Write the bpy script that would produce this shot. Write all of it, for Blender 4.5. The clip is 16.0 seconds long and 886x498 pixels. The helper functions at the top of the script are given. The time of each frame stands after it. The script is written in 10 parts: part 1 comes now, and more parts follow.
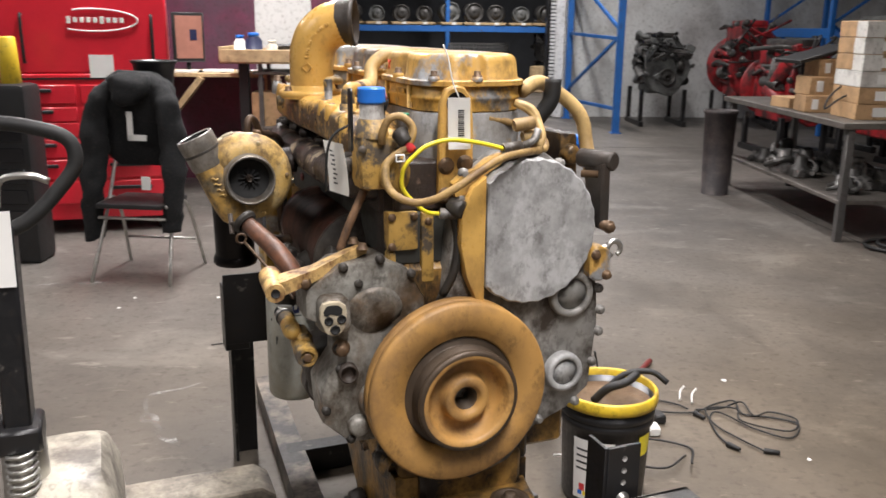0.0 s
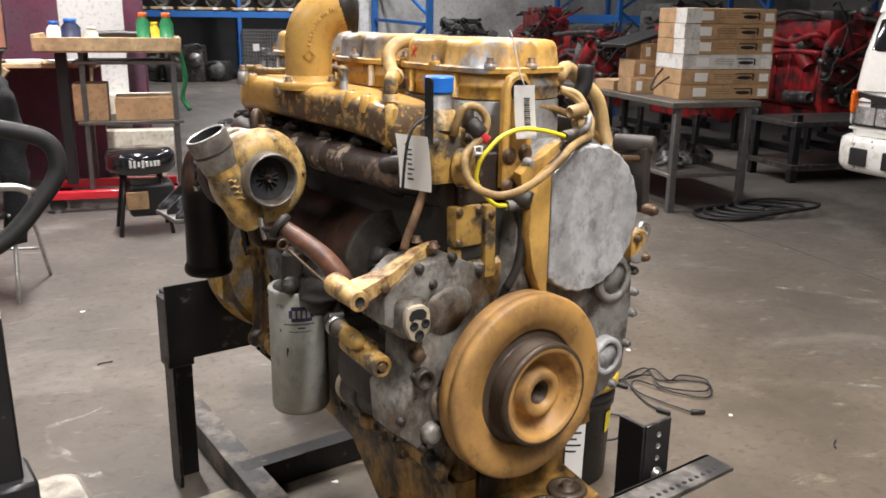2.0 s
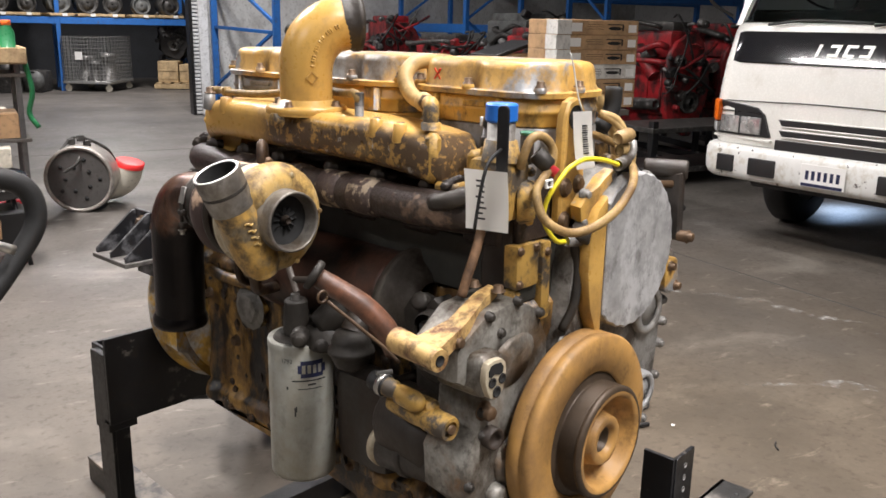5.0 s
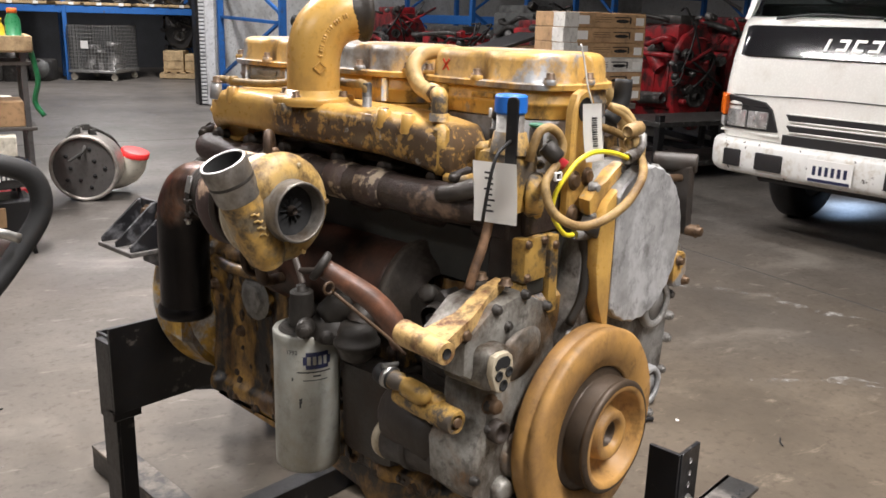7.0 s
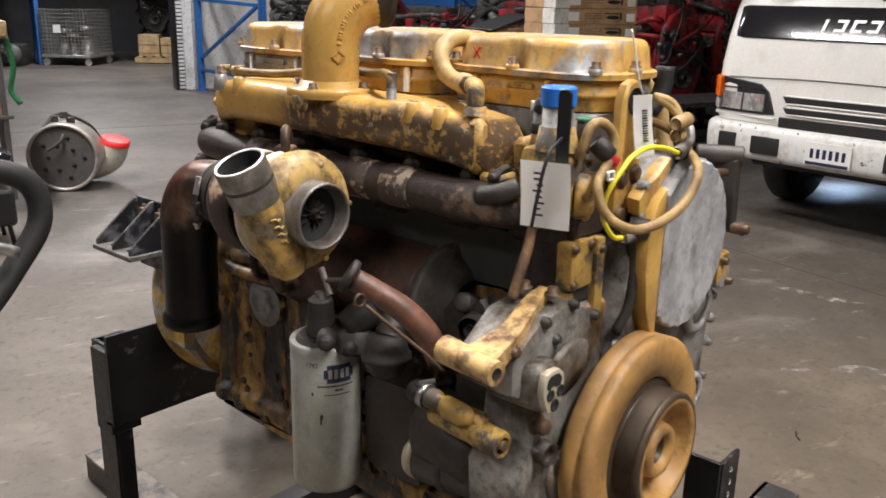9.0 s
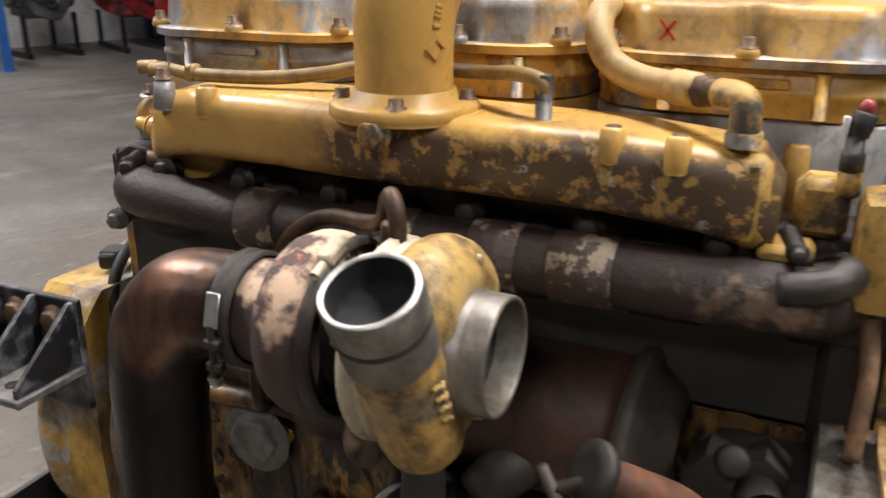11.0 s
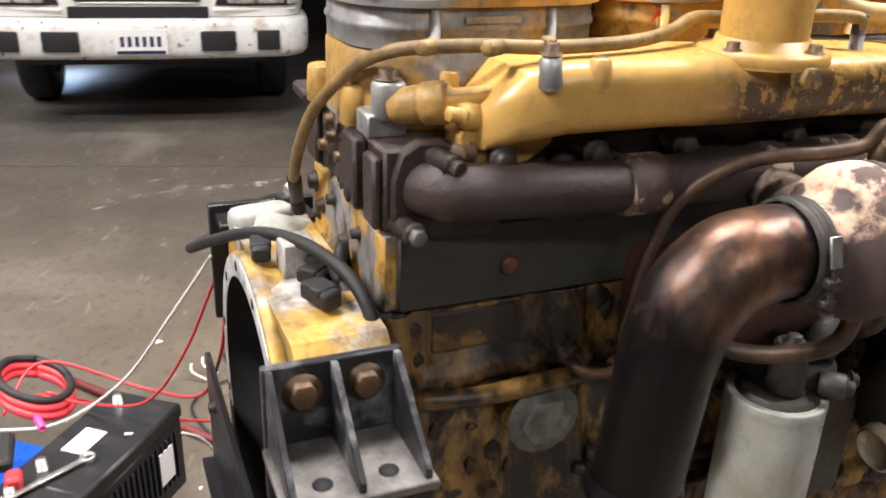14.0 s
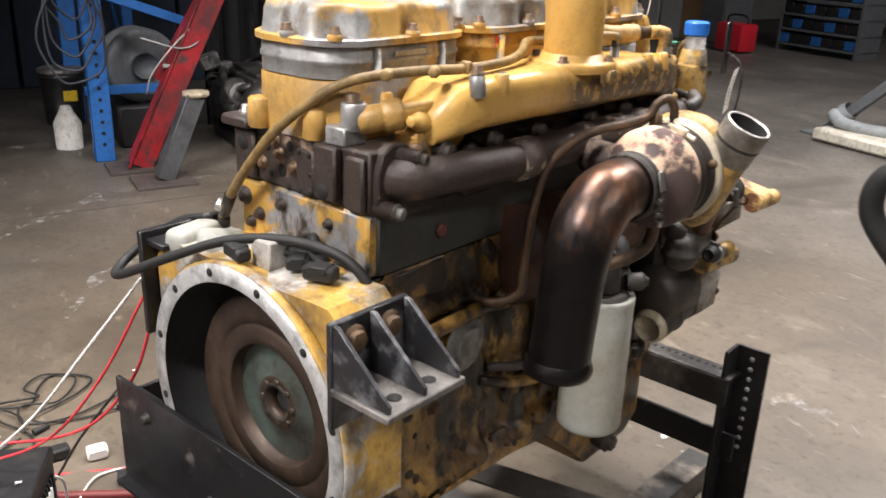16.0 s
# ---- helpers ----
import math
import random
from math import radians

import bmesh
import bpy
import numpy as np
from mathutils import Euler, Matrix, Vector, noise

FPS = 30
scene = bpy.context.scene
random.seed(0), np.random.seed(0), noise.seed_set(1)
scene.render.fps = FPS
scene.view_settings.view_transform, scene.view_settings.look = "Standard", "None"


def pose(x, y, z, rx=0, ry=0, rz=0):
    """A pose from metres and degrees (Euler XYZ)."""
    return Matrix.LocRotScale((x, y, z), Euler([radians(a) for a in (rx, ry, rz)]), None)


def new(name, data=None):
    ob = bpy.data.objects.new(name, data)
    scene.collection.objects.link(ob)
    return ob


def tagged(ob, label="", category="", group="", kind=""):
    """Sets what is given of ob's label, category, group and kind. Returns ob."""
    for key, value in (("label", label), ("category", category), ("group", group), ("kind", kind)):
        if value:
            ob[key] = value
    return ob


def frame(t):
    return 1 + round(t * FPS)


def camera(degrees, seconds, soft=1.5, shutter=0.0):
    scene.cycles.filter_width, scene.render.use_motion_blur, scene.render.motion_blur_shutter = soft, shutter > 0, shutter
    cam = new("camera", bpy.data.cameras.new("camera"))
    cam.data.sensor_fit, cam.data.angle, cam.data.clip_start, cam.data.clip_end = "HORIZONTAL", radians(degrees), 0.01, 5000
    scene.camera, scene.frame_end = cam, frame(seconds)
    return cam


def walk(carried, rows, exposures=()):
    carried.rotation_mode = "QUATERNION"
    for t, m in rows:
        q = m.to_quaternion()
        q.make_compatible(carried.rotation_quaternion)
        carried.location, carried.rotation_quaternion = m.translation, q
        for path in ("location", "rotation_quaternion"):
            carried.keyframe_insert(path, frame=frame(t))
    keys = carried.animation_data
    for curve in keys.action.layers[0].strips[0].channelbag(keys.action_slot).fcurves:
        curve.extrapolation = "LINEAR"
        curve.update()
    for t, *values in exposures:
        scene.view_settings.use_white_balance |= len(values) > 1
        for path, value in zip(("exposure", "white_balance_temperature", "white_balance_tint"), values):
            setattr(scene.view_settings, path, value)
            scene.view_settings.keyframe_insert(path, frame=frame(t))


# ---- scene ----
cam = camera(54.8, 16.0, soft=1.6, shutter=0.5)
METRES, EYE, TILT, LEAN, TURN = 4.0, 1.477, 0.0, 0.0, -21.5
ROWS = [
    (0.0, 0.0, 0.0, 0.0, 0.17, -14.48, -0.66),
    (0.5, -0.0369, 0.0042, 0.0005, -4.6, -14.68, -0.81),
    (1.0, -0.0835, 0.0005, 0.0041, -9.83, -14.75, -0.15),
    (1.5, -0.1106, 0.0028, 0.0026, -12.18, -14.99, -0.64),
    (2.0, -0.1334, 0.0342, -0.0021, -14.56, -15.17, -0.73),
    (2.5, -0.1515, 0.0659, -0.0005, -17.49, -15.44, -0.91),
    (3.0, -0.1812, 0.0885, 0.001, -21.75, -15.42, -0.6),
    (3.5, -0.2072, 0.1011, 0.0029, -25.4, -14.9, -0.49),
    (4.0, -0.2135, 0.1071, 0.0027, -26.1, -14.47, -1.06),
    (6.5, -0.2138, 0.1108, 0.0012, -25.89, -14.9, -1.4),
    (7.0, -0.2143, 0.1121, 0.0012, -25.71, -15.07, -1.55),
    (7.5, -0.2147, 0.1129, 0.001, -25.49, -15.22, -1.69),
    (8.0, -0.2148, 0.1127, 0.0008, -25.4, -15.36, -1.76),
    (10.5, -0.2313, 0.3058, 0.0034, -37.71, -18.85, 0.11),
    (11.0, -0.2348, 0.3608, 0.0021, -43.75, -19.76, -0.03),
    (11.5, -0.2553, 0.4036, 0.0052, -52.34, -20.59, -0.75),
    (12.0, -0.3003, 0.4501, 0.01, -62.93, -22.1, -0.25),
    (12.5, -0.3072, 0.4975, 0.0084, -69.91, -22.64, -0.56),
    (13.0, -0.3158, 0.5372, 0.0066, -76.75, -22.28, -2.06),
    (13.5, -0.353, 0.5944, 0.0078, -84.46, -22.93, -2.12),
    (14.0, -0.3486, 0.6375, 0.0044, -90.48, -22.98, -1.78),
    (14.5, -0.3416, 0.6766, 0.0095, -98.46, -21.14, -1.17),
    (15.0, -0.3495, 0.728, 0.0115, -110.25, -20.79, 0.62),
    (15.5, -0.3734, 0.7586, 0.0156, -116.12, -21.24, -0.26),
    (16.0, -0.4076, 0.7725, 0.0151, -117.35, -20.42, -1.9),
]
walk(cam, [(t, pose(-0.63, -1.46, EYE, TILT, LEAN, TURN) @ pose(METRES * x, METRES * y, METRES * z, 90 + pitch, roll, yaw)) for t, x, y, z, yaw, pitch, roll in ROWS],
     [(0.0, -0.08), (1.5, 0.0), (3.5, 0.05), (8.0, 0.0), (10.5, -0.38), (11.5, -0.09), (13.0, 0.3), (14.5, 0.25), (16.0, 0.2)])

# ---- light: a closed hall, strip lamps under the ceiling ----
world = bpy.data.worlds.new("world")
scene.world = world
world.use_nodes = True
world.node_tree.nodes["Background"].inputs[0].default_value = (0.6, 0.7, 0.9, 1)
world.node_tree.nodes["Background"].inputs[1].default_value = 0.02
ROOM = -20.0  # the hall stands turned against the engine
RC, RS = math.cos(radians(ROOM)), math.sin(radians(ROOM))
HALL = (-9.0, 11.5, -15.0, 23.5, 5.2)  # u0, u1, v0, v1, height


def room(u, v, z=0.0, turn=0.0):
    """A pose at u, v of the hall's own axes."""
    return pose(u * RC - v * RS, u * RS + v * RC, z, 0, 0, ROOM + turn)


LAMP_SPOTS = [(0.75, 0.8, 0.64), (0.5, -2.7, 1.2), (-1.4, 4.6, 1.85), (2.2, 5.6, 0.6), (1.8, 10.6, 1.0), (1.0, 16.8, 1.5),
              (3.4, -7.5, 0.6), (-5.0, 4.0, 0.4), (-4.4, -1.5, 0.55)]
for u, v, power in LAMP_SPOTS:
    lamp = bpy.data.lights.new("strip_lamp", "AREA")
    lamp.shape, lamp.size, lamp.size_y = "RECTANGLE", 0.2, 2.4
    lamp.energy, lamp.color = 215 * power, (1.0, 0.955, 0.95)
    lamp.spread = radians(118 if abs(v) < 4 and abs(u) < 2 else 160)
    ob = new("strip_lamp", lamp)
    ob.matrix_world = room(u, v, HALL[4] - 0.42)

# cool lamp added under the parked truck for a bluish floor glow, source unknown
lamp = bpy.data.lights.new("underbody_light", "AREA")
lamp.shape, lamp.size, lamp.size_y = "RECTANGLE", 0.4, 0.1
lamp.energy, lamp.color = 6.0, (0.45, 0.65, 1.0)
lamp.spread = radians(130)
ob = new("underbody_light", lamp)
ob.matrix_world = room(5.6, 3.74, 0.3)

# ---- mesh helpers ----
def V(*a):
    return Vector(a)


def turned(axis):
    return Vector(axis).normalized().to_track_quat("Z", "Y").to_matrix().to_4x4()


def box(bm, c, s, bev=0.0, rot=None, seg=1):
    vs = bmesh.ops.create_cube(bm, size=1.0)["verts"]
    m = Matrix.Translation(c) @ (rot.to_4x4() if rot is not None else Matrix()) @ Matrix.Diagonal((*s, 1))
    bmesh.ops.transform(bm, matrix=m, verts=vs)
    if bev > 0:
        es = list({e for v in vs for e in v.link_edges})
        bmesh.ops.bevel(bm, geom=es, offset=bev, segments=seg, affect="EDGES", profile=0.6)
    return bm


def lathe(bm, prof, o, axis, seg=24, arc=1.0):
    """Turns a profile of (radius, height along the axis) about the axis through o."""
    m = Matrix.Translation(o) @ turned(axis)
    rings = []
    for r, h in prof:
        if r < 1e-6:
            rings.append([bm.verts.new(m @ V(0, 0, h))])
        else:
            rings.append([bm.verts.new(m @ V(r * math.cos(6.283185 * k * arc / seg), r * math.sin(6.283185 * k * arc / seg), h)) for k in range(seg)])
    for a, b in zip(rings, rings[1:]):
        for k in range(seg if arc == 1.0 else seg - 1):
            j = (k + 1) % seg
            if len(a) == 1 and len(b) == 1:
                continue
            if len(a) == 1:
                bm.faces.new((a[0], b[k], b[j]))
            elif len(b) == 1:
                bm.faces.new((a[k], a[j], b[0]))
            else:
                bm.faces.new((a[k], a[j], b[j], b[k]))
    return bm


def cyl(bm, a, b, r, r2=None, seg=16, bev=0.0):
    a, b = Vector(a), Vector(b)
    h = (b - a).length
    r2 = r if r2 is None else r2
    e = min(bev, h * 0.4)
    prof = [(0, 0), (r - e, 0), (r, e), (r2, h - e), (r2 - e, h), (0, h)] if e > 0 else [(0, 0), (r, 0), (r2, h), (0, h)]
    return lathe(bm, prof, a, b - a, seg)


def curve_points(pts, n=6):
    p = [Vector(q) for q in pts]
    p = [2 * p[0] - p[1]] + p + [2 * p[-1] - p[-2]]
    out = []
    for i in range(1, len(p) - 2):
        for k in range(n):
            t = k / n
            a, b, c, d = p[i - 1], p[i], p[i + 1], p[i + 2]
            out.append(0.5 * (2 * b + (c - a) * t + (2 * a - 5 * b + 4 * c - d) * t * t + (3 * b - a - 3 * c + d) * t ** 3))
    return out + [p[-2]]


def tube(bm, pts, r, seg=10, n=6, cap=True):
    """A round tube along a smooth line; r is one radius or one for each given point."""
    line = curve_points(pts, n) if n > 1 else [Vector(q) for q in pts]
    if isinstance(r, (list, tuple)):
        rs = [r[min(i // n, len(r) - 1)] + ((r[min(i // n + 1, len(r) - 1)] - r[min(i // n, len(r) - 1)]) * (i % n) / n) for i in range(len(line))]
    else:
        rs = [r] * len(line)
    rings, up = [], None
    for i, q in enumerate(line):
        d = (line[min(i + 1, len(line) - 1)] - line[max(i - 1, 0)]).normalized()
        if up is None:
            up = d.orthogonal().normalized()
        up = (up - d * up.dot(d)).normalized()
        side = d.cross(up)
        rings.append([bm.verts.new(q + rs[i] * (math.cos(6.283185 * k / seg) * up + math.sin(6.283185 * k / seg) * side)) for k in range(seg)])
    for a, b in zip(rings, rings[1:]):
        for k in range(seg):
            j = (k + 1) % seg
            bm.faces.new((a[k], a[j], b[j], b[k]))
    if cap:
        bm.faces.new(rings[0][::-1])
        bm.faces.new(rings[-1])
    return bm


def prism(bm, pts, plane, a, b, bev=0.0, seg=1):
    """Draws an outline out from a to b: plane xz along y, yz along x, xy along z."""
    def at(p, d):
        return {"xz": (p[0], d, p[1]), "yz": (d, p[0], p[1]), "xy": (p[0], p[1], d)}[plane]
    lo, hi = [bm.verts.new(at(p, a)) for p in pts], [bm.verts.new(at(p, b)) for p in pts]
    made = [bm.faces.new(lo), bm.faces.new(hi[::-1])]
    for k in range(len(pts)):
        j = (k + 1) % len(pts)
        made.append(bm.faces.new((lo[j], lo[k], hi[k], hi[j])))
    bmesh.ops.recalc_face_normals(bm, faces=made)
    if bev > 0:
        es = [e for e in made[0].edges] + [e for e in made[1].edges]
        bmesh.ops.bevel(bm, geom=es, offset=bev, segments=seg, affect="EDGES", profile=0.6)
    return bm


def ring_outline(cx, cz, rx, rz, n=32, wave=0.0, waves=0, start=0.0, end=1.0):
    out = []
    for k in range(n):
        a = 6.283185 * (start + (end - start) * k / (n if end - start >= 1 else n - 1))
        f = 1 + wave * math.cos(a * waves)
        out.append((cx + rx * f * math.cos(a), cz + rz * f * math.sin(a)))
    return out


def hexbolt(bm, p, axis, r=0.011, h=0.009, washer=True):
    m_axis = Vector(axis).normalized()
    p = Vector(p)
    if washer:
        cyl(bm, p, p + m_axis * 0.002, r * 1.4, seg=14)
        p = p + m_axis * 0.002
    lathe(bm, [(0, 0), (r, 0), (r, h * 0.92), (r * 0.9, h), (0, h)], p, m_axis, 6)
    return bm


def wobble(bm, amount, scale=6.0, seed=0.0):
    """Uneven casting or wear: moves each vertex a little."""
    for v in bm.verts:
        v.co += noise.noise_vector(v.co * scale + V(seed, seed, seed)) * amount
    return bm


def part(name, bm, material, parent=None, label="", angle=38.0):
    """Links a bmesh as one mesh object under a thing or under a part."""
    for f in bm.faces:
        f.smooth = True
    for e in bm.edges:
        if len(e.link_faces) == 2 and e.calc_face_angle(0) > radians(angle):
            e.smooth = False
    me = bpy.data.meshes.new(name)
    bm.to_mesh(me)
    bm.free()
    me.materials.append(material)
    ob = new(name, me)
    if parent is not None:
        ob.parent = parent
    if label:
        ob["label"] = label
    return ob


def thing(name, m, label, category, group="", kind=""):
    ob = new(name)
    ob.empty_display_size = 0.05
    ob.matrix_world = m
    return tagged(ob, label, category, group, kind)


def B():
    return bmesh.new()


# ---- materials ----
def surface(name, base, rough=0.5, metal=0.0, var=0.18, scale=9.0, bump=0.15, bscale=70.0, under=None, wear=0.3, wscale=10.0, umetal=0.0, urough=0.45,
            dirt=None, dirty=0.3, dscale=4.0, coat=0.0, edge=0.03, spread=0.12, speck=0.5, streak=0.8, drough=0.58):
    """A paint or bare surface with grain, optional wear down to what lies under it, and optional dirt."""
    m = bpy.data.materials.new(name)
    m.use_nodes = True
    t = m.node_tree
    bsdf = t.nodes["Principled BSDF"]
    L = t.links.new

    def node(kind, **ins):
        n = t.nodes.new(kind)
        for k, v in ins.items():
            n.inputs[k.replace("_", " ")].default_value = v
        return n
    co = node("ShaderNodeTexCoord")
    info = node("ShaderNodeObjectInfo")
    add = node("ShaderNodeVectorMath")
    add.operation = "ADD"
    mul = node("ShaderNodeMath")
    mul.operation, mul.inputs[1].default_value = "MULTIPLY", 37.0
    L(info.outputs["Random"], mul.inputs[0])
    L(co.outputs["Object"], add.inputs[0])
    L(mul.outputs[0], add.inputs[1])

    run = node("ShaderNodeVectorMath")
    run.operation, run.inputs[1].default_value = "MULTIPLY", (1, 1, streak)
    L(add.outputs[0], run.inputs[0])

    def noise_tex(s, detail=6.0, rough_=0.6, src=add):
        n = node("ShaderNodeTexNoise", Scale=s, Detail=detail, Roughness=rough_)
        L(src.outputs[0], n.inputs["Vector"])
        return n

    def ramp(src, a, b):
        r = node("ShaderNodeMapRange")
        r.inputs["From Min"].default_value, r.inputs["From Max"].default_value = a, b
        L(src, r.inputs["Value"])
        return r.outputs[0]

    def mix(fac, a, b):
        n = t.nodes.new("ShaderNodeMix")
        n.data_type = "RGBA"
        L(fac, n.inputs["Factor"])
        for s, v in ((n.inputs[6], a), (n.inputs[7], b)):
            if isinstance(v, tuple):
                s.default_value = (*v[:3], 1)
            else:
                L(v, s)
        return n.outputs[2]

    def mixf(fac, a, b):
        n = t.nodes.new("ShaderNodeMix")
        L(fac, n.inputs["Factor"])
        for s, v in ((n.inputs[2], a), (n.inputs[3], b)):
            if isinstance(v, (int, float)):
                s.default_value = v
            else:
                L(v, s)
        return n.outputs[0]
    big = noise_tex(scale)
    fine = noise_tex(bscale, 4.0)
    f = ramp(big.outputs["Fac"], 0.3, 0.7)
    col = mix(f, tuple(c * (1 - var) for c in base), tuple(min(1, c * (1 + var)) for c in base))
    f2 = ramp(fine.outputs["Fac"], 0.25, 0.75)
    rg = mixf(f2, max(0.03, rough - 0.08), min(1, rough + 0.1))
    mt = None
    if under is not None:
        w = noise_tex(wscale, 9.0, 0.65)
        pos = 0.5 + (0.5 - wear) * 0.42
        k = ramp(w.outputs["Fac"], pos - edge, pos + edge)
        u2 = mix(f2, tuple(c * 0.75 for c in under), tuple(min(1, c * 1.2) for c in under))
        col = mix(k, col, u2)
        rg = mixf(k, rg, urough)
        mt = mixf(k, metal, umetal)
    if dirt is not None:
        d = noise_tex(dscale, 8.0, 0.7, run)
        pos = 0.5 + (0.5 - dirty) * 0.42
        k = ramp(d.outputs["Fac"], pos - spread, pos + spread)
        col = mix(k, col, dirt)
        rg = mixf(k, rg, drough)
    grit = None
    if bump >= 0.05 and speck > 0:
        # small specks and smears of grime, and a coarser unevenness for the relief
        grit = noise_tex(bscale * 0.42, 10.0, 0.72, run)
        k = ramp(grit.outputs["Fac"], 0.53, 0.63)
        lo = node("ShaderNodeMath")
        lo.operation, lo.inputs[1].default_value = "MULTIPLY", speck
        L(k, lo.inputs[0])
        dark_tone = tuple(c * 0.25 + q * 0.15 for c, q in zip(base, (0.12, 0.08, 0.05)))
        col = mix(lo.outputs[0], col, dark_tone)
        rg = mixf(lo.outputs[0], rg, 0.6)
    L(col, bsdf.inputs["Base Color"])
    L(rg, bsdf.inputs["Roughness"])
    if mt is None:
        bsdf.inputs["Metallic"].default_value = metal
    else:
        L(mt, bsdf.inputs["Metallic"])
    if coat:
        bsdf.inputs["Coat Weight"].default_value = coat
    if bump:
        b = node("ShaderNodeBump", Strength=bump, Distance=0.004)
        if grit is None:
            L(fine.outputs["Fac"], b.inputs["Height"])
        else:
            both = node("ShaderNodeMath")
            both.operation, both.inputs[1].default_value = "MULTIPLY_ADD", 1.4
            L(grit.outputs["Fac"], both.inputs[0])
            L(fine.outputs["Fac"], both.inputs[2])
            L(both.outputs[0], b.inputs["Height"])
        L(b.outputs[0], bsdf.inputs["Normal"])
    return m


m_turbo_alu = surface("turbo_alloy", (0.3, 0.285, 0.26), 0.36, 0.6, var=0.3, scale=16, dirt=(0.1, 0.075, 0.05), dirty=0.42, dscale=9, bump=0.2)
OIL = (0.035, 0.022, 0.014)
GREY = (0.33, 0.33, 0.33)
YEL = (0.56, 0.33, 0.085)
m_yellow = surface("yellow_paint", YEL, 0.36, under=GREY, wear=0.22, wscale=7, dirt=(0.16, 0.09, 0.03), dirty=0.22, dscale=5)
m_yellow_chip = surface("yellow_paint_chipped", YEL, 0.36, under=(0.36, 0.37, 0.38), wear=0.38, wscale=6, umetal=0.4, dirt=(0.15, 0.09, 0.04), dirty=0.33, dscale=9, spread=0.1)
m_yellow_clean = surface("yellow_paint_sound", (0.58, 0.345, 0.09), 0.3, var=0.12, dirt=(0.26, 0.15, 0.05), dirty=0.27, dscale=5, bump=0.12, speck=0.25)
m_yellow_oily = surface("yellow_paint_oily", (0.36, 0.2, 0.05), 0.4, var=0.3, dirt=(0.016, 0.01, 0.007), dirty=0.595, dscale=8, spread=0.09, drough=0.36, bump=0.25)
m_yellow_grime = surface("yellow_paint_grimy", (0.46, 0.28, 0.07), 0.42, var=0.15, scale=14, dirt=(0.075, 0.06, 0.045), dirty=0.44, dscale=15, spread=0.05, streak=1.0, speck=0.7, bump=0.25)
m_cover_top = surface("yellow_paint_polished_through", YEL, 0.4, under=(0.33, 0.33, 0.32), wear=0.47, wscale=6, umetal=0.4, urough=0.42, dirt=(0.14, 0.09, 0.045), dirty=0.33, dscale=9, spread=0.1)
m_cream_alu = surface("cream_stained_alloy", (0.56, 0.49, 0.36), 0.45, 0.2, var=0.15, dirt=(0.2, 0.14, 0.07), dirty=0.3, dscale=8)
m_scroll = surface("scroll_worn_paint", (0.54, 0.35, 0.11), 0.42, var=0.2, under=(0.4, 0.33, 0.2), wear=0.4, wscale=9, umetal=0.2, edge=0.06, dirt=(0.11, 0.065, 0.03), dirty=0.4, dscale=14, spread=0.07, bump=0.25, speck=0.7)
m_outlet = surface("outlet_bare_casting", (0.24, 0.195, 0.125), 0.42, 0.25, var=0.35, scale=14, under=(0.5, 0.3, 0.075), wear=0.62, wscale=9, umetal=0.0, urough=0.45, edge=0.05, dirt=(0.06, 0.045, 0.03), dirty=0.42, dscale=12, spread=0.07, bump=0.25, speck=0.7)
m_cast_grime = surface("grimy_alloy", (0.05, 0.044, 0.037), 0.48, 0.2, var=0.4, scale=12, dirt=(0.02, 0.017, 0.014), dirty=0.52, dscale=9, bump=0.3)
m_bare = surface("bare_aluminium", (0.38, 0.38, 0.375), 0.4, 0.55, var=0.3, scale=14, dirt=(0.13, 0.11, 0.09), dirty=0.38, dscale=6, bump=0.2)
m_cover = surface("oxidised_aluminium", (0.36, 0.36, 0.355), 0.55, 0.2, var=0.3, scale=24, dirt=(0.5, 0.5, 0.5), dirty=0.35, dscale=18, spread=0.06, bump=0.25)
m_cast = surface("dirty_cast_aluminium", (0.27, 0.262, 0.245), 0.5, 0.3, var=0.35, scale=12, dirt=(0.045, 0.034, 0.025), dirty=0.47, dscale=9, spread=0.08, speck=0.6, bump=0.35)
m_cast_dark = surface("oily_cast_iron", (0.036, 0.032, 0.028), 0.45, 0.1, var=0.4, scale=9, dirt=OIL, dirty=0.5, dscale=6, bump=0.35)
m_pump = surface("oil_stained_casting", (0.31, 0.3, 0.27), 0.46, 0.35, var=0.3, scale=14, under=(0.15, 0.085, 0.04), wear=0.27, wscale=9, edge=0.08, dirt=(0.05, 0.034, 0.02), dirty=0.5, dscale=8, spread=0.09, speck=0.8, bump=0.35, drough=0.4)
m_damper = surface("rust_tinted_yellow", (0.43, 0.235, 0.068), 0.5, var=0.16, scale=6, dirt=(0.2, 0.11, 0.045), dirty=0.4, dscale=8, bump=0.08)
m_groove = surface("dark_pulley_steel", (0.06, 0.041, 0.026), 0.5, 0.3, var=0.3, bump=0.15)
m_exh = surface("rusted_exhaust_iron", (0.034, 0.023, 0.019), 0.46, var=0.35, scale=10, under=(0.22, 0.15, 0.105), wear=0.24, wscale=7, urough=0.75, bump=0.5, bscale=120)
m_spacer = surface("dark_sealed_plate", (0.035, 0.035, 0.03), 0.55, var=0.3, bump=0.1)
m_turbine = surface("turbine_housing_flaked", (0.56, 0.39, 0.27), 0.7, var=0.15, under=(0.085, 0.05, 0.042), wear=0.4, wscale=13, urough=0.75, dirt=(0.42, 0.12, 0.09), dirty=0.2, dscale=16, spread=0.03, bump=0.3)
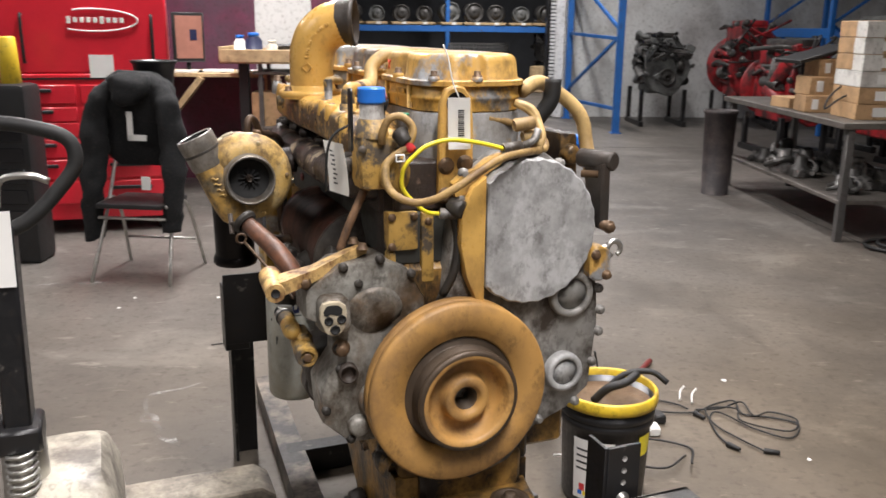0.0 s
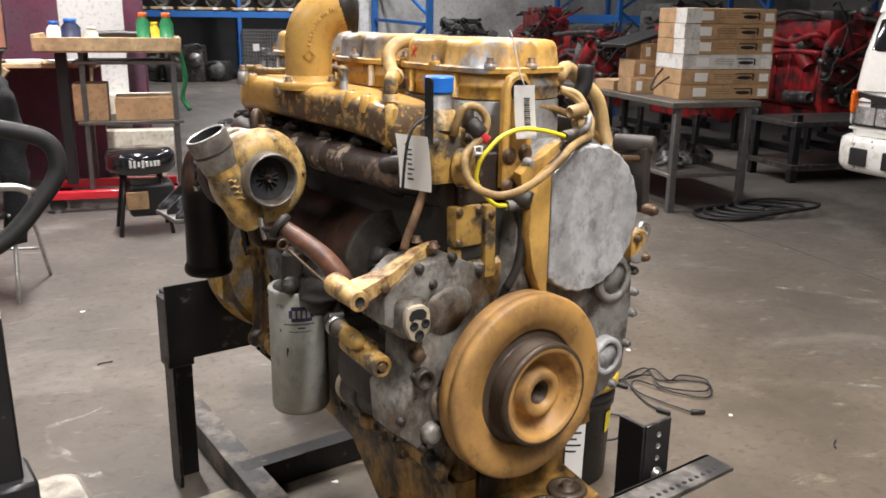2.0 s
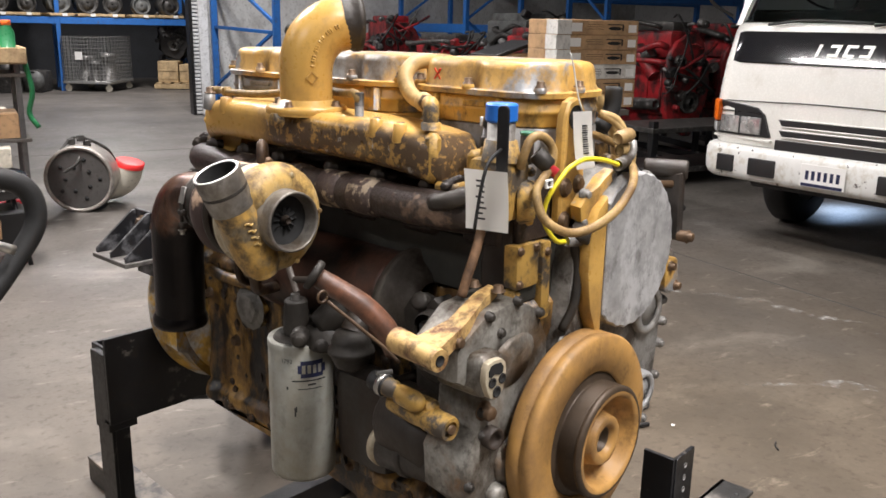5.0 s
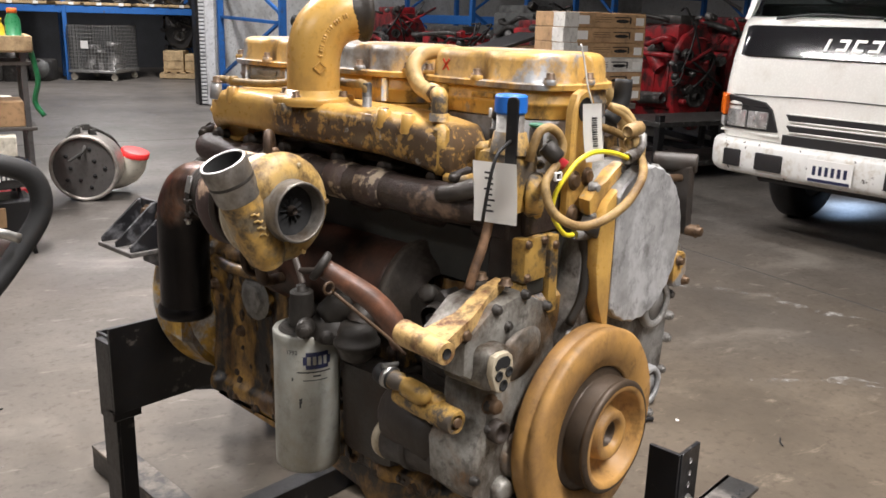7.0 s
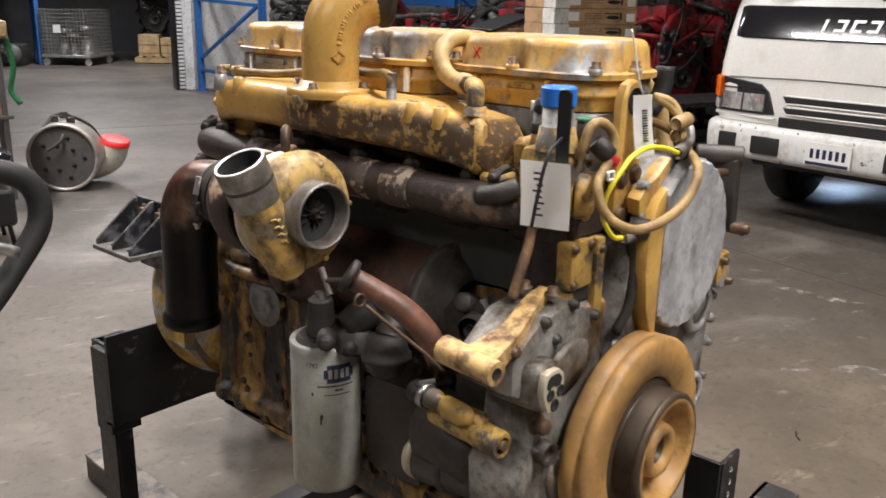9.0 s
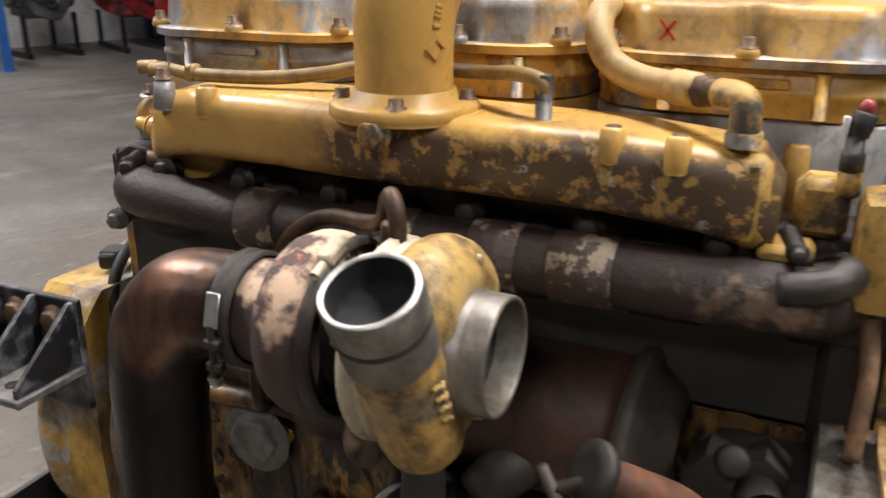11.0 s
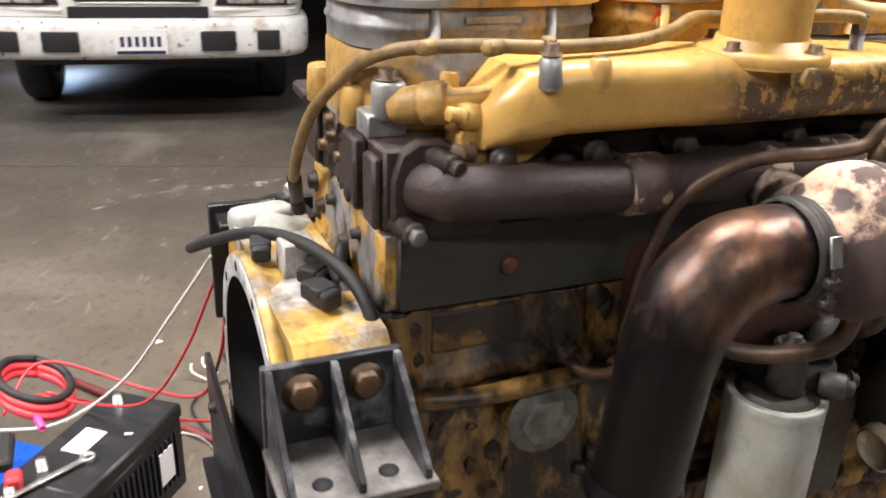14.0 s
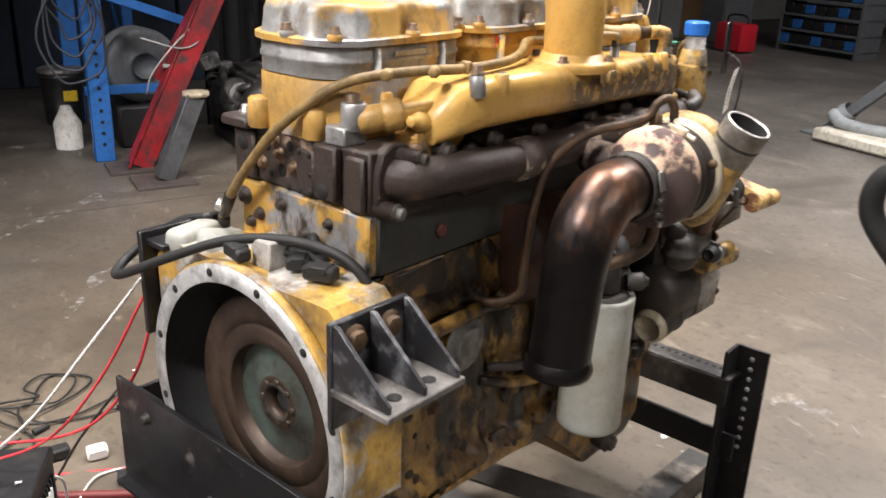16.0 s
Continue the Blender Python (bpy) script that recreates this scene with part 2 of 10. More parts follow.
m_heat = surface("heat_tinted_steel", (0.31, 0.13, 0.056), 0.33, 0.75, var=0.5, scale=11, drough=0.3, speck=0.75, streak=0.5, under=(0.2, 0.17, 0.15), wear=0.4, wscale=9, umetal=0.85, urough=0.27, edge=0.12, dirt=(0.026, 0.025, 0.028), dirty=0.53, dscale=7, spread=0.17, bump=0.14, bscale=110)
m_rod = surface("brown_primer_tube", (0.16, 0.068, 0.038), 0.42, var=0.3, scale=16, under=(0.05, 0.03, 0.022), wear=0.35, wscale=14, edge=0.1, dirt=(0.03, 0.02, 0.016), dirty=0.3, dscale=12, bump=0.15)
m_black = surface("black_painted_steel", (0.01, 0.01, 0.011), 0.36, var=0.3, under=(0.1, 0.09, 0.08), wear=0.16, wscale=16, bump=0.1)
m_rubber = surface("black_rubber", (0.012, 0.012, 0.012), 0.6, var=0.2, bump=0.1)
m_filter = surface("white_filter_enamel", (0.35, 0.355, 0.32), 0.42, var=0.06, dirt=(0.24, 0.21, 0.15), dirty=0.34, dscale=7, spread=0.14, bump=0.05, speck=0.3)
m_steel = surface("zinc_steel", (0.5, 0.49, 0.46), 0.35, 0.9, var=0.2, bump=0.08)
m_rustbolt = surface("rusty_bolt", (0.13, 0.08, 0.045), 0.5, 0.4, var=0.35, bump=0.3)
m_blue_plastic = surface("blue_plastic", (0.02, 0.16, 0.6), 0.4, var=0.05, bump=0.02)
m_hose = surface("tan_hose", (0.5, 0.34, 0.14), 0.5, var=0.15, dirt=(0.2, 0.12, 0.05), dirty=0.35, bump=0.15)
m_wire_y = surface("yellow_wire", (0.78, 0.66, 0.03), 0.4, var=0.05, bump=0.0)
m_paper = surface("paper_tag", (0.8, 0.79, 0.76), 0.8, var=0.04, bump=0.03)
m_ink = surface("black_ink", (0.03, 0.03, 0.03), 0.7, var=0.1, bump=0.0)
# near-black that paints the shade of holes, gaps and throats
m_shade_black = surface("painted_shade_black", (0.01, 0.01, 0.01), 0.8, var=0.1, bump=0.0)
m_white_wire = surface("white_wire", (0.75, 0.74, 0.7), 0.45, var=0.05, bump=0.0)
m_red_wire = surface("red_wire", (0.6, 0.04, 0.05), 0.4, var=0.1, bump=0.0)
m_floorhole = surface("pale_gap", (0.3, 0.29, 0.28), 0.7, var=0.1, bump=0)

# ---- the hall ----
def concrete(name):
    """Trowelled concrete: cloudy grey, dark oil blotches, pale scuffs and drag marks."""
    m = surface(name, (0.152, 0.138, 0.123), 0.42, var=0.26, scale=0.7, bump=0.05, bscale=55, dirt=(0.06, 0.054, 0.048), dirty=0.44, dscale=0.45, spread=0.16)
    t = m.node_tree
    L = t.links.new
    bsdf = t.nodes["Principled BSDF"]
    col, rg = bsdf.inputs["Base Color"].links[0].from_socket, bsdf.inputs["Roughness"].links[0].from_socket
    co = t.nodes.new("ShaderNodeTexCoord")

    def layer(col, rg, stretch, turn, s, lo, hi, tint, rough, detail=9.0):
        mp = t.nodes.new("ShaderNodeMapping")
        mp.inputs["Scale"].default_value = stretch
        mp.inputs["Rotation"].default_value = (0, 0, radians(turn))
        mp.inputs["Location"].default_value = (turn * 0.37, s, 0)
        L(co.outputs["Object"], mp.inputs[0])
        n = t.nodes.new("ShaderNodeTexNoise")
        n.inputs["Scale"].default_value, n.inputs["Detail"].default_value, n.inputs["Roughness"].default_value = s, detail, 0.68
        n.inputs["Distortion"].default_value = 0.4
        L(mp.outputs[0], n.inputs["Vector"])
        r = t.nodes.new("ShaderNodeMapRange")
        r.inputs["From Min"].default_value, r.inputs["From Max"].default_value = lo, hi
        L(n.outputs["Fac"], r.inputs["Value"])
        x = t.nodes.new("ShaderNodeMix")
        x.data_type = "RGBA"
        L(r.outputs[0], x.inputs["Factor"])
        L(col, x.inputs[6])
        x.inputs[7].default_value = (*tint, 1)
        y = t.nodes.new("ShaderNodeMix")
        L(r.outputs[0], y.inputs["Factor"])
        L(rg, y.inputs[2])
        y.inputs[3].default_value = rough
        return x.outputs[2], y.outputs[0]
    col, rg = layer(col, rg, (1, 1.9, 1), 35, 0.9, 0.56, 0.82, (0.25, 0.236, 0.213), 0.5)
    col, rg = layer(col, rg, (2.2, 1, 1), -20, 0.6, 0.53, 0.75, (0.075, 0.068, 0.06), 0.36)
    col, rg = layer(col, rg, (1, 1, 1), 10, 3.0, 0.68, 0.76, (0.36, 0.34, 0.31), 0.55)
    col, rg = layer(col, rg, (1, 1, 1), 70, 1.3, 0.66, 0.75, (0.055, 0.05, 0.045), 0.3)
    col, rg = layer(col, rg, (1, 2.6, 1), -15, 5.0, 0.6, 0.72, (0.235, 0.22, 0.2), 0.38, 12.0)
    col, rg = layer(col, rg, (1, 1.3, 1), 50, 11.0, 0.66, 0.74, (0.05, 0.045, 0.04), 0.5, 10.0)
    # oil-browned work area round the stand, its edge broken up by noise
    far = t.nodes.new("ShaderNodeVectorMath")
    far.operation, far.inputs[1].default_value = "DISTANCE", (1.4, 0.2, 0.0)
    L(co.outputs["Object"], far.inputs[0])
    cloud = t.nodes.new("ShaderNodeTexNoise")
    cloud.inputs["Scale"].default_value, cloud.inputs["Detail"].default_value = 0.9, 8.0
    L(co.outputs["Object"], cloud.inputs["Vector"])
    off = t.nodes.new("ShaderNodeMath")
    off.operation, off.inputs[1].default_value = "MULTIPLY_ADD", 4.5
    L(cloud.outputs["Fac"], off.inputs[0])
    L(far.outputs["Value"], off.inputs[2])
    reach = t.nodes.new("ShaderNodeMapRange")
    reach.inputs["From Min"].default_value, reach.inputs["From Max"].default_value = 7.2, 3.2
    reach.inputs["To Max"].default_value = 0.92
    L(off.outputs[0], reach.inputs["Value"])
    stain = t.nodes.new("ShaderNodeMix")
    stain.data_type, stain.blend_type = "RGBA", "MULTIPLY"
    L(reach.outputs[0], stain.inputs["Factor"])
    L(col, stain.inputs[6])
    stain.inputs[7].default_value = (0.92, 0.8, 0.64, 1)
    col = stain.outputs[2]
    L(col, bsdf.inputs["Base Color"])
    L(rg, bsdf.inputs["Roughness"])
    bsdf.inputs["Specular IOR Level"].default_value = 0.4
    return m


m_floor = concrete("stained_concrete")
m_wall = surface("painted_wall", (0.55, 0.55, 0.54), 0.7, var=0.08, scale=1.5)
# far wall in a much darker tone than the others
m_far = surface("dark_far_wall", (0.06, 0.064, 0.072), 0.7, var=0.2, scale=1.5)
m_ceiling = surface("dark_ceiling", (0.13, 0.13, 0.13), 0.8)
U0, U1, V0, V1, HH = HALL
b = B()
box(b, ((U0 + U1) / 2, (V0 + V1) / 2, -0.05), (U1 - U0 + 0.6, V1 - V0 + 0.6, 0.1))
floor = part("floor", b, m_floor)
floor.matrix_world = room(0, 0)
tagged(floor, "grey stained concrete workshop floor with scuffs", "floor", kind="structure")
for nm, c, s in (("wall_west", (U0 - 0.1, (V0 + V1) / 2, HH / 2), (0.2, V1 - V0 + 0.4, HH)), ("wall_east", (U1 + 0.1, (V0 + V1) / 2, HH / 2), (0.2, V1 - V0 + 0.4, HH)),
                 ("wall_south", ((U0 + U1) / 2, V0 - 0.1, HH / 2), (U1 - U0, 0.2, HH)), ("wall_north", ((U0 + U1) / 2, V1 + 0.1, HH / 2), (U1 - U0, 0.2, HH))):
    b = B()
    box(b, c, s)
    w = part(nm, b, m_far if nm == "wall_north" else m_wall)
    w.matrix_world = room(0, 0)
    tagged(w, "plain painted workshop wall", "wall", kind="structure")
b = B()
box(b, ((U0 + U1) / 2, (V0 + V1) / 2, HH + 0.1), (U1 - U0 + 0.6, V1 - V0 + 0.6, 0.2))
c = part("ceiling", b, m_ceiling)
c.matrix_world = room(0, 0)
tagged(c, "dark workshop ceiling", "ceiling", kind="structure")

# sawn joints in the slab
m_joint = surface("joint_filler", (0.06, 0.057, 0.052), 0.8, var=0.2)
for k, (u0_, v0_, u1_, v1_) in enumerate(((3.62, -4.0, 3.0, 6.0), (-9.0, 9.3, 11.5, 9.6), (-3.6, -15.0, -3.9, 23.0))):
    b = B()
    d = V(u1_ - u0_, v1_ - v0_, 0)
    box(b, ((u0_ + u1_) / 2, (v0_ + v1_) / 2, 0.0006), (0.012, d.length, 0.0012), 0, d.to_track_quat("Y", "Z").to_matrix())
    w = part("floor_joint", b, m_joint)
    w.matrix_world = room(0, 0)
    tagged(w, "dark sawn joint line in the concrete floor", "floor joint", kind="structure")

# ---- the diesel engine: crank axis along y, front at y = 0, crank height 0.756 ----
CR = 0.756
engine = thing("diesel_engine", pose(0, 0, 0), "large worn yellow six-cylinder diesel engine mounted on a black steel stand", "engine")


def round_rect(x0, x1, y0, y1, r, n=5):
    out = []
    for cx, cy, a0 in ((x1 - r, y1 - r, 0), (x0 + r, y1 - r, 90), (x0 + r, y0 + r, 180), (x1 - r, y0 + r, 270)):
        for k in range(n):
            a = radians(a0 + 90 * k / (n - 1))
            out.append((cx + r * math.cos(a), cy + r * math.sin(a)))
    return out


def loft(bm, sections):
    """Joins rings of equal length, given as lists of points, into one closed body."""
    rings = [[bm.verts.new(p) for p in s] for s in sections]
    n = len(rings[0])
    made = [bm.faces.new(rings[0]), bm.faces.new(rings[-1][::-1])]
    for a, b in zip(rings, rings[1:]):
        for k in range(n):
            made.append(bm.faces.new((a[k], a[(k + 1) % n], b[(k + 1) % n], b[k])))
    bmesh.ops.recalc_face_normals(bm, faces=made)
    return bm


# cylinder block with ribs, pockets and side bosses
b = B()
box(b, (0.055, 0.625, 0.765), (0.31, 1.01, 0.49), 0.012)
box(b, (-0.106, 0.64, 0.545), (0.035, 0.96, 0.045), 0.01)
m_block = surface("greasy_block_paint", (0.36, 0.205, 0.052), 0.4, var=0.3, scale=11, under=(0.105, 0.055, 0.022), wear=0.5, wscale=8, urough=0.4, edge=0.09, dirt=(0.013, 0.009, 0.007), dirty=0.5, dscale=13, spread=0.05, streak=0.45, drough=0.33, speck=0.85, bump=0.35)
wobble(b, 0.004, 9)
block = part("cylinder_block", b, m_block, engine, "oil-stained yellow cylinder block")
for y, z, r in ((0.905, 0.826, 0.034),):
    b = B()
    box(b, (-0.115, y, z), (0.035, 0.085, 0.075), 0.008, Euler((radians(32), 0, 0)).to_matrix())
    part("core_plug_boss", b, m_yellow_grime, block)
    b = B()
    hexbolt(b, (-0.132, y, z), (-1, 0, 0), r * 1.15, 0.012)
    part("core_plug", b, m_cast, block)
for k in range(11):
    b = B()
    hexbolt(b, (-0.124, 0.2 + 0.09 * k, 0.535), (-1, 0, 0), 0.008, 0.008)
    part("pan_rail_bolt", b, m_rustbolt, block)
# grease-caked recesses between the ribs
m_caked = surface("caked_grease", (0.028, 0.018, 0.012), 0.4, var=0.5, scale=14, dirt=(0.2, 0.105, 0.03), dirty=0.27, dscale=13, spread=0.05, bump=0.5)
b = B()


def cast_depth(y, z):
    """Relief of the block's side: uneven ribs, a ledge, one square recess and sand-cast lumps."""
    h = 0.006 + 0.007 * noise.noise(V(0, y * 8, z * 8)) + 0.004 * noise.noise(V(3, y * 22, z * 19)) + 0.0015 * noise.noise(V(5, y * 60, z * 60))
    for yc, w, up in ((1.105, 0.016, 0.014), (0.845, 0.022, 0.012), (0.70, 0.03, 0.018), (0.585, 0.016, 0.01), (0.43, 0.024, 0.014), (0.31, 0.014, 0.012), (0.2, 0.03, 0.012)):
        lean = yc + 0.12 * (z - 0.75) * math.sin(yc * 40) + 0.01 * noise.noise(V(7, yc, z * 9))
        h += up * math.exp(-((y - lean) / w) ** 4)
    h += 0.016 * math.exp(-((z - 0.905 - 0.012 * noise.noise(V(1, y * 5, 0))) / 0.017) ** 4) * (1 if y > 0.83 else 0.5)
    h += 0.02 * math.exp(-((z - 0.545) / 0.024) ** 4)
    if 0.935 < y < 1.07 and 0.935 < z < 1.0:
        h -= 0.012
    return max(h, -0.004)


NY, NZ = 150, 72
grid = [[b.verts.new((-0.099 - cast_depth(0.135 + 0.995 * i_ / NY, 0.525 + 0.481 * k / NZ), 0.135 + 0.995 * i_ / NY, 0.525 + 0.481 * k / NZ)) for k in range(NZ + 1)] for i_ in range(NY + 1)]
for p, q in zip(grid, grid[1:]):
    for k in range(NZ):
        b.faces.new((p[k], p[k + 1], q[k + 1], q[k]))
part("block_side", b, m_block, block, "lumpy cast side, yellow paint under black grease", 60)
b = B()
box(b, (-0.099, 1.002, 0.968), (0.008, 0.12, 0.056), 0.003)
part("grease_recess", wobble(b, 0.003, 20), m_caked, block)
for y, z in ((1.09, 0.82), (0.79, 0.885), (0.62, 0.9), (0.98, 0.72)):
    b = B()
    hexbolt(b, (-0.122, y, z), (-1, 0, 0), 0.011, 0.012)
    part("block_bolt", b, m_rustbolt, block)

# crust of grease and dirt along the block's side
rnd = random.Random(5)
b = B()
for k in range(130):
    y, z = rnd.uniform(0.2, 1.1), rnd.uniform(0.52, 1.0)
    r = rnd.uniform(0.004, 0.014)
    vs = bmesh.ops.create_icosphere(b, subdivisions=1, radius=r)["verts"]
    bmesh.ops.transform(b, matrix=Matrix.Translation((-0.1 - cast_depth(y, z), y, z)) @ Matrix.Diagonal((0.6, rnd.uniform(0.8, 2.0), rnd.uniform(0.8, 2.2), 1)), verts=vs)
wobble(b, 0.004, 60)
crust = part("grease_crust", b, m_caked, block, "lumpy black grease crust")
crust["kind"] = "stuff"
for pts, r in (([(-0.12, 1.09, 0.885), (-0.13, 1.0, 0.88), (-0.13, 0.86, 0.885), (-0.125, 0.78, 0.87)], 0.014), ([(-0.12, 0.84, 0.72), (-0.14, 0.76, 0.69), (-0.14, 0.64, 0.66), (-0.12, 0.56, 0.65)], 0.011)):
    b = B()
    tube(b, pts, r, 12, 6)
    part("block_line", b, m_yellow_oily, block)

# oil pan with the sump at the front
b = B()
prism(b, [(0.12, 0.53), (1.12, 0.53), (1.12, 0.50), (0.80, 0.49), (0.56, 0.455), (0.45, 0.36), (0.38, 0.295), (0.18, 0.295), (0.12, 0.34)], "yz", -0.115, 0.21, 0.022, 2)
wobble(b, 0.003, 8)
pan = part("oil_pan", b, m_yellow_oily, engine, "oil-soaked sump with rust-brown streaks")
b = B()
cyl(b, (-0.115, 0.34, 0.37), (-0.15, 0.34, 0.36), 0.03, seg=10, bev=0.004)
hexbolt(b, (-0.15, 0.34, 0.36), (-1, 0, 0), 0.02, 0.015)
part("drain_plug", b, m_cast_dark, pan)

# spacer plate, head
b = B()
box(b, (0.055, 0.62, 1.0635), (0.335, 0.985, 0.108), 0.004)
part("spacer_plate", b, m_spacer, engine, "dark green-black spacer deck along the block")
b = B()
cyl(b, (-0.112, 0.964, 1.057), (-0.120, 0.964, 1.057), 0.0125, seg=16, bev=0.003)
part("freeze_plug", b, surface("red_paint_dab", (0.2, 0.04, 0.035), 0.5, dirt=OIL, dirty=0.5, dscale=30), engine, "plug with a dab of red paint")
b = B()
box(b, (0.055, 1.118, 1.063), (0.325, 0.03, 0.109), 0.006)
box(b, (0.055, 1.125, 0.95), (0.31, 0.03, 0.14), 0.008)
wobble(b, 0.002)
rear_face = part("block_rear_face", b, surface("yellow_paint_scraped", (0.5, 0.29, 0.06), 0.42, under=(0.27, 0.27, 0.28), wear=0.42, wscale=13, umetal=0.3, edge=0.04, dirt=(0.035, 0.025, 0.018), dirty=0.36, dscale=11, spread=0.05, streak=0.5, bump=0.25), engine, "rear face of the block with scraped yellow paint")
for x, z, r in ((0.2, 1.085, 0.012), (0.16, 1.06, 0.009), (0.1, 1.09, 0.008), (0.04, 1.05, 0.01), (-0.02, 1.085, 0.007), (0.185, 1.04, 0.008)):
    b = B()
    hexbolt(b, (x, 1.133, z), (0, 1, 0), r, 0.009)
    part("rear_face_bolt", b, m_cast_dark, rear_face)
b = B()
box(b, (0.055, 0.63, 1.169), (0.33, 1.0, 0.099), 0.004)
wobble(b, 0.002, 7)
head = part("cylinder_head", b, m_exh, engine, "dark brown rusty cylinder head")
for y in (0.2, 0.36, 0.53, 0.70, 0.87, 1.03):
    b = B()
    box(b, (-0.115, y, 1.155), (0.03, 0.1, 0.1), 0.012)
    part("port_boss", b, m_exh, head)
for c, s in (((-0.024, 1.139, 1.172), (0.052, 0.018, 0.09)), ((0.19, 1.135, 1.165), (0.055, 0.012, 0.085)), ((0.195, 1.132, 1.222), (0.075, 0.05, 0.018)), ((-0.085, 1.136, 1.165), (0.04, 0.012, 0.088)), ((0.035, 1.1335, 1.16), (0.045, 0.007, 0.078))):
    b = B()
    box(b, c, s, 0.004)
    wobble(b, 0.0015, 20)
    part("head_rear_boss", b, m_exh, head)
for x, z, y, r in ((0.046, 1.193, 1.137, 0.005), (0.046, 1.127, 1.137, 0.005), (0.022, 1.192, 1.137, 0.0055), (0.02, 1.13, 1.137, 0.0055), (0.021, 1.16, 1.137, 0.0045), (-0.022, 1.143, 1.148, 0.013), (0.078, 1.195, 1.1295, 0.009), (0.1, 1.15, 1.1295, 0.012), (0.085, 1.125, 1.1295, 0.006), (0.14, 1.19, 1.1295, 0.014), (0.13, 1.14, 1.1295, 0.007), (0.19, 1.185, 1.141, 0.014)):
    b = B()
    lathe(b, [(0, 0), (r, 0), (r, 0.0012), (0, 0.0012)], (x, y, z), (0, 1, 0), 14)
    part("bolt_hole", b, m_shade_black, head)
for x, z in ((0.115, 1.2), (0.15, 1.155), (0.068, 1.16), (0.105, 1.178)):
    b = B()
    hexbolt(b, (x, 1.129, z), (0, 1, 0), 0.0085, 0.009)
    part("head_plug", b, m_rustbolt, head)
b = B()
hexbolt(b, (0.215, 1.115, 1.231), (0, 0, 1), 0.008, 0.01)
part("head_stud", b, m_steel, head)

# three valve covers: rounded castings in three tiers, bolts standing in notches of the top
COVER_X = (-0.038, 0.2)
m_spacer_bare = surface("alloy_with_paint_remains", (0.33, 0.33, 0.325), 0.45, 0.35, var=0.3, scale=20, under=(0.52, 0.31, 0.08), wear=0.26, wscale=8, urough=0.4, edge=0.04, dirt=(0.13, 0.11, 0.09), dirty=0.38, dscale=9, bump=0.2)
m_spacer_yellow = surface("chipped_spacer_paint", (0.56, 0.325, 0.07), 0.38, under=(0.24, 0.24, 0.24), wear=0.34, wscale=11, umetal=0.3, edge=0.035, dirt=(0.06, 0.04, 0.025), dirty=0.3, dscale=12, spread=0.06, bump=0.15)


def cover_ring(y0, y1, grow, r=0.088, bolts=(), deep=0.0, half=0.026):
    """Plan of a cover: a well-rounded oblong, drawn in round each bolt by a notch."""
    x0, x1 = COVER_X[0] - grow, COVER_X[1] + grow
    y0, y1, r = y0 - grow, y1 + grow, r + grow
    pts = []
    for cx, cy, a0, ex, ey in ((x1 - r, y1 - r, 0, -1, 0), (x0 + r, y1 - r, 90, 0, -1), (x0 + r, y0 + r, 180, 1, 0), (x1 - r, y0 + r, 270, 0, 1)):
        for k in range(9):
            a = radians(a0 + 90 * k / 8)
            pts.append(V(cx + r * math.cos(a), cy + r * math.sin(a)))
        run = (x1 - x0 if ex else y1 - y0) - 2 * r
        for k in range(1, 16):
            pts.append(pts[-1] + V(ex, ey) * run / 16)
    mid = V((x0 + x1) / 2, (y0 + y1) / 2)
    out = []
    for p in pts:
        for q in bolts:
            w = max(0.0, 1 - ((p - V(*q)).length / half) ** 4)
            p = p + (mid - p).normalized() * deep * w
        out.append(p)
    return out


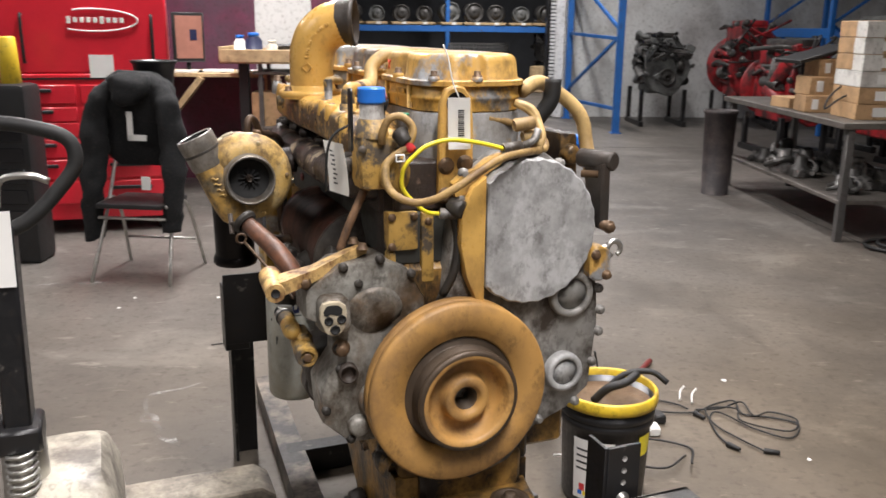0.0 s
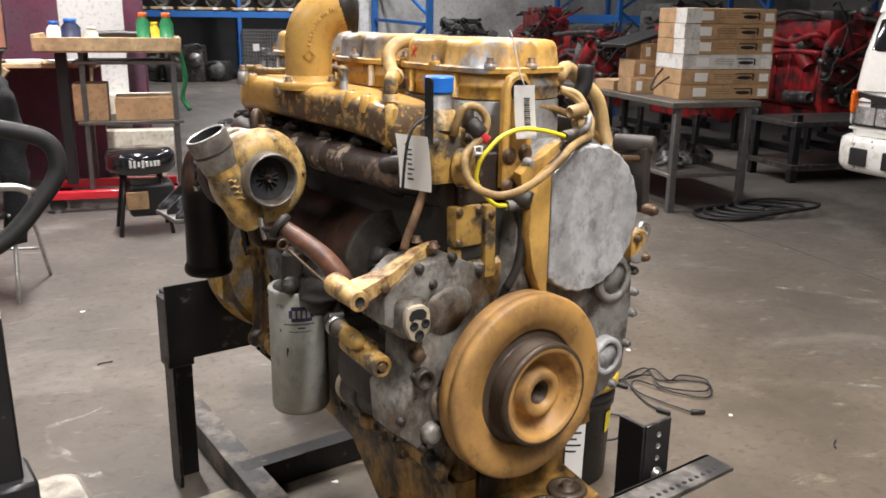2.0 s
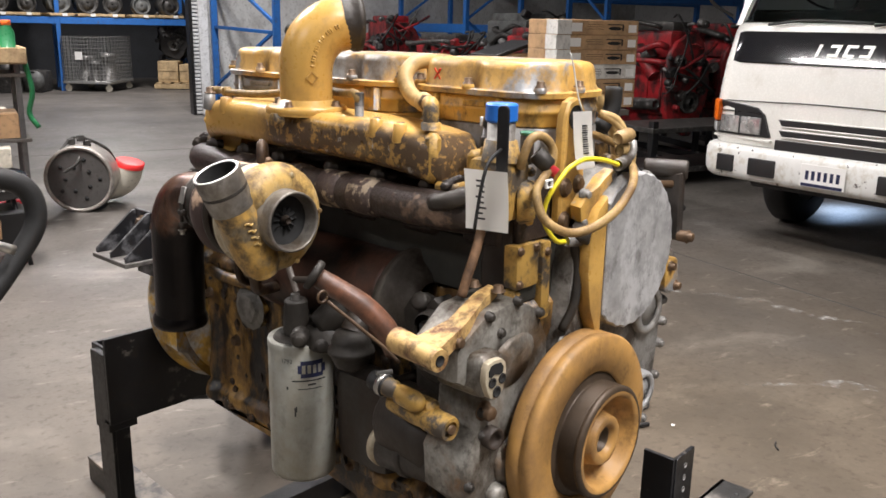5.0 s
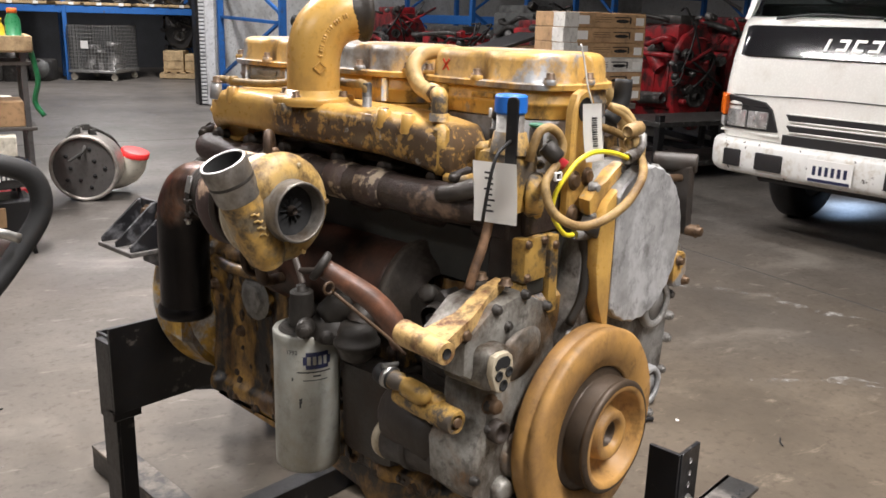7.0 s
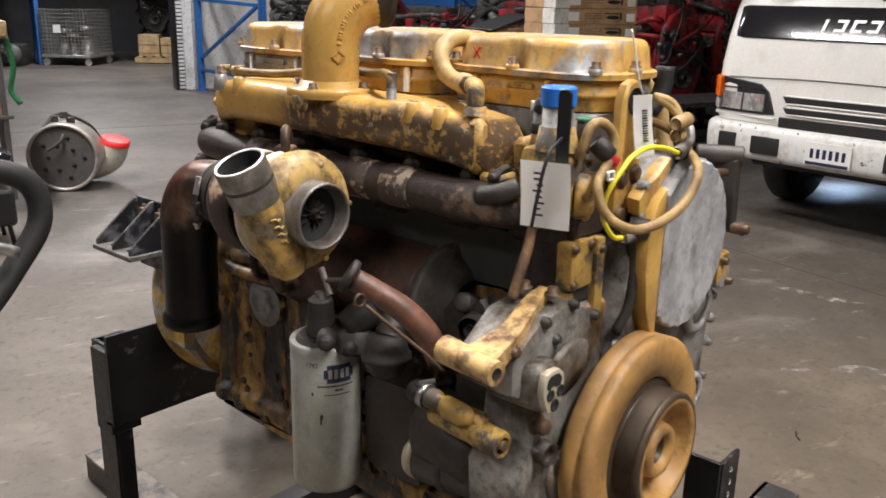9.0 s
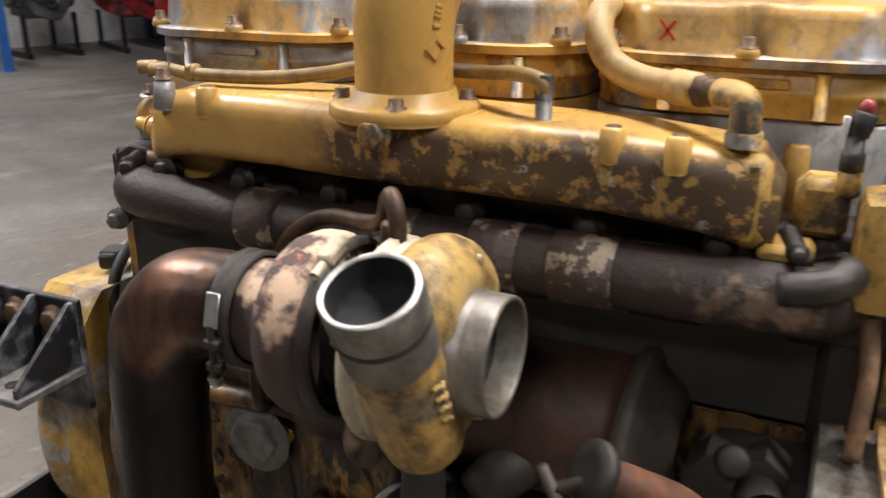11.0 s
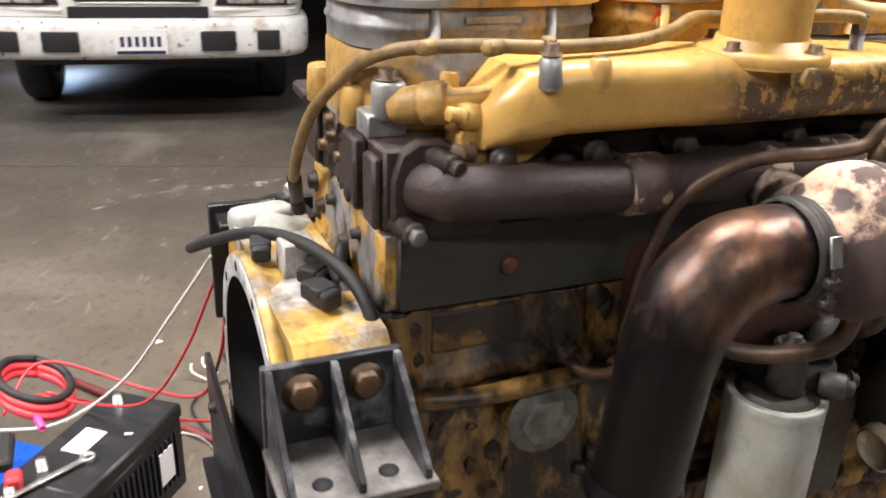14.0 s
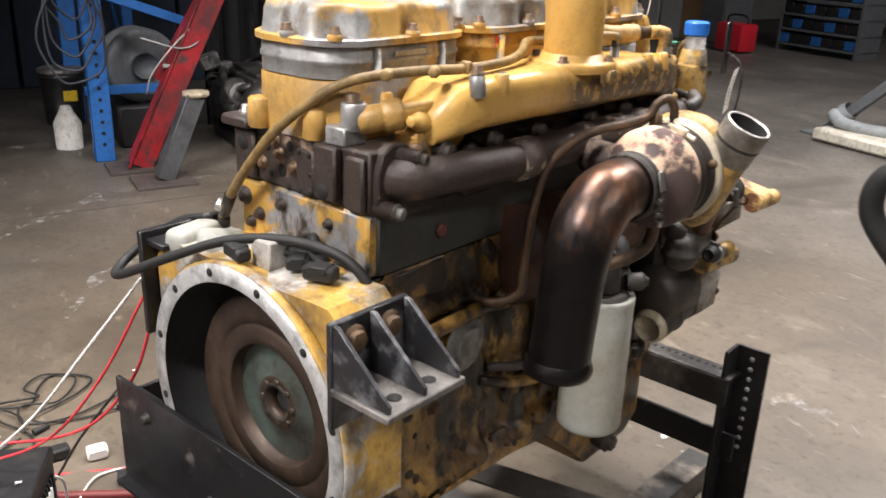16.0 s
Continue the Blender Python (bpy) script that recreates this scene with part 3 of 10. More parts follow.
for n_, (y0, y1, lower, upper) in enumerate(((0.79, 1.135, m_spacer_bare, m_cover_top), (0.497, 0.783, m_spacer_yellow, m_cover_top), (0.143, 0.49, m_spacer_yellow, m_yellow_chip))):
    ym, xm = (y0 + y1) / 2, (COVER_X[0] + COVER_X[1]) / 2
    studs = [(COVER_X[0], ym), (COVER_X[1], ym), (xm - 0.01, y0), (xm - 0.01, y1), (COVER_X[0] + 0.026, y0 + 0.026), (COVER_X[0] + 0.026, y1 - 0.026)]

    def tier(name, mat, parent, levels, deep=0.0):
        b = B()
        loft(b, [[V(p.x, p.y, z) for p in cover_ring(y0, y1, g, 0.088, studs, deep)] for z, g in levels])
        return part(name, b, mat, parent, angle=50)
    base = tier("valve_cover_base", m_spacer_bare if n_ == 2 else m_yellow, engine, ((1.216, 0.0), (1.308, -0.001), (1.311, -0.004)))
    for x, y, r in [(COVER_X[0] + 0.004, y, 0.015) for y in (ym - 0.06, ym + 0.06)] + ([(0.02, y1 - 0.012, 0.022), (0.15, y1 - 0.004, 0.024)] if n_ == 0 else []):
        b = B()
        cyl(b, (x, y, 1.218), (x, y, 1.268 if r > 0.02 else 1.29), r, r * 0.88, 16, 0.003)
        part("cover_boss", b, m_yellow, base)
    tier("cover_spacer", lower, base, ((1.312, -0.006), (1.314, -0.003), (1.334, -0.003), (1.337, 0.0), (1.342, 0.0), (1.345, -0.003), (1.361, -0.003), (1.363, -0.005)))
    tier("cover_flange", m_yellow_chip, base, ((1.3635, 0.003), (1.365, 0.007), (1.374, 0.007), (1.376, 0.004)))
    tier("valve_cover_top", upper, base, ((1.376, -0.002), (1.380, -0.005), (1.412, -0.009), (1.421, -0.013), (1.426, -0.020), (1.428, -0.032)), 0.013)
    for x, y in studs:
        b = B()
        cyl(b, (x, y, 1.374), (x, y, 1.384), 0.0125, 0.0115, 16, 0.002)
        lug = part("cover_lug", b, m_yellow_chip, base)
        b = B()
        hexbolt(b, (x, y, 1.384), (0, 0, 1), 0.0075, 0.009)
        part("cover_bolt", b, m_rustbolt, lug)
    for y in (ym - 0.075, ym + 0.08):
        b = B()
        cyl(b, (COVER_X[0] + 0.002, y, 1.316), (COVER_X[0] + 0.002, y, 1.362), 0.008, 0.0075, 12)
        part("spacer_boss", b, lower, base)
b = B()
box(b, (-0.0385, 0.967, 1.349), (0.004, 0.075, 0.011), 0.0015)
part("cast_pad", b, m_bare, engine)
b = B()
box(b, (-0.0385, 0.30, 1.349), (0.004, 0.055, 0.011), 0.0015)
part("cast_pad", b, m_spacer_yellow, engine)
m_redmark = surface("red_marker", (0.6, 0.06, 0.02), 0.6, var=0.1, bump=0)
for x, y, z in ((-0.0365, 0.731, 1.351), (-0.0315, 0.40, 1.398)):
    b = B()
    for s in (-1, 1):
        box(b, (x, y, z), (0.002, 0.026, 0.003), rot=Euler((radians(52 * s), 0, 0)).to_matrix())
    part("crayon_mark", b, m_redmark, engine, "red crayon cross")

# intake manifold: a long log with a rising top, its paint scorched and flaking on the front half
def flaking(name):
    m = surface(name, (0.58, 0.345, 0.09), 0.3, var=0.12, dirt=(0.26, 0.15, 0.05), dirty=0.27, dscale=5, bump=0.12, speck=0.25)
    t = m.node_tree
    L = t.links.new
    bsdf = t.nodes["Principled BSDF"]
    col = bsdf.inputs["Base Color"].links[0].from_socket
    co = t.nodes.new("ShaderNodeTexCoord")
    xyz = t.nodes.new("ShaderNodeSeparateXYZ")
    L(co.outputs["Object"], xyz.inputs[0])

    def tex(s, detail, rough):
        n = t.nodes.new("ShaderNodeTexNoise")
        n.inputs["Scale"].default_value, n.inputs["Detail"].default_value, n.inputs["Roughness"].default_value = s, detail, rough
        L(co.outputs["Object"], n.inputs["Vector"])
        return n.outputs["Fac"]

    def rng(src, a, b_):
        r = t.nodes.new("ShaderNodeMapRange")
        r.inputs["From Min"].default_value, r.inputs["From Max"].default_value = a, b_
        L(src, r.inputs["Value"])
        return r.outputs[0]

    def math_(op, a, b_):
        n = t.nodes.new("ShaderNodeMath")
        n.operation = op
        for sck, v in zip(n.inputs, (a, b_)):
            if isinstance(v, float):
                sck.default_value = v
            else:
                L(v, sck)
        return n.outputs[0]

    def blend(fac, a, rgb):
        n = t.nodes.new("ShaderNodeMix")
        n.data_type = "RGBA"
        L(fac, n.inputs["Factor"])
        L(a, n.inputs[6])
        n.inputs[7].default_value = (*rgb, 1)
        return n.outputs[2]
    wide = tex(14.0, 6.0, 0.6)
    y_ = math_("ADD", xyz.outputs[1], math_("MULTIPLY", wide, 0.10))
    z_ = math_("ADD", xyz.outputs[2], math_("MULTIPLY", wide, 0.05))
    zone = math_("MULTIPLY", rng(y_, 0.80, 0.76), rng(z_, 1.337, 1.318))
    flake = rng(tex(46.0, 12.0, 0.72), 0.42, 0.47)
    front = math_("MULTIPLY", zone, rng(tex(42.0, 10.0, 0.7), 0.62, 0.66))
    col = blend(zone, col, (0.4, 0.235, 0.07))
    col = blend(math_("MULTIPLY", zone, flake), col, (0.085, 0.054, 0.03))
    col = blend(front, col, (0.4, 0.39, 0.37))
    L(col, bsdf.inputs["Base Color"])
    return m


m_manifold = flaking("flaking_yellow_paint")
b = B()
secs = []
for y, xo, xi, zb, zt in ((1.035, -0.105, -0.075, 1.215, 1.25), (1.02, -0.15, -0.055, 1.216, 1.272), (0.985, -0.178, -0.05, 1.23, 1.312), (0.93, -0.188, -0.05, 1.237, 1.322),
                          (0.80, -0.192, -0.05, 1.238, 1.323), (0.735, -0.20, -0.05, 1.238, 1.322), (0.65, -0.205, -0.05, 1.238, 1.318), (0.56, -0.2, -0.05, 1.237, 1.318),
                          (0.42, -0.192, -0.05, 1.232, 1.314), (0.33, -0.187, -0.05, 1.222, 1.308), (0.285, -0.182, -0.05, 1.212, 1.30), (0.262, -0.165, -0.06, 1.205, 1.27)):
    secs.append([V(x, y, z) for x, z in round_rect(xo, xi, zb, zt, min(0.028, (zt - zb) * 0.4, (xi - xo) * 0.4), 5)])
loft(b, secs)
wobble(b, 0.002, 8)
manifold = part("intake_manifold", b, m_manifold, engine, "yellow intake manifold log, paint flaking off its front half")
for y, h, m_ in ((0.963, 1.33, m_bare), (0.9, 1.326, m_yellow_clean), (0.416, 1.32, m_yellow_clean), (0.354, 1.317, m_yellow_chip)):
    b = B()
    cyl(b, (-0.181, y, h - 0.036), (-0.177, y, h), 0.0135, 0.0125, 16, 0.003)
    boss = part("bolt_boss", b, m_, manifold)
    b = B()
    cyl(b, (-0.177, y, h), (-0.177, y, h + 0.0015), 0.008, seg=12)
    part("bore", b, m_rustbolt, boss)
b = B()
hexbolt(b, (-0.177, 0.963, 1.3315), (0, 0, 1), 0.009, 0.011)
part("manifold_bolt", b, m_rustbolt, manifold)
b = B()
cyl(b, (-0.12, 1.02, 1.252), (-0.125, 1.043, 1.258), 0.018, 0.015, 16, 0.003)
hexbolt(b, (-0.125, 1.043, 1.258), (-0.15, 1, 0.15), 0.0095, 0.016)
part("end_plug", b, m_yellow_clean, manifold)
b = B()
prism(b, [(1.045, 1.232), (1.042, 1.205), (1.025, 1.19), (1.0, 1.188), (0.955, 1.196), (0.925, 1.215), (0.915, 1.245), (1.03, 1.25)], "yz", -0.128, -0.075, 0.008, 2)
foot_ = part("end_foot", b, m_yellow_clean, manifold, "yellow foot under the manifold's rear end")
b = B()
hexbolt(b, (-0.122, 1.036, 1.212), (-0.6, 0.8, 0.1), 0.0125, 0.014)
part("foot_bolt", b, m_rustbolt, foot_)
b = B()
box(b, (-0.15, 0.25, 1.212), (0.05, 0.05, 0.018), 0.006)
box(b, (-0.165, 0.285, 1.26), (0.03, 0.03, 0.09), 0.01)
part("front_foot", b, m_yellow_grime, manifold)
# air inlet elbow on its flange
b = B()
lathe(b, [(0, 0), (0.078, 0), (0.082, 0.004), (0.082, 0.014), (0.078, 0.018), (0.06, 0.019), (0.056, 0.03), (0, 0.03)], (-0.15, 0.653, 1.308), (0, 0, 1), 36)
elbow_flange = part("elbow_flange", b, m_yellow_clean, engine)
for a in (20, 110, 200, 290):
    b = B()
    hexbolt(b, (-0.15 + 0.068 * math.cos(radians(a)), 0.653 + 0.068 * math.sin(radians(a)), 1.326), (0, 0, 1), 0.008, 0.009)
    part("flange_bolt", b, m_rustbolt, elbow_flange)
b = B()
hexbolt(b, (-0.224, 0.65, 1.302), (-1, 0, 0), 0.014, 0.012)
part("side_plug", b, m_yellow_grime, elbow_flange)
ELBOW = [(-0.15, 0.653, 1.315), (-0.15, 0.653, 1.375), (-0.148, 0.652, 1.415), (-0.135, 0.646, 1.452), (-0.106, 0.632, 1.48), (-0.066, 0.613, 1.49)]
b = B()
tube(b, ELBOW, [0.053, 0.053, 0.054, 0.055, 0.054, 0.053], 32, 7)
elbow = part("inlet_elbow", b, m_yellow_clean, engine, "yellow cast air inlet elbow")
b = B()
lathe(b, [(0.053, -0.012), (0.0545, 0.0), (0.0545, 0.016), (0.058, 0.018), (0.058, 0.03), (0.05, 0.031), (0.047, 0.0), (0, 0.0)], (-0.078, 0.6185, 1.4895), (0.9, -0.43, 0.03), 32)
part("hose_stub", b, m_cast_dark, elbow, "bare dark metal hose end")
# raised casting characters that follow the bend on its flat side
SIDE = V(-0.43, -0.9, 0).normalized()
track = curve_points([V(*p) for p in ELBOW], 8)
for k in range(len(track)):
    p = V(*track[k])
    if 1.405 < p.z < 1.483 and k % 4 != 3:
        way = (V(*track[min(k + 1, len(track) - 1)]) - V(*track[k - 1])).normalized()
        rot = Matrix((SIDE, way, SIDE.cross(way))).transposed()
        b = B()
        box(b, p + SIDE * 0.0545, (0.003, 0.0045, 0.009), 0.001, rot)
        part("cast_mark", b, m_yellow_clean, elbow, "raised casting character")
b = B()
tilt = Matrix((SIDE, V(0.9, -0.43, 0).normalized(), V(0, 0, 1))).transposed()
for w in (45, -45):
    for d in (-1, 1):
        m3 = tilt @ Euler((radians(w), 0, 0)).to_matrix()
        box(b, V(-0.15, 0.653, 1.383) + SIDE * 0.0525 + m3 @ V(0, 0, d * 0.008), (0.006, 0.018, 0.0026), 0, m3)
part("cast_diamond", b, m_yellow_clean, elbow, "raised diamond mark")

# exhaust manifold
EX, EZ = -0.176, 1.172
b = B()
tube(b, [(-0.08, 1.08, 1.17), (-0.116, 1.076, 1.17), (-0.146, 1.05, 1.173), (-0.165, 0.985, 1.175), (EX, 0.85, EZ), (EX, 0.7, EZ), (EX, 0.55, EZ), (EX, 0.40, EZ), (EX, 0.30, EZ), (-0.172, 0.235, EZ), (-0.14, 0.205, 1.168), (-0.10, 0.205, 1.168)],
     [0.035, 0.035, 0.034, 0.032, 0.031, 0.033, 0.035, 0.034, 0.034, 0.035, 0.036, 0.036], 20, 5)
wobble(b, 0.002, 14)
exhaust = part("exhaust_manifold", b, m_exh, engine, "rust-brown exhaust manifold with peeling pale scale")
for y in (0.36, 0.53, 0.70, 0.87):
    b = B()
    tube(b, [(-0.08, y, 1.166), (-0.14, y, 1.168), (EX, y, EZ)], 0.027, 14, 4)
    part("port_runner", b, m_exh, exhaust)
b = B()
prism(b, [(1.04, 1.128), (1.055, 1.113), (1.105, 1.118), (1.122, 1.13), (1.122, 1.185), (1.112, 1.215), (1.09, 1.228), (1.06, 1.226), (1.04, 1.21)], "yz", -0.121, -0.100, 0.003)
part("end_flange", b, m_exh, exhaust, "thick brown flange at the manifold's rear end")
m_scale = surface("peeling_cream_scale", (0.34, 0.27, 0.19), 0.65, var=0.2, under=(0.06, 0.04, 0.034), wear=0.55, wscale=26, urough=0.6, edge=0.02, bump=0.5, bscale=120)
for y, w in ((0.80, 0.055), (0.50, 0.06), (0.40, 0.07), (0.62, 0.035)):
    b = B()
    lathe(b, [(0.03, 0), (0.0375, 0.004), (0.0375, w - 0.004), (0.03, w)], (EX, y, EZ), (0, 1, 0), 22)
    part("slip_joint", b, m_scale, exhaust)
for y in (0.877, 0.748, 0.575, 0.44, 0.31, 1.0):
    b = B()
    cyl(b, (-0.11, y, 1.208), (-0.15, y, 1.208), 0.011, seg=10)
    hexbolt(b, (-0.15, y, 1.208), (-1, 0, 0), 0.0125, 0.012)
    part("manifold_bolt", b, m_cast_dark, exhaust)
for p, q in (((-0.09, 1.082, 1.213), (-0.15, 1.062, 1.206)), ((-0.085, 1.117, 1.131), (-0.142, 1.104, 1.126)), ((-0.13, 0.25, 1.222), (-0.176, 0.24, 1.219))):
    b = B()
    p, q = V(*p), V(*q)
    cyl(b, p, q, 0.0135 if p.y > 1 else 0.0095, seg=12)
    stud = part("spacer_sleeve", b, m_exh, exhaust)
    b = B()
    hexbolt(b, q, q - p, 0.011 if p.y > 1 else 0.0075, 0.012)
    part("stud_nut", b, m_cast if p.y > 1 else m_cast_dark, stud)

def lower_tone(mat, tone, z0, z1, sc, sway):
    """Blends to a darker tone below a height, its edge broken by noise."""
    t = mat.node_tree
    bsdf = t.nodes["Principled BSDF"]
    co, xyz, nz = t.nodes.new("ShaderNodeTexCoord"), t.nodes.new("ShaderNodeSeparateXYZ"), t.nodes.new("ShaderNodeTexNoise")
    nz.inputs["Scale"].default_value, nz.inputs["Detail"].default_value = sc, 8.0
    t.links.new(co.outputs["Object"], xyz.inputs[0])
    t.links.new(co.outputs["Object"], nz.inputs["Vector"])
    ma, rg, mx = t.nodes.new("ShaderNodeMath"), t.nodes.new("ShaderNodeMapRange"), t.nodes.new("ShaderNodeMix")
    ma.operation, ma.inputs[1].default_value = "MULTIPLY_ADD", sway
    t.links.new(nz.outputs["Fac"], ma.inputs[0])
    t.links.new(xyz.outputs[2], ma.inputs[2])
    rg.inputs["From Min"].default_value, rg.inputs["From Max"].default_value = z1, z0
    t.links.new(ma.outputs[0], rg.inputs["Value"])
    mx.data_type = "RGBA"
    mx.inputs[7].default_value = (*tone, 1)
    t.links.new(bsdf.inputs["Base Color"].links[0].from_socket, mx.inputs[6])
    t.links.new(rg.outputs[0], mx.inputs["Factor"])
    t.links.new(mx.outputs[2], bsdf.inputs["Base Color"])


# the exhaust pipe goes near-black towards the bottom
lower_tone(m_heat, (0.018, 0.016, 0.016), 1.23, 1.31, 7.0, 0.34)
# brown iron on the lower turbine housing, where the pale scale has gone
lower_tone(m_turbine, (0.066, 0.042, 0.037), 1.272, 1.288, 22.0, 0.2)

# turbocharger on its own axis along y
TX, TZ = -0.335, 1.137
turbo = part("turbocharger", lathe(B(), [(0, 0.0), (0.036, 0.0), (0.036, 0.05), (0, 0.05)], (TX, 0.575, TZ), (0, 1, 0), 28), m_cast_dark, engine, "turbocharger with worn yellow compressor housing")
b = B()
secs = []
for k in range(28):
    a = 6.283185 * k / 28
    # the scroll grows towards its outlet on the low outer side
    grow = 0.032 + 0.010 * ((a - 2.6) % 6.283185) / 6.283185
    R_ = 0.065
    secs.append([V(TX + (R_ + grow * math.cos(w)) * math.cos(a), 0.528 + grow * 0.95 * math.sin(w), TZ + (R_ + grow * math.cos(w)) * math.sin(a)) for w in [6.283185 * j / 14 for j in range(14)]])
rings = [[b.verts.new(p) for p in s] for s in secs]
for k in range(28):
    for j in range(14):
        b.faces.new((rings[k][j], rings[(k + 1) % 28][j], rings[(k + 1) % 28][(j + 1) % 14], rings[k][(j + 1) % 14]))
lathe(b, [(0.05, 0.001), (0.058, 0.0), (0.066, 0.02), (0.07, 0.05), (0.05, 0.05)], (TX, 0.505, TZ), (0, 1, 0), 28)
bmesh.ops.recalc_face_normals(b, faces=b.faces)
scroll = part("compressor_scroll", b, m_scroll, turbo, "worn yellow compressor scroll")
b = B()
lathe(b, [(0.063, 0.052), (0.056, 0.024)], (TX - 0.003, 0.459, TZ + 0.004), (0, 1, 0), 36)
part("inlet_cone", b, m_turbo_alu, turbo)
b = B()
lathe(b, [(0.0562, 0.025), (0.0558, 0.003), (0.055, 0.0), (0.0515, 0.0), (0.0505, 0.003), (0.048, 0.014), (0.0455, 0.027)], (TX - 0.003, 0.459, TZ + 0.004), (0, 1, 0), 40)
inlet = part("compressor_inlet", b, m_turbo_alu, turbo, "bare metal compressor inlet")
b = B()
# end disc in near-black paints the shade deep in the inlet
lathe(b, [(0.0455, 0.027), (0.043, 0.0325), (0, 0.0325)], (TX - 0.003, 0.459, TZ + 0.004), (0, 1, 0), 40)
throat = part("inlet_throat", b, m_shade_black, inlet, "inlet throat with its shade painted near-black")
b = B()
lathe(b, [(0, 0.0), (0.006, 0.001), (0.008, 0.006), (0.011, 0.014), (0, 0.014)], (TX - 0.003, 0.476, TZ + 0.004), (0, 1, 0), 16)
part("compressor_wheel", b, m_cast_dark, throat, "small finned compressor wheel")
for k in range(12):
    a = 6.283185 * k / 12
    b = B()
    box(b, (TX - 0.003 + 0.017 * math.cos(a), 0.488, TZ + 0.004 + 0.017 * math.sin(a)), (0.015, 0.006, 0.001), 0, Euler((radians(35), -a, 0)).to_matrix())
    part("wheel_blade", b, m_shade_black, throat)
b = B()
o, e = V(-0.366, 0.527, 1.06), V(-0.45, 0.531, 1.236)
d = (e - o).normalized()
lathe(b, [(0.0, -0.03), (0.024, -0.026), (0.037, -0.006), (0.041, 0.02), (0.0405, 0.07), (0.039, 0.122)], o, d, 28)
part("scroll_outlet", b, m_outlet, turbo, "scroll outlet worn to bare casting, yellow left in patches")
b = B()
h = (e - o).length
lathe(b, [(0.039, 0.12), (0.0415, 0.126), (0.0415, h - 0.03), (0.0425, h - 0.027), (0.0425, h - 0.003), (0.0418, h - 0.0012)], o, d, 32)
mouth = part("outlet_mouth", b, m_turbo_alu, turbo, "bare grey outlet mouth")
b = B()
lathe(b, [(0.0418, h - 0.0012), (0.041, h), (0.037, h), (0.0362, h - 0.002)], o, d, 40)
part("mouth_rim", b, m_steel, mouth, "bright worn rim")
b = B()
lathe(b, [(0.0415, h - 0.04), (0.0419, h - 0.039), (0.0419, h - 0.035), (0.0415, h - 0.034)], o, d, 32)
part("hose_mark", b, m_cast_grime, mouth, "dark band left by a hose")
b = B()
# shallow floor, its near-black colour standing in for a deep shaded mouth
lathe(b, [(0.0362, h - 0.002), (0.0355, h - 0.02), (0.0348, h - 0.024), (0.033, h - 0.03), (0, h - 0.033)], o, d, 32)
part("outlet_throat", b, m_shade_black, turbo, "shallow outlet throat with its shade painted near-black")
b = B()
lathe(b, [(0.05, 0.0), (0.09, 0.0), (0.095, 0.003), (0.0955, 0.009), (0.092, 0.0105), (0.092, 0.0135), (0.097, 0.015), (0.0975, 0.023), (0.094, 0.027), (0.05, 0.028)], (TX, 0.552, TZ), (0, 1, 0), 56)
plate_ = part("backplate", b, m_cream_alu, turbo, "cream-yellow backplate with its clamp band")
b = B()
lathe(b, [(0.045, 0.0), (0.088, 0.0), (0.089, 0.002), (0.045, 0.003)], (TX, 0.5795, TZ), (0, 1, 0), 48)
part("backplate_rear", b, m_cast_dark, plate_, "oily black rear of the backplate")
for a in (60, 160, 235, 320):
    b = B()
    hexbolt(b, (TX + 0.086 * math.cos(radians(a)), 0.58, TZ + 0.086 * math.sin(radians(a))), (0, 1, 0), 0.006, 0.006)
    part("backplate_bolt", b, m_rustbolt, plate_)
b = B()
lathe(b, [(0.0, 0.0), (0.05, 0.0), (0.042, 0.008), (0.038, 0.02), (0.04, 0.034), (0.056, 0.042), (0.0, 0.044)], (TX, 0.578, TZ), (0, 1, 0), 28)
box(b, (TX - 0.02, 0.597, TZ + 0.045), (0.035, 0.022, 0.03), 0.005)
part("bearing_housing", b, m_cast_dark, turbo, "black oily bearing housing")
b = B()
lathe(b, [(0.0, 0.0), (0.07, 0.0), (0.084, 0.006), (0.091, 0.02), (0.091, 0.036), (0.084, 0.053), (0.068, 0.064), (0.057, 0.07), (0.053, 0.078), (0.053, 0.105), (0, 0.105)], (TX, 0.62, TZ), (0, 1, 0), 36)
wobble(b, 0.002, 14)
part("turbine_housing", b, m_turbine, turbo, "turbine housing with flaking pink-cream scale on brown iron")
b = B()
tube(b, [(TX + 0.03, 0.652, TZ + 0.01), (TX + 0.08, 0.65, TZ + 0.015), (TX + 0.135, 0.65, TZ + 0.018)], 0.032, 16, 4)
part("turbine_port", b, m_exh, turbo, "dark brown turbine inlet port")
b = B()
lathe(b, [(0.056, 0), (0.0605, 0.002), (0.0605, 0.008), (0.0585, 0.0085), (0.0585, 0.0155), (0.0605, 0.016), (0.0605, 0.024), (0.056, 0.026)], (TX, 0.72, TZ), (0, 1, 0), 32)
clamp = part("band_clamp", b, m_cast_grime, turbo, "dark grimy steel band clamp")
b = B()
box(b, (TX - 0.0615, 0.733, TZ + 0.022), (0.003, 0.016, 0.034), 0.001, Euler((0, radians(16), 0)).to_matrix())
part("clamp_buckle", b, m_steel, clamp, "bright clamp buckle")
b = B()
cyl(b, (TX - 0.066, 0.733, TZ - 0.05), (TX - 0.066, 0.733, TZ + 0.008), 0.0035, seg=8)
box(b, (TX - 0.064, 0.733, TZ - 0.012), (0.012, 0.018, 0.011), 0.002)
box(b, (TX - 0.063, 0.733, TZ - 0.036), (0.012, 0.018, 0.01), 0.002)
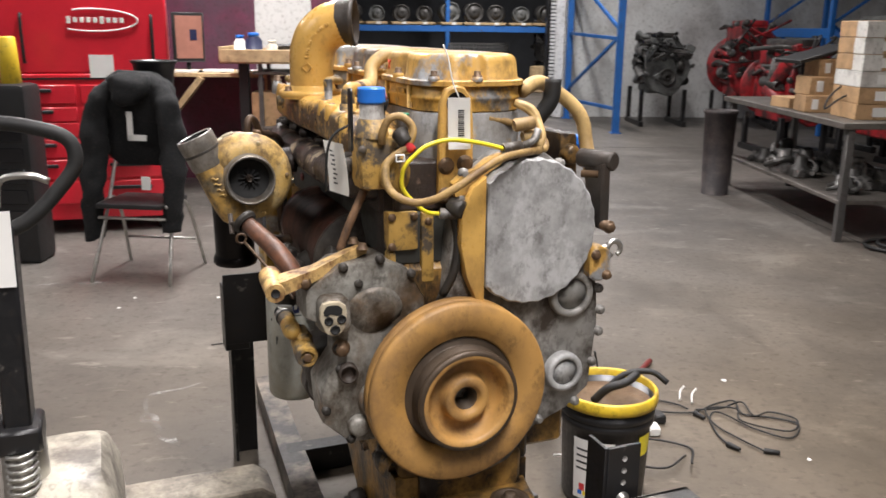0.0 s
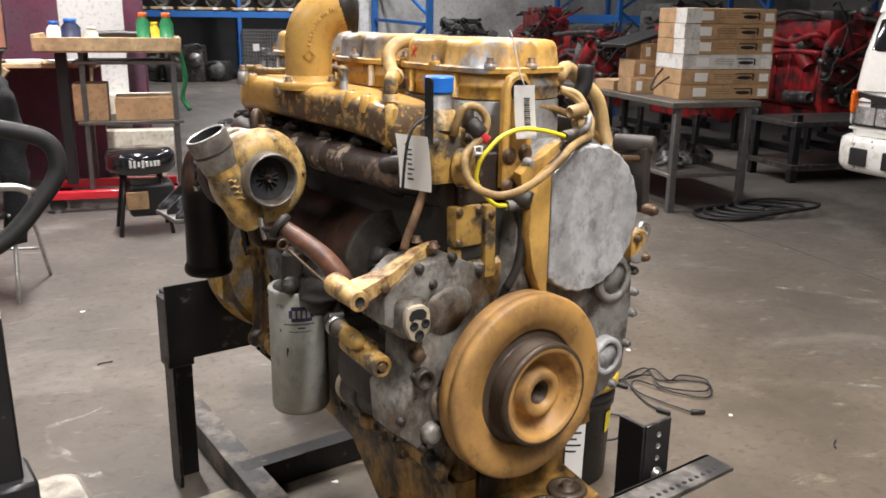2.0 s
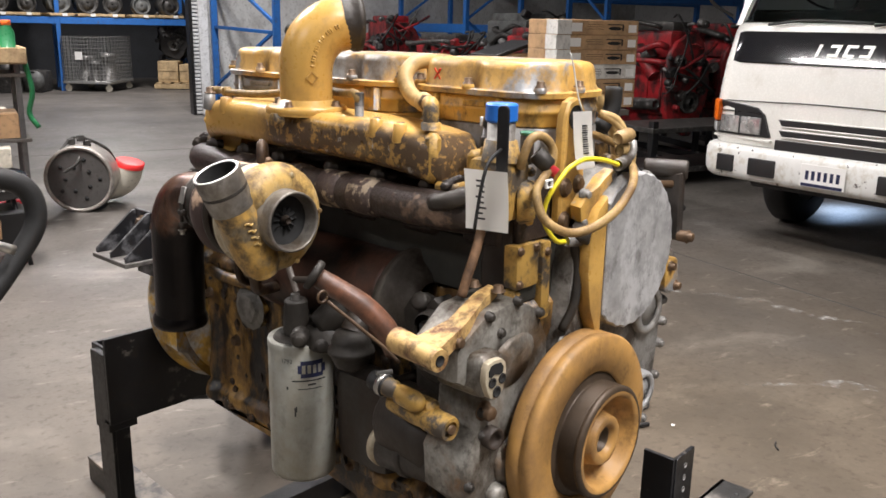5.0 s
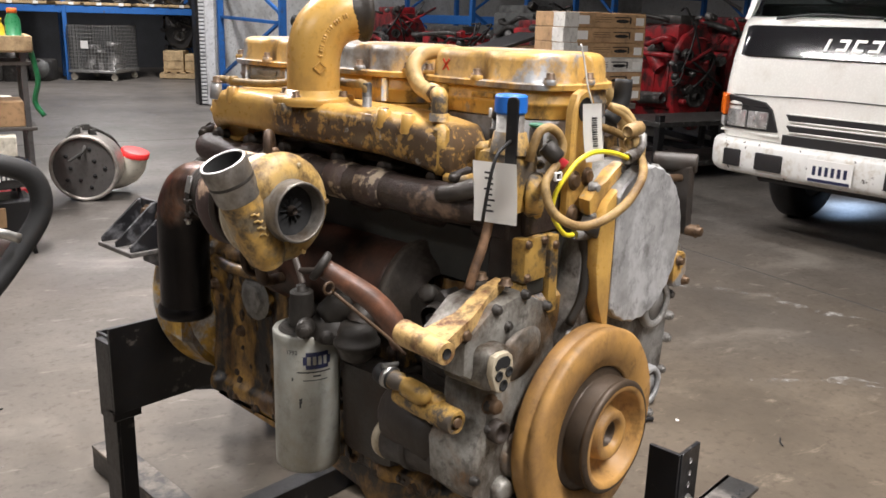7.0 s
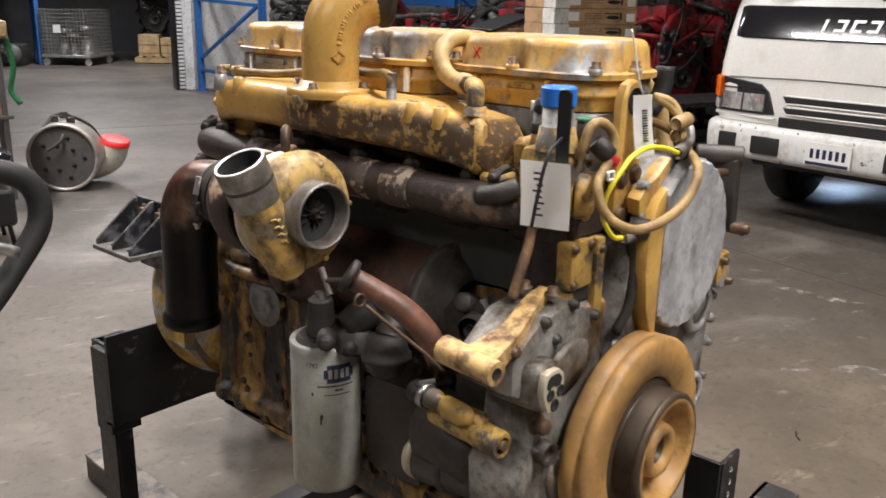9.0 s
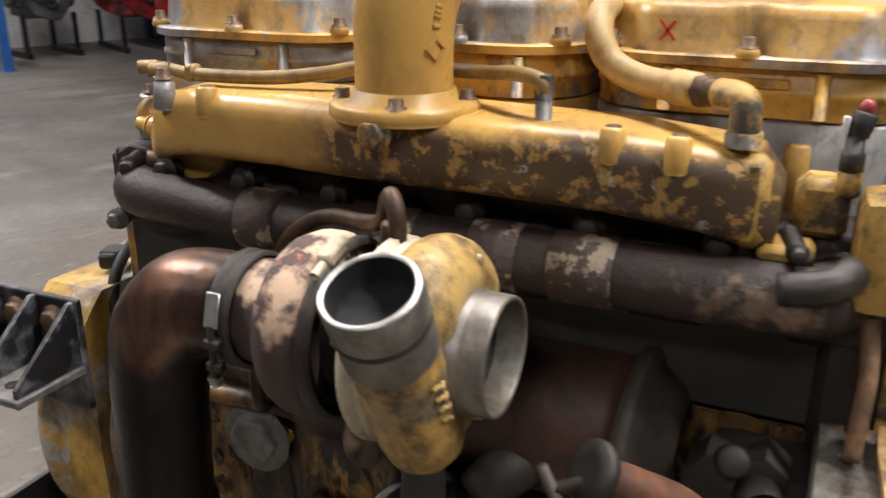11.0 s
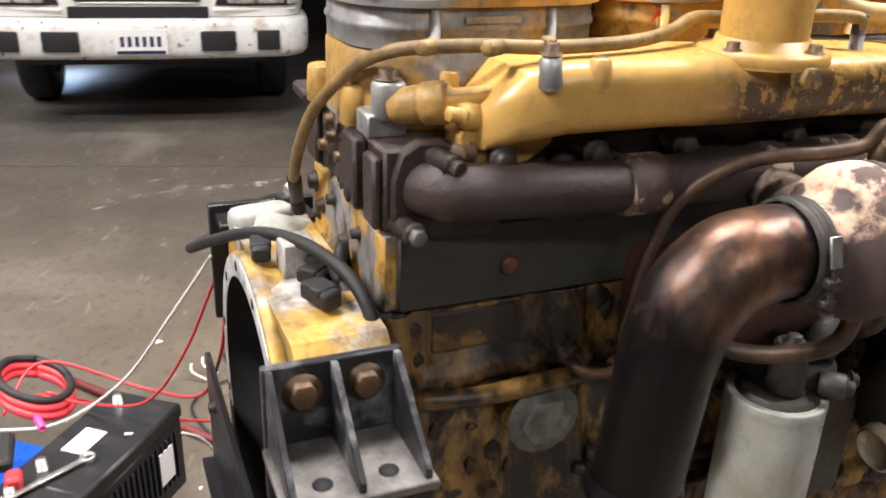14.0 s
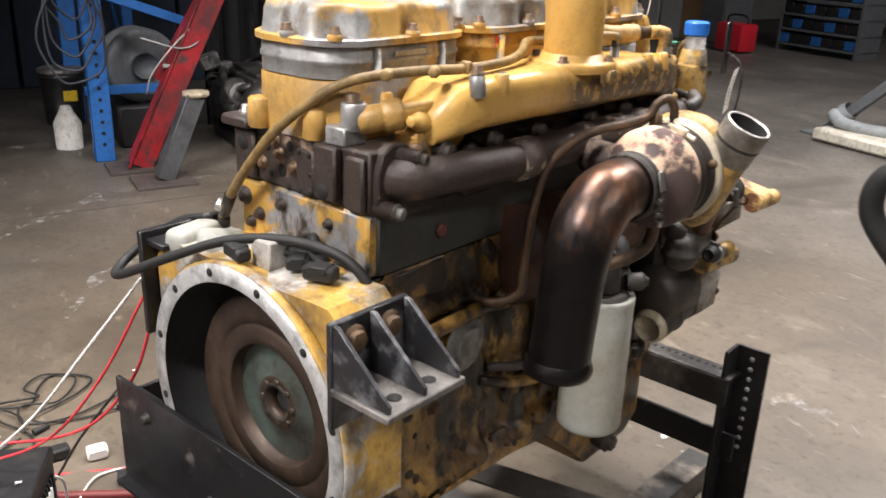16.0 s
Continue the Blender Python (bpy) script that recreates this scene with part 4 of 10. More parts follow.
part("clamp_bolt", b, m_cast_dark, clamp, "dark clamp bolt and trunnion")
b = B()
hexbolt(b, (TX - 0.066, 0.733, TZ - 0.046), (0, 0, -1), 0.0055, 0.008)
part("clamp_nut", b, m_steel, clamp)
# V-band between turbine and bearing housing
b = B()
lathe(b, [(0.083, 0.0), (0.0885, 0.002), (0.0905, 0.007), (0.0885, 0.012), (0.083, 0.014)], (TX, 0.612, TZ), (0, 1, 0), 40)
vband = part("v_band", b, m_cast_dark, turbo, "dark V-band clamp")
b = B()
q = V(TX - 0.028, 0.619, TZ + 0.086)
box(b, q, (0.03, 0.016, 0.014), 0.003, Euler((0, radians(-20), 0)).to_matrix())
cyl(b, q + V(-0.03, 0, -0.012), q + V(0.022, 0, 0.007), 0.0045, seg=10)
part("v_band_bolt", b, m_cream_alu, vband, "pale clamp bolt")
# exhaust elbow
b = B()
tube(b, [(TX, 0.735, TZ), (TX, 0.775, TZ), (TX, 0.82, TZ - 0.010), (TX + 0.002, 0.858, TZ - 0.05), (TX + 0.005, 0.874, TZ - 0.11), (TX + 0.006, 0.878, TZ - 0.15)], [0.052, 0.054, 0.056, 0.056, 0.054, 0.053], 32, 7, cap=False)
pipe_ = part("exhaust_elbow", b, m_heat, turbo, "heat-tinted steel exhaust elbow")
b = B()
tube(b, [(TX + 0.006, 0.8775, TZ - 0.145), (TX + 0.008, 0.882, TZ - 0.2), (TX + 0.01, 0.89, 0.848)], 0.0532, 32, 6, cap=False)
part("elbow_tail", b, m_heat, turbo, "darker lower pipe end")
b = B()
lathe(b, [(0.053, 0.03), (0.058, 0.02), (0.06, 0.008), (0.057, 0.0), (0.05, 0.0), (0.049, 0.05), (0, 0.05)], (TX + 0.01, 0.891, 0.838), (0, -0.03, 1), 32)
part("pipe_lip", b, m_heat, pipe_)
# oil feed and drain lines
m_oil_line = surface("rusty_oil_line", (0.1, 0.058, 0.03), 0.45, 0.3, var=0.35, scale=20, dirt=(0.025, 0.016, 0.012), dirty=0.45, dscale=14, under=(0.34, 0.2, 0.06), wear=0.2, wscale=15, bump=0.2)
b = B()
tube(b, [(-0.325, 0.572, 1.215), (-0.325, 0.572, 1.25), (-0.316, 0.582, 1.268), (-0.302, 0.594, 1.258), (-0.292, 0.606, 1.234), (-0.27, 0.64, 1.222), (-0.24, 0.695, 1.212), (-0.217, 0.745, 1.19), (-0.203, 0.79, 1.15), (-0.205, 0.825, 1.08), (-0.205, 0.84, 0.98), (-0.2, 0.84, 0.93), (-0.16, 0.86, 0.905), (-0.11, 0.875, 0.91)], 0.0085, 10, 6)
part("oil_feed_line", b, m_oil_line, turbo, "rust-brown steel oil line")
b = B()
tube(b, [(-0.33, 0.60, 1.06), (-0.32, 0.61, 0.99), (-0.27, 0.66, 0.955), (-0.2, 0.70, 0.94), (-0.11, 0.72, 0.93)], 0.012, 12, 5)
part("oil_drain_line", b, m_oil_line, turbo)
b = B()
cyl(b, (-0.33, 0.60, 1.085), (-0.33, 0.60, 1.07), 0.035, seg=14)
part("drain_flange", b, m_cast_dark, turbo)
b = B()
box(b, (-0.30, 0.59, 1.225), (0.02, 0.02, 0.03), 0.004)
part("line_clamp", b, m_rustbolt, turbo)
b = B()
hexbolt(b, (-0.325, 0.572, 1.2), (0, 0, 1), 0.012, 0.014)
part("line_fitting", b, m_rustbolt, turbo)
# raised casting characters on the outlet
for k in range(4):
    b = B()
    q = o + d * (0.085 - 0.014 * k) + V(-0.012, -0.0405, 0.004)
    tube(b, [q + V(-0.008, 0.002, 0.002), q + V(-0.003, -0.001, 0.005), q + V(0.003, -0.001, 0.001), q + V(0.008, 0.001, 0.004)], 0.0022, 6, 3)
    part("cast_mark", b, m_scroll, turbo, "raised casting character")
for w in (75, 5, 290):
    a = radians(w)
    b = B()
    cyl(b, (TX + 0.085 * math.cos(a), 0.505, TZ + 0.085 * math.sin(a)), (TX + 0.085 * math.cos(a), 0.493, TZ + 0.085 * math.sin(a)), 0.0055, 0.005, 12, 0.001)
    part("scroll_dowel", b, m_scroll, scroll)

# coolant stub at the rear and the line over the manifold
b = B()
box(b, (-0.034, 1.108, 1.232), (0.046, 0.05, 0.03), 0.003)
cyl(b, (-0.048, 1.104, 1.24), (-0.048, 1.104, 1.284), 0.021, 0.0205, 20, 0.003)
stub = part("coolant_outlet", b, m_bare, engine, "bare aluminium coolant outlet")
b = B()
cyl(b, (-0.052, 1.10, 1.254), (-0.085, 1.068, 1.264), 0.022, seg=20, bev=0.004)
cyl(b, (-0.08, 1.075, 1.262), (-0.102, 1.048, 1.268), 0.0255, seg=20, bev=0.005)
cyl(b, (-0.098, 1.05, 1.268), (-0.125, 0.99, 1.275), 0.015, seg=12)
part("pipe_collar", b, m_yellow_chip, stub, "yellow elbow and pipe collar")
b = B()
hexbolt(b, (-0.046, 1.104, 1.286), (0, 0, 1), 0.012, 0.01)
part("sensor_plug", b, m_rustbolt, stub)
b = B()
tube(b, [(-0.148, 0.496, 1.34), (-0.15, 0.5, 1.355), (-0.13, 0.535, 1.357), (-0.105, 0.57, 1.352), (-0.088, 0.62, 1.35), (-0.082, 0.68, 1.352), (-0.092, 0.72, 1.352), (-0.12, 0.77, 1.342), (-0.14, 0.84, 1.335), (-0.142, 0.948, 1.333), (-0.097, 1.037, 1.33), (-0.03, 1.115, 1.31), (0.06, 1.158, 1.24), (0.132, 1.17, 1.165), (0.21, 1.165, 1.08), (0.25, 1.15, 1.03), (0.256, 1.141, 0.99)], 0.0083, 10, 6)
line = part("return_line", b, surface("oil_darkened_hose", (0.33, 0.215, 0.075), 0.5, var=0.2, scale=14, dirt=(0.07, 0.045, 0.02), dirty=0.42, dscale=9, spread=0.12, bump=0.2), engine, "tan hose draped over the manifold and down the rear")
for p, q in (((0.2, 1.166, 1.093), (0.24, 1.154, 1.045)), ((0.243, 1.153, 1.04), (0.254, 1.146, 1.01))):
    b = B()
    cyl(b, p, q, 0.0112, 0.0105, 14, 0.002)
    part("hose_crimp", b, m_cast_grime, line, "dark crimped hose end")
b = B()
hexbolt(b, (0.235, 1.16, 1.062), (0.6, 0.6, 0.4), 0.012, 0.012, False)
part("hose_nut", b, m_steel, line, "bright steel hose nut")
for p in ((-0.148, 0.496, 1.335), (-0.125, 1.0, 1.333), (-0.08, 1.06, 1.328)):
    b = B()
    hexbolt(b, p, (0, 0, 1) if p[1] < 0.6 else (-0.5, 0.8, 0), 0.0098, 0.026, False)
    part("hose_fitting", b, m_cast_grime if p[1] < 0.6 else line.data.materials[0], line)
b = B()
cyl(b, (-0.148, 0.496, 1.30), (-0.148, 0.496, 1.335), 0.009, seg=8)
part("line_nipple", b, m_cast, line)
b = B()
box(b, (-0.142, 0.948, 1.335), (0.02, 0.014, 0.02), 0.003)
part("line_clip", b, line.data.materials[0], line)
b = B()
tube(b, [(0.05, 0.476, 1.408), (0.02, 0.475, 1.418), (-0.022, 0.474, 1.413), (-0.052, 0.468, 1.39), (-0.06, 0.45, 1.364), (-0.075, 0.415, 1.351), (-0.098, 0.372, 1.349)], 0.0155, 16, 6)
breather = part("breather_hose", b, m_hose, engine, "thick tan hose with elbow fitting")
b = B()
cyl(b, (-0.094, 0.378, 1.349), (-0.115, 0.349, 1.35), 0.0185, 0.017, 16, 0.003)
part("crimp_collar", b, m_hose, breather)
b = B()
hexbolt(b, (-0.115, 0.349, 1.35), (-0.58, -0.81, 0), 0.0165, 0.012, False)
cyl(b, (-0.122, 0.339, 1.35), (-0.135, 0.321, 1.351), 0.0135, seg=14)
part("hose_nut", b, m_rustbolt, breather)
b = B()
tube(b, [(-0.13, 0.328, 1.351), (-0.147, 0.308, 1.351), (-0.154, 0.301, 1.342), (-0.155, 0.3, 1.312)], 0.0145, 16, 5)
part("elbow_fitting", b, m_yellow_grime, breather)
b = B()
hexbolt(b, (-0.155, 0.3, 1.308), (0, 0, 1), 0.0185, 0.014, False)
part("elbow_nut", b, m_yellow_grime, breather)

# harmonic damper and pulley
b = B()
lathe(b, [(0.12, 0.034), (0.124, 0.028), (0.134, 0.028), (0.137, 0.024), (0.187, 0.024), (0.193, 0.030), (0.193, 0.044), (0.189, 0.047), (0.193, 0.050), (0.193, 0.074), (0.187, 0.08), (0.10, 0.08)], (0, 0, CR), (0, 1, 0), 72)
damper = part("vibration_damper", b, m_damper, engine, "rust-tinted yellow vibration damper ring")
b = B()
prof = [(0.126, 0.05), (0.124, 0.036), (0.116, 0.034)]
for k in range(7):
    y = 0.030 - 0.0052 * k
    prof += [(0.107, y), (0.101, y - 0.0024)]
prof += [(0.107, -0.008), (0.107, -0.014), (0.102, -0.018), (0.097, -0.018)]
lathe(b, prof, (0, 0, CR), (0, 1, 0), 64)
part("belt_pulley", b, m_groove, damper, "dark ribbed belt pulley")
b = B()
lathe(b, [(0.0975, -0.018), (0.09, -0.018), (0.086, -0.012), (0.080, 0.016), (0.07, 0.022), (0.055, 0.022), (0.051, 0.016), (0.047, -0.004), (0.044, -0.008), (0.032, -0.008), (0.029, -0.004), (0.024, 0.004)], (0, 0, CR), (0, 1, 0), 56)
part("pulley_hub", b, m_damper, damper, "rusty yellow pulley hub dish")
b = B()
lathe(b, [(0.0245, 0.003), (0.022, 0.005), (0.021, 0.05), (0, 0.05)], (0, 0, CR), (0, 1, 0), 28)
part("crank_bore", b, m_groove, damper)
b = B()
hexbolt(b, (0, 0.05, CR), (0, -1, 0), 0.015, 0.012, False)
part("crank_bolt", b, m_cast, damper)

# front gear case
b = B()
prism(b, [(-0.075, 0.58), (-0.06, 0.86), (-0.015, 0.95), (0.0, 1.10), (0.03, 1.195), (0.10, 1.235), (0.2, 1.235), (0.285, 1.18), (0.325, 1.08), (0.33, 0.99), (0.345, 0.93), (0.35, 0.85), (0.335, 0.70), (0.28, 0.655), (0.2, 0.62), (0.14, 0.55), (0.05, 0.52)], "xz", 0.085, 0.15, 0.01, 2)
wobble(b, 0.002, 12)
case = part("front_gear_case", b, m_cast, engine, "grey cast aluminium front gear case")
b = B()
box(b, (0.1, 0.165, 0.85), (0.42, 0.04, 0.62), 0.01)
part("timing_plate", b, m_yellow_oily, case)
pts = ring_outline(0.165, 1.075, 0.146, 0.151, 96, 0.012, 26)
b = B()
prism(b, [(max(x, 0.062), z) for x, z in pts if x > 0.045], "xz", 0.055, 0.088, 0.003)
part("gear_cover", b, m_cover, case, "scalloped grey oxidised gear cover plate")
b = B()
prism(b, [(0.06, 1.195), (0.03, 1.175), (0.008, 1.12), (0.006, 1.06), (0.02, 0.99), (0.045, 0.935), (0.06, 0.93)], "xz", 0.057, 0.088, 0.006, 2)
part("cover_strip", b, m_yellow_clean, case, "sound yellow strip beside the cover")
for x, z, r, h, mm in ((0.275, 0.925, 0.052, 0.07, m_cast), (0.262, 0.75, 0.044, 0.062, m_cover), (0.31, 0.985, 0.03, 0.08, m_yellow_chip)):
    b = B()
    lathe(b, [(0, h + 0.007), (r * 0.66, h + 0.007), (r * 0.72, h), (r * 0.93, h), (r, h + 0.006), (r * 1.02, 0.09)], (x, 0, z), (0, 1, 0), 32)
    part("round_cover", b, mm, case)
b = B()
prism(b, round_rect(0.305, 0.355, 0.955, 1.03, 0.02), "xz", 0.055, 0.1, 0.004)
oc = part("cover_plate", b, m_yellow_chip, case)
for x, z in ((0.316, 1.015), (0.345, 0.968)):
    b = B()
    hexbolt(b, (x, 0.055, z), (0, -1, 0), 0.008, 0.009)
    part("cover_bolt", b, m_rustbolt, oc)
for x, z in ((0.013, 1.15), (0.045, 0.912), (0.10, 1.225), (0.235, 1.21), (0.345, 0.93), (0.352, 0.88), (0.35, 0.83), (0.338, 0.76), (0.3, 0.67), (0.21, 0.64), (-0.02, 0.93), (0.02, 1.2)):
    b = B()
    cyl(b, (x, 0.09, z), (x, 0.081, z), 0.0105, seg=14)
    hexbolt(b, (x, 0.081, z), (0, -1, 0), 0.0075, 0.006)
    part("case_bolt", b, m_cast, case)
for x, z in ((0.05, 0.91), (-0.01, 0.93)):
    b = B()
    lathe(b, [(0.018, 0.03), (0.017, 0.0), (0.011, 0.0), (0.010, 0.012), (0, 0.012)], (x, 0.052, z), (0, 1, 0), 16)
    part("threaded_boss", b, m_cast_dark, case)
# dark inset behind the damper, and small yellow block castings left of the case
b = B()
box(b, (-0.06, 0.175, 1.08), (0.13, 0.07, 0.24), 0.012)
front_ = part("front_bracket", wobble(b, 0.003, 14), m_cast_dark, engine, "oil-black front face of the block")
for c, size in (((-0.094, 0.133, 1.082), (0.064, 0.03, 0.078)), ((-0.042, 0.13, 1.045), (0.026, 0.03, 0.145)), ((-0.116, 0.135, 1.0), (0.018, 0.026, 0.08)), ((-0.08, 0.135, 0.962), (0.09, 0.026, 0.018)), ((-0.084, 0.145, 1.02), (0.03, 0.02, 0.03))):
    b = B()
    box(b, c, size, 0.005, seg=2)
    part("cast_pad", wobble(b, 0.002, 25), m_yellow_grime, front_)
for x, z in ((-0.118, 1.112), (-0.072, 1.112), (-0.118, 1.052), (-0.042, 1.1)):
    b = B()
    hexbolt(b, (x, 0.118 if x < -0.05 else 0.115, z), (0, -1, 0), 0.006, 0.004)
    part("pad_bolt", b, m_rustbolt, front_)
b = B()
prism(b, [(0.0, 1.155), (-0.004, 1.182), (0.02, 1.203), (0.045, 1.21), (0.07, 1.226), (0.1, 1.238), (0.118, 1.23), (0.09, 1.206), (0.05, 1.188), (0.02, 1.158)], "xz", 0.074, 0.1, 0.005, 2)
part("case_shoulder", wobble(b, 0.004, 30), m_yellow_chip, case, "lumpy yellow shoulder of the gear case")
b = B()
box(b, (0.352, 0.33, 1.195), (0.05, 0.16, 0.11), 0.014, seg=2)
cyl(b, (0.352, 0.26, 1.2), (0.352, 0.23, 1.2), 0.026, 0.022, 18, 0.004)
part("side_casting", wobble(b, 0.004, 16), m_yellow_oily, engine, "oily yellow casting on the far side")
b = B()
cyl(b, (-0.005, 0.09, 1.135), (0.012, 0.06, 1.13), 0.018, seg=14, bev=0.003)
tube(b, [(0.0, 0.09, 1.125), (0.01, 0.085, 1.06), (0.0, 0.08, 1.0), (-0.02, 0.09, 0.95)], 0.009, 10, 4)
part("speed_sensor", b, m_cast_grime, engine)

# lifting eye plate with bolts
b = B()
prism(b, [(-0.022, 1.15), (0.052, 1.15), (0.05, 1.30), (0.045, 1.345), (0.03, 1.366), (0.012, 1.37), (-0.008, 1.362), (-0.02, 1.335)], "xz", 0.108, 0.128, 0.004)
eye = part("lifting_plate", b, m_yellow, engine, "yellow lifting plate")
for x, z in ((-0.008, 1.212), (0.032, 1.215), (-0.008, 1.152), (0.03, 1.158)):
    b = B()
    hexbolt(b, (x, 0.108, z), (0, -1, 0), 0.0125, 0.006)
    part("plate_bolt", b, m_rustbolt, eye)
b = B()
lathe(b, [(0.022, 0), (0.022, 0.001), (0, 0.001)], (0.013, 0.106, 1.335), (0, 1, 0), 20)
part("lifting_eye", b, m_shade_black, eye)

# oil filler and thermostat housing
b = B()
box(b, (-0.142, 0.155, 1.222), (0.078, 0.08, 0.108), 0.018, seg=2)
cyl(b, (-0.12, 0.13, 1.20), (-0.10, 0.105, 1.20), 0.04, 0.036, 18, 0.006)
cyl(b, (-0.15, 0.145, 1.27), (-0.15, 0.145, 1.305), 0.034, 0.027, 20)
wobble(b, 0.003, 12)
filler = part("filler_housing", b, m_yellow_grime, engine, "yellow filler housing with dirty patches")
b = B()
cyl(b, (-0.15, 0.145, 1.30), (-0.15, 0.145, 1.34), 0.0235, 0.0235, 22)
part("filler_neck", b, m_cast, filler)
b = B()
prism(b, ring_outline(-0.15, 0.145, 0.0268, 0.0268, 48, 0.015, 24), "xy", 1.335, 1.366, 0.003)
part("filler_cap", b, m_blue_plastic, filler, "bright blue plastic cap")
b = B()
prism(b, round_rect(0.086, 0.108, 1.25, 1.368, 0.008), "yz", -0.208, -0.203, 0.001)
part("gauge_strip", b, m_black, filler, "dark strap hanging from the cap")
b = B()
tube(b, [(-0.208, 0.097, 1.3), (-0.236, 0.097, 1.285), (-0.249, 0.098, 1.26), (-0.252, 0.104, 1.22), (-0.251, 0.112, 1.175)], 0.0028, 6, 4)
part("tag_tie", b, m_rubber, filler)
b = B()
tube(b, [(-0.18, 0.19, 1.21), (-0.2, 0.21, 1.2), (-0.2, 0.25, 1.19)], 0.016, 10, 4)
part("housing_fitting", b, m_cast_dark, filler)
for x, z in ((-0.105, 1.25), (-0.178, 1.25), (-0.105, 1.165)):
    b = B()
    hexbolt(b, (x, 0.114, z), (0, -1, 0), 0.006, 0.005)
    part("housing_bolt", b, m_yellow_grime, filler)
b = B()
box(b, (-0.097, 0.226, 1.245), (0.05, 0.05, 0.06), 0.01)
cyl(b, (-0.114, 0.206, 1.26), (-0.112, 0.206, 1.285), 0.012, 0.011, 14, 0.003)
sens = part("pressure_sensor", b, m_yellow_grime, engine)
b = B()
cyl(b, (-0.112, 0.206, 1.285), (-0.112, 0.206, 1.302), 0.0125, 0.0125, 6, 0.001)
cyl(b, (-0.112, 0.206, 1.302), (-0.111, 0.206, 1.318), 0.0085, 0.0085, 12)
part("sensor_stem", b, m_cast_dark, sens)
b = B()
cyl(b, (-0.111, 0.206, 1.317), (-0.108, 0.2, 1.339), 0.0105, 0.0115, 12, 0.002)
plug_ = part("sensor_plug", b, m_rubber, sens, "dark plastic plug")
b = B()
cyl(b, (-0.108, 0.201, 1.338), (-0.107, 0.199, 1.351), 0.0085, 0.006, 12, 0.003)
part("red_cap", b, surface("dull_red_plastic", (0.26, 0.018, 0.02), 0.45, var=0.3, scale=60, dirt=(0.4, 0.22, 0.2), dirty=0.3, dscale=60, bump=0.02), sens, "small red cap")
b = B()
box(b, (-0.116, 0.216, 1.328), (0.004, 0.006, 0.016), 0.001)
part("plug_clip", b, m_paper, sens)
b = B()
cyl(b, (-0.09, 0.135, 1.26), (-0.09, 0.135, 1.31), 0.012, seg=14, bev=0.002)
part("sensor_body", b, m_cast_dark, engine)
b = B()
cyl(b, (-0.09, 0.135, 1.31), (-0.09, 0.135, 1.316), 0.0135, seg=16, bev=0.002)
part("green_sensor", b, surface("green_cap", (0.03, 0.18, 0.1), 0.4), engine, "sensor with a green collar")
b = B()
cyl(b, (-0.112, 0.1, 1.285), (-0.098, 0.08, 1.262), 0.016, 0.015, 14, 0.003)
part("connector_block", b, m_cast_grime, engine)
b = B()
cyl(b, (-0.1, 0.084, 1.263), (-0.092, 0.07, 1.252), 0.009, seg=10)
part("red_plug", b, m_red_wire, engine, "red connector plug")

# wiring loop over the front
b = B()
tube(b, [(0.10, 0.15, 1.30), (0.165, 0.15, 1.285), (0.213, 0.132, 1.262), (0.213, 0.11, 1.238), (0.155, 0.07, 1.239), (0.072, 0.018, 1.237), (0.022, -0.006, 1.221), (-0.03, -0.012, 1.193), (-0.068, 0.003, 1.169), (-0.102, 0.022, 1.16), (-0.133, 0.037, 1.17), (-0.147, 0.056, 1.19), (-0.145, 0.071, 1.222), (-0.132, 0.076, 1.237), (-0.102, 0.08, 1.256), (-0.087, 0.082, 1.282), (-0.092, 0.087, 1.302), (-0.11, 0.095, 1.314), (-0.13, 0.1, 1.307), (-0.142, 0.103, 1.28), (-0.14, 0.11, 1.262)], 0.0077, 10, 6)
loop_ = part("wiring_conduit", b, surface("brown_braided_conduit", (0.4, 0.26, 0.095), 0.55, var=0.25, scale=16, dirt=(0.15, 0.085, 0.03), dirty=0.42, dscale=12, bump=0.35, bscale=160), engine, "tan braided wiring conduit looping over the front")
b = B()
tube(b, [(0.1, 0.066, 1.247), (0.042, 0.062, 1.262), (-0.02, 0.06, 1.27), (-0.063, 0.062, 1.261), (-0.088, 0.064, 1.244), (-0.107, 0.068, 1.223), (-0.111, 0.075, 1.203), (-0.109, 0.08, 1.179), (-0.092, 0.085, 1.156), (-0.058, 0.087, 1.127), (-0.025, 0.088, 1.12)], 0.0043, 8, 6)
part("yellow_wire", b, m_wire_y, engine, "bright yellow wire loop")
b = B()
cyl(b, (-0.03, 0.085, 1.122), (0.01, 0.08, 1.118), 0.011, seg=10, bev=0.002)
part("connector", b, m_cast, engine)
b = B()
cyl(b, (0.095, 0.066, 1.247), (0.14, 0.075, 1.25), 0.012, seg=10, bev=0.002)
tube(b, [(0.14, 0.075, 1.25), (0.17, 0.08, 1.26), (0.185, 0.09, 1.28)], 0.008, 8, 4)
part("connector", b, m_cast, engine, "grey round connectors")
for k in range(2):
    b = B()
    tube(b, [(0.185, 0.09, 1.235 + 0.012 * k), (0.2, 0.1 + 0.01 * k, 1.27 + 0.01 * k), (0.19, 0.13, 1.31 + 0.008 * k), (0.16, 0.15, 1.33)], 0.008, 8, 4)
    part("harness_hose", b, m_hose, engine)
for p, q in (((0.13, 0.09, 1.29), (0.175, 0.09, 1.295)), ((0.155, 0.10, 1.265), (0.195, 0.1, 1.27))):
    b = B()
    cyl(b, p, q, 0.0135, seg=10, bev=0.003)
    part("hose_fitting", b, m_hose, engine)
b = B()
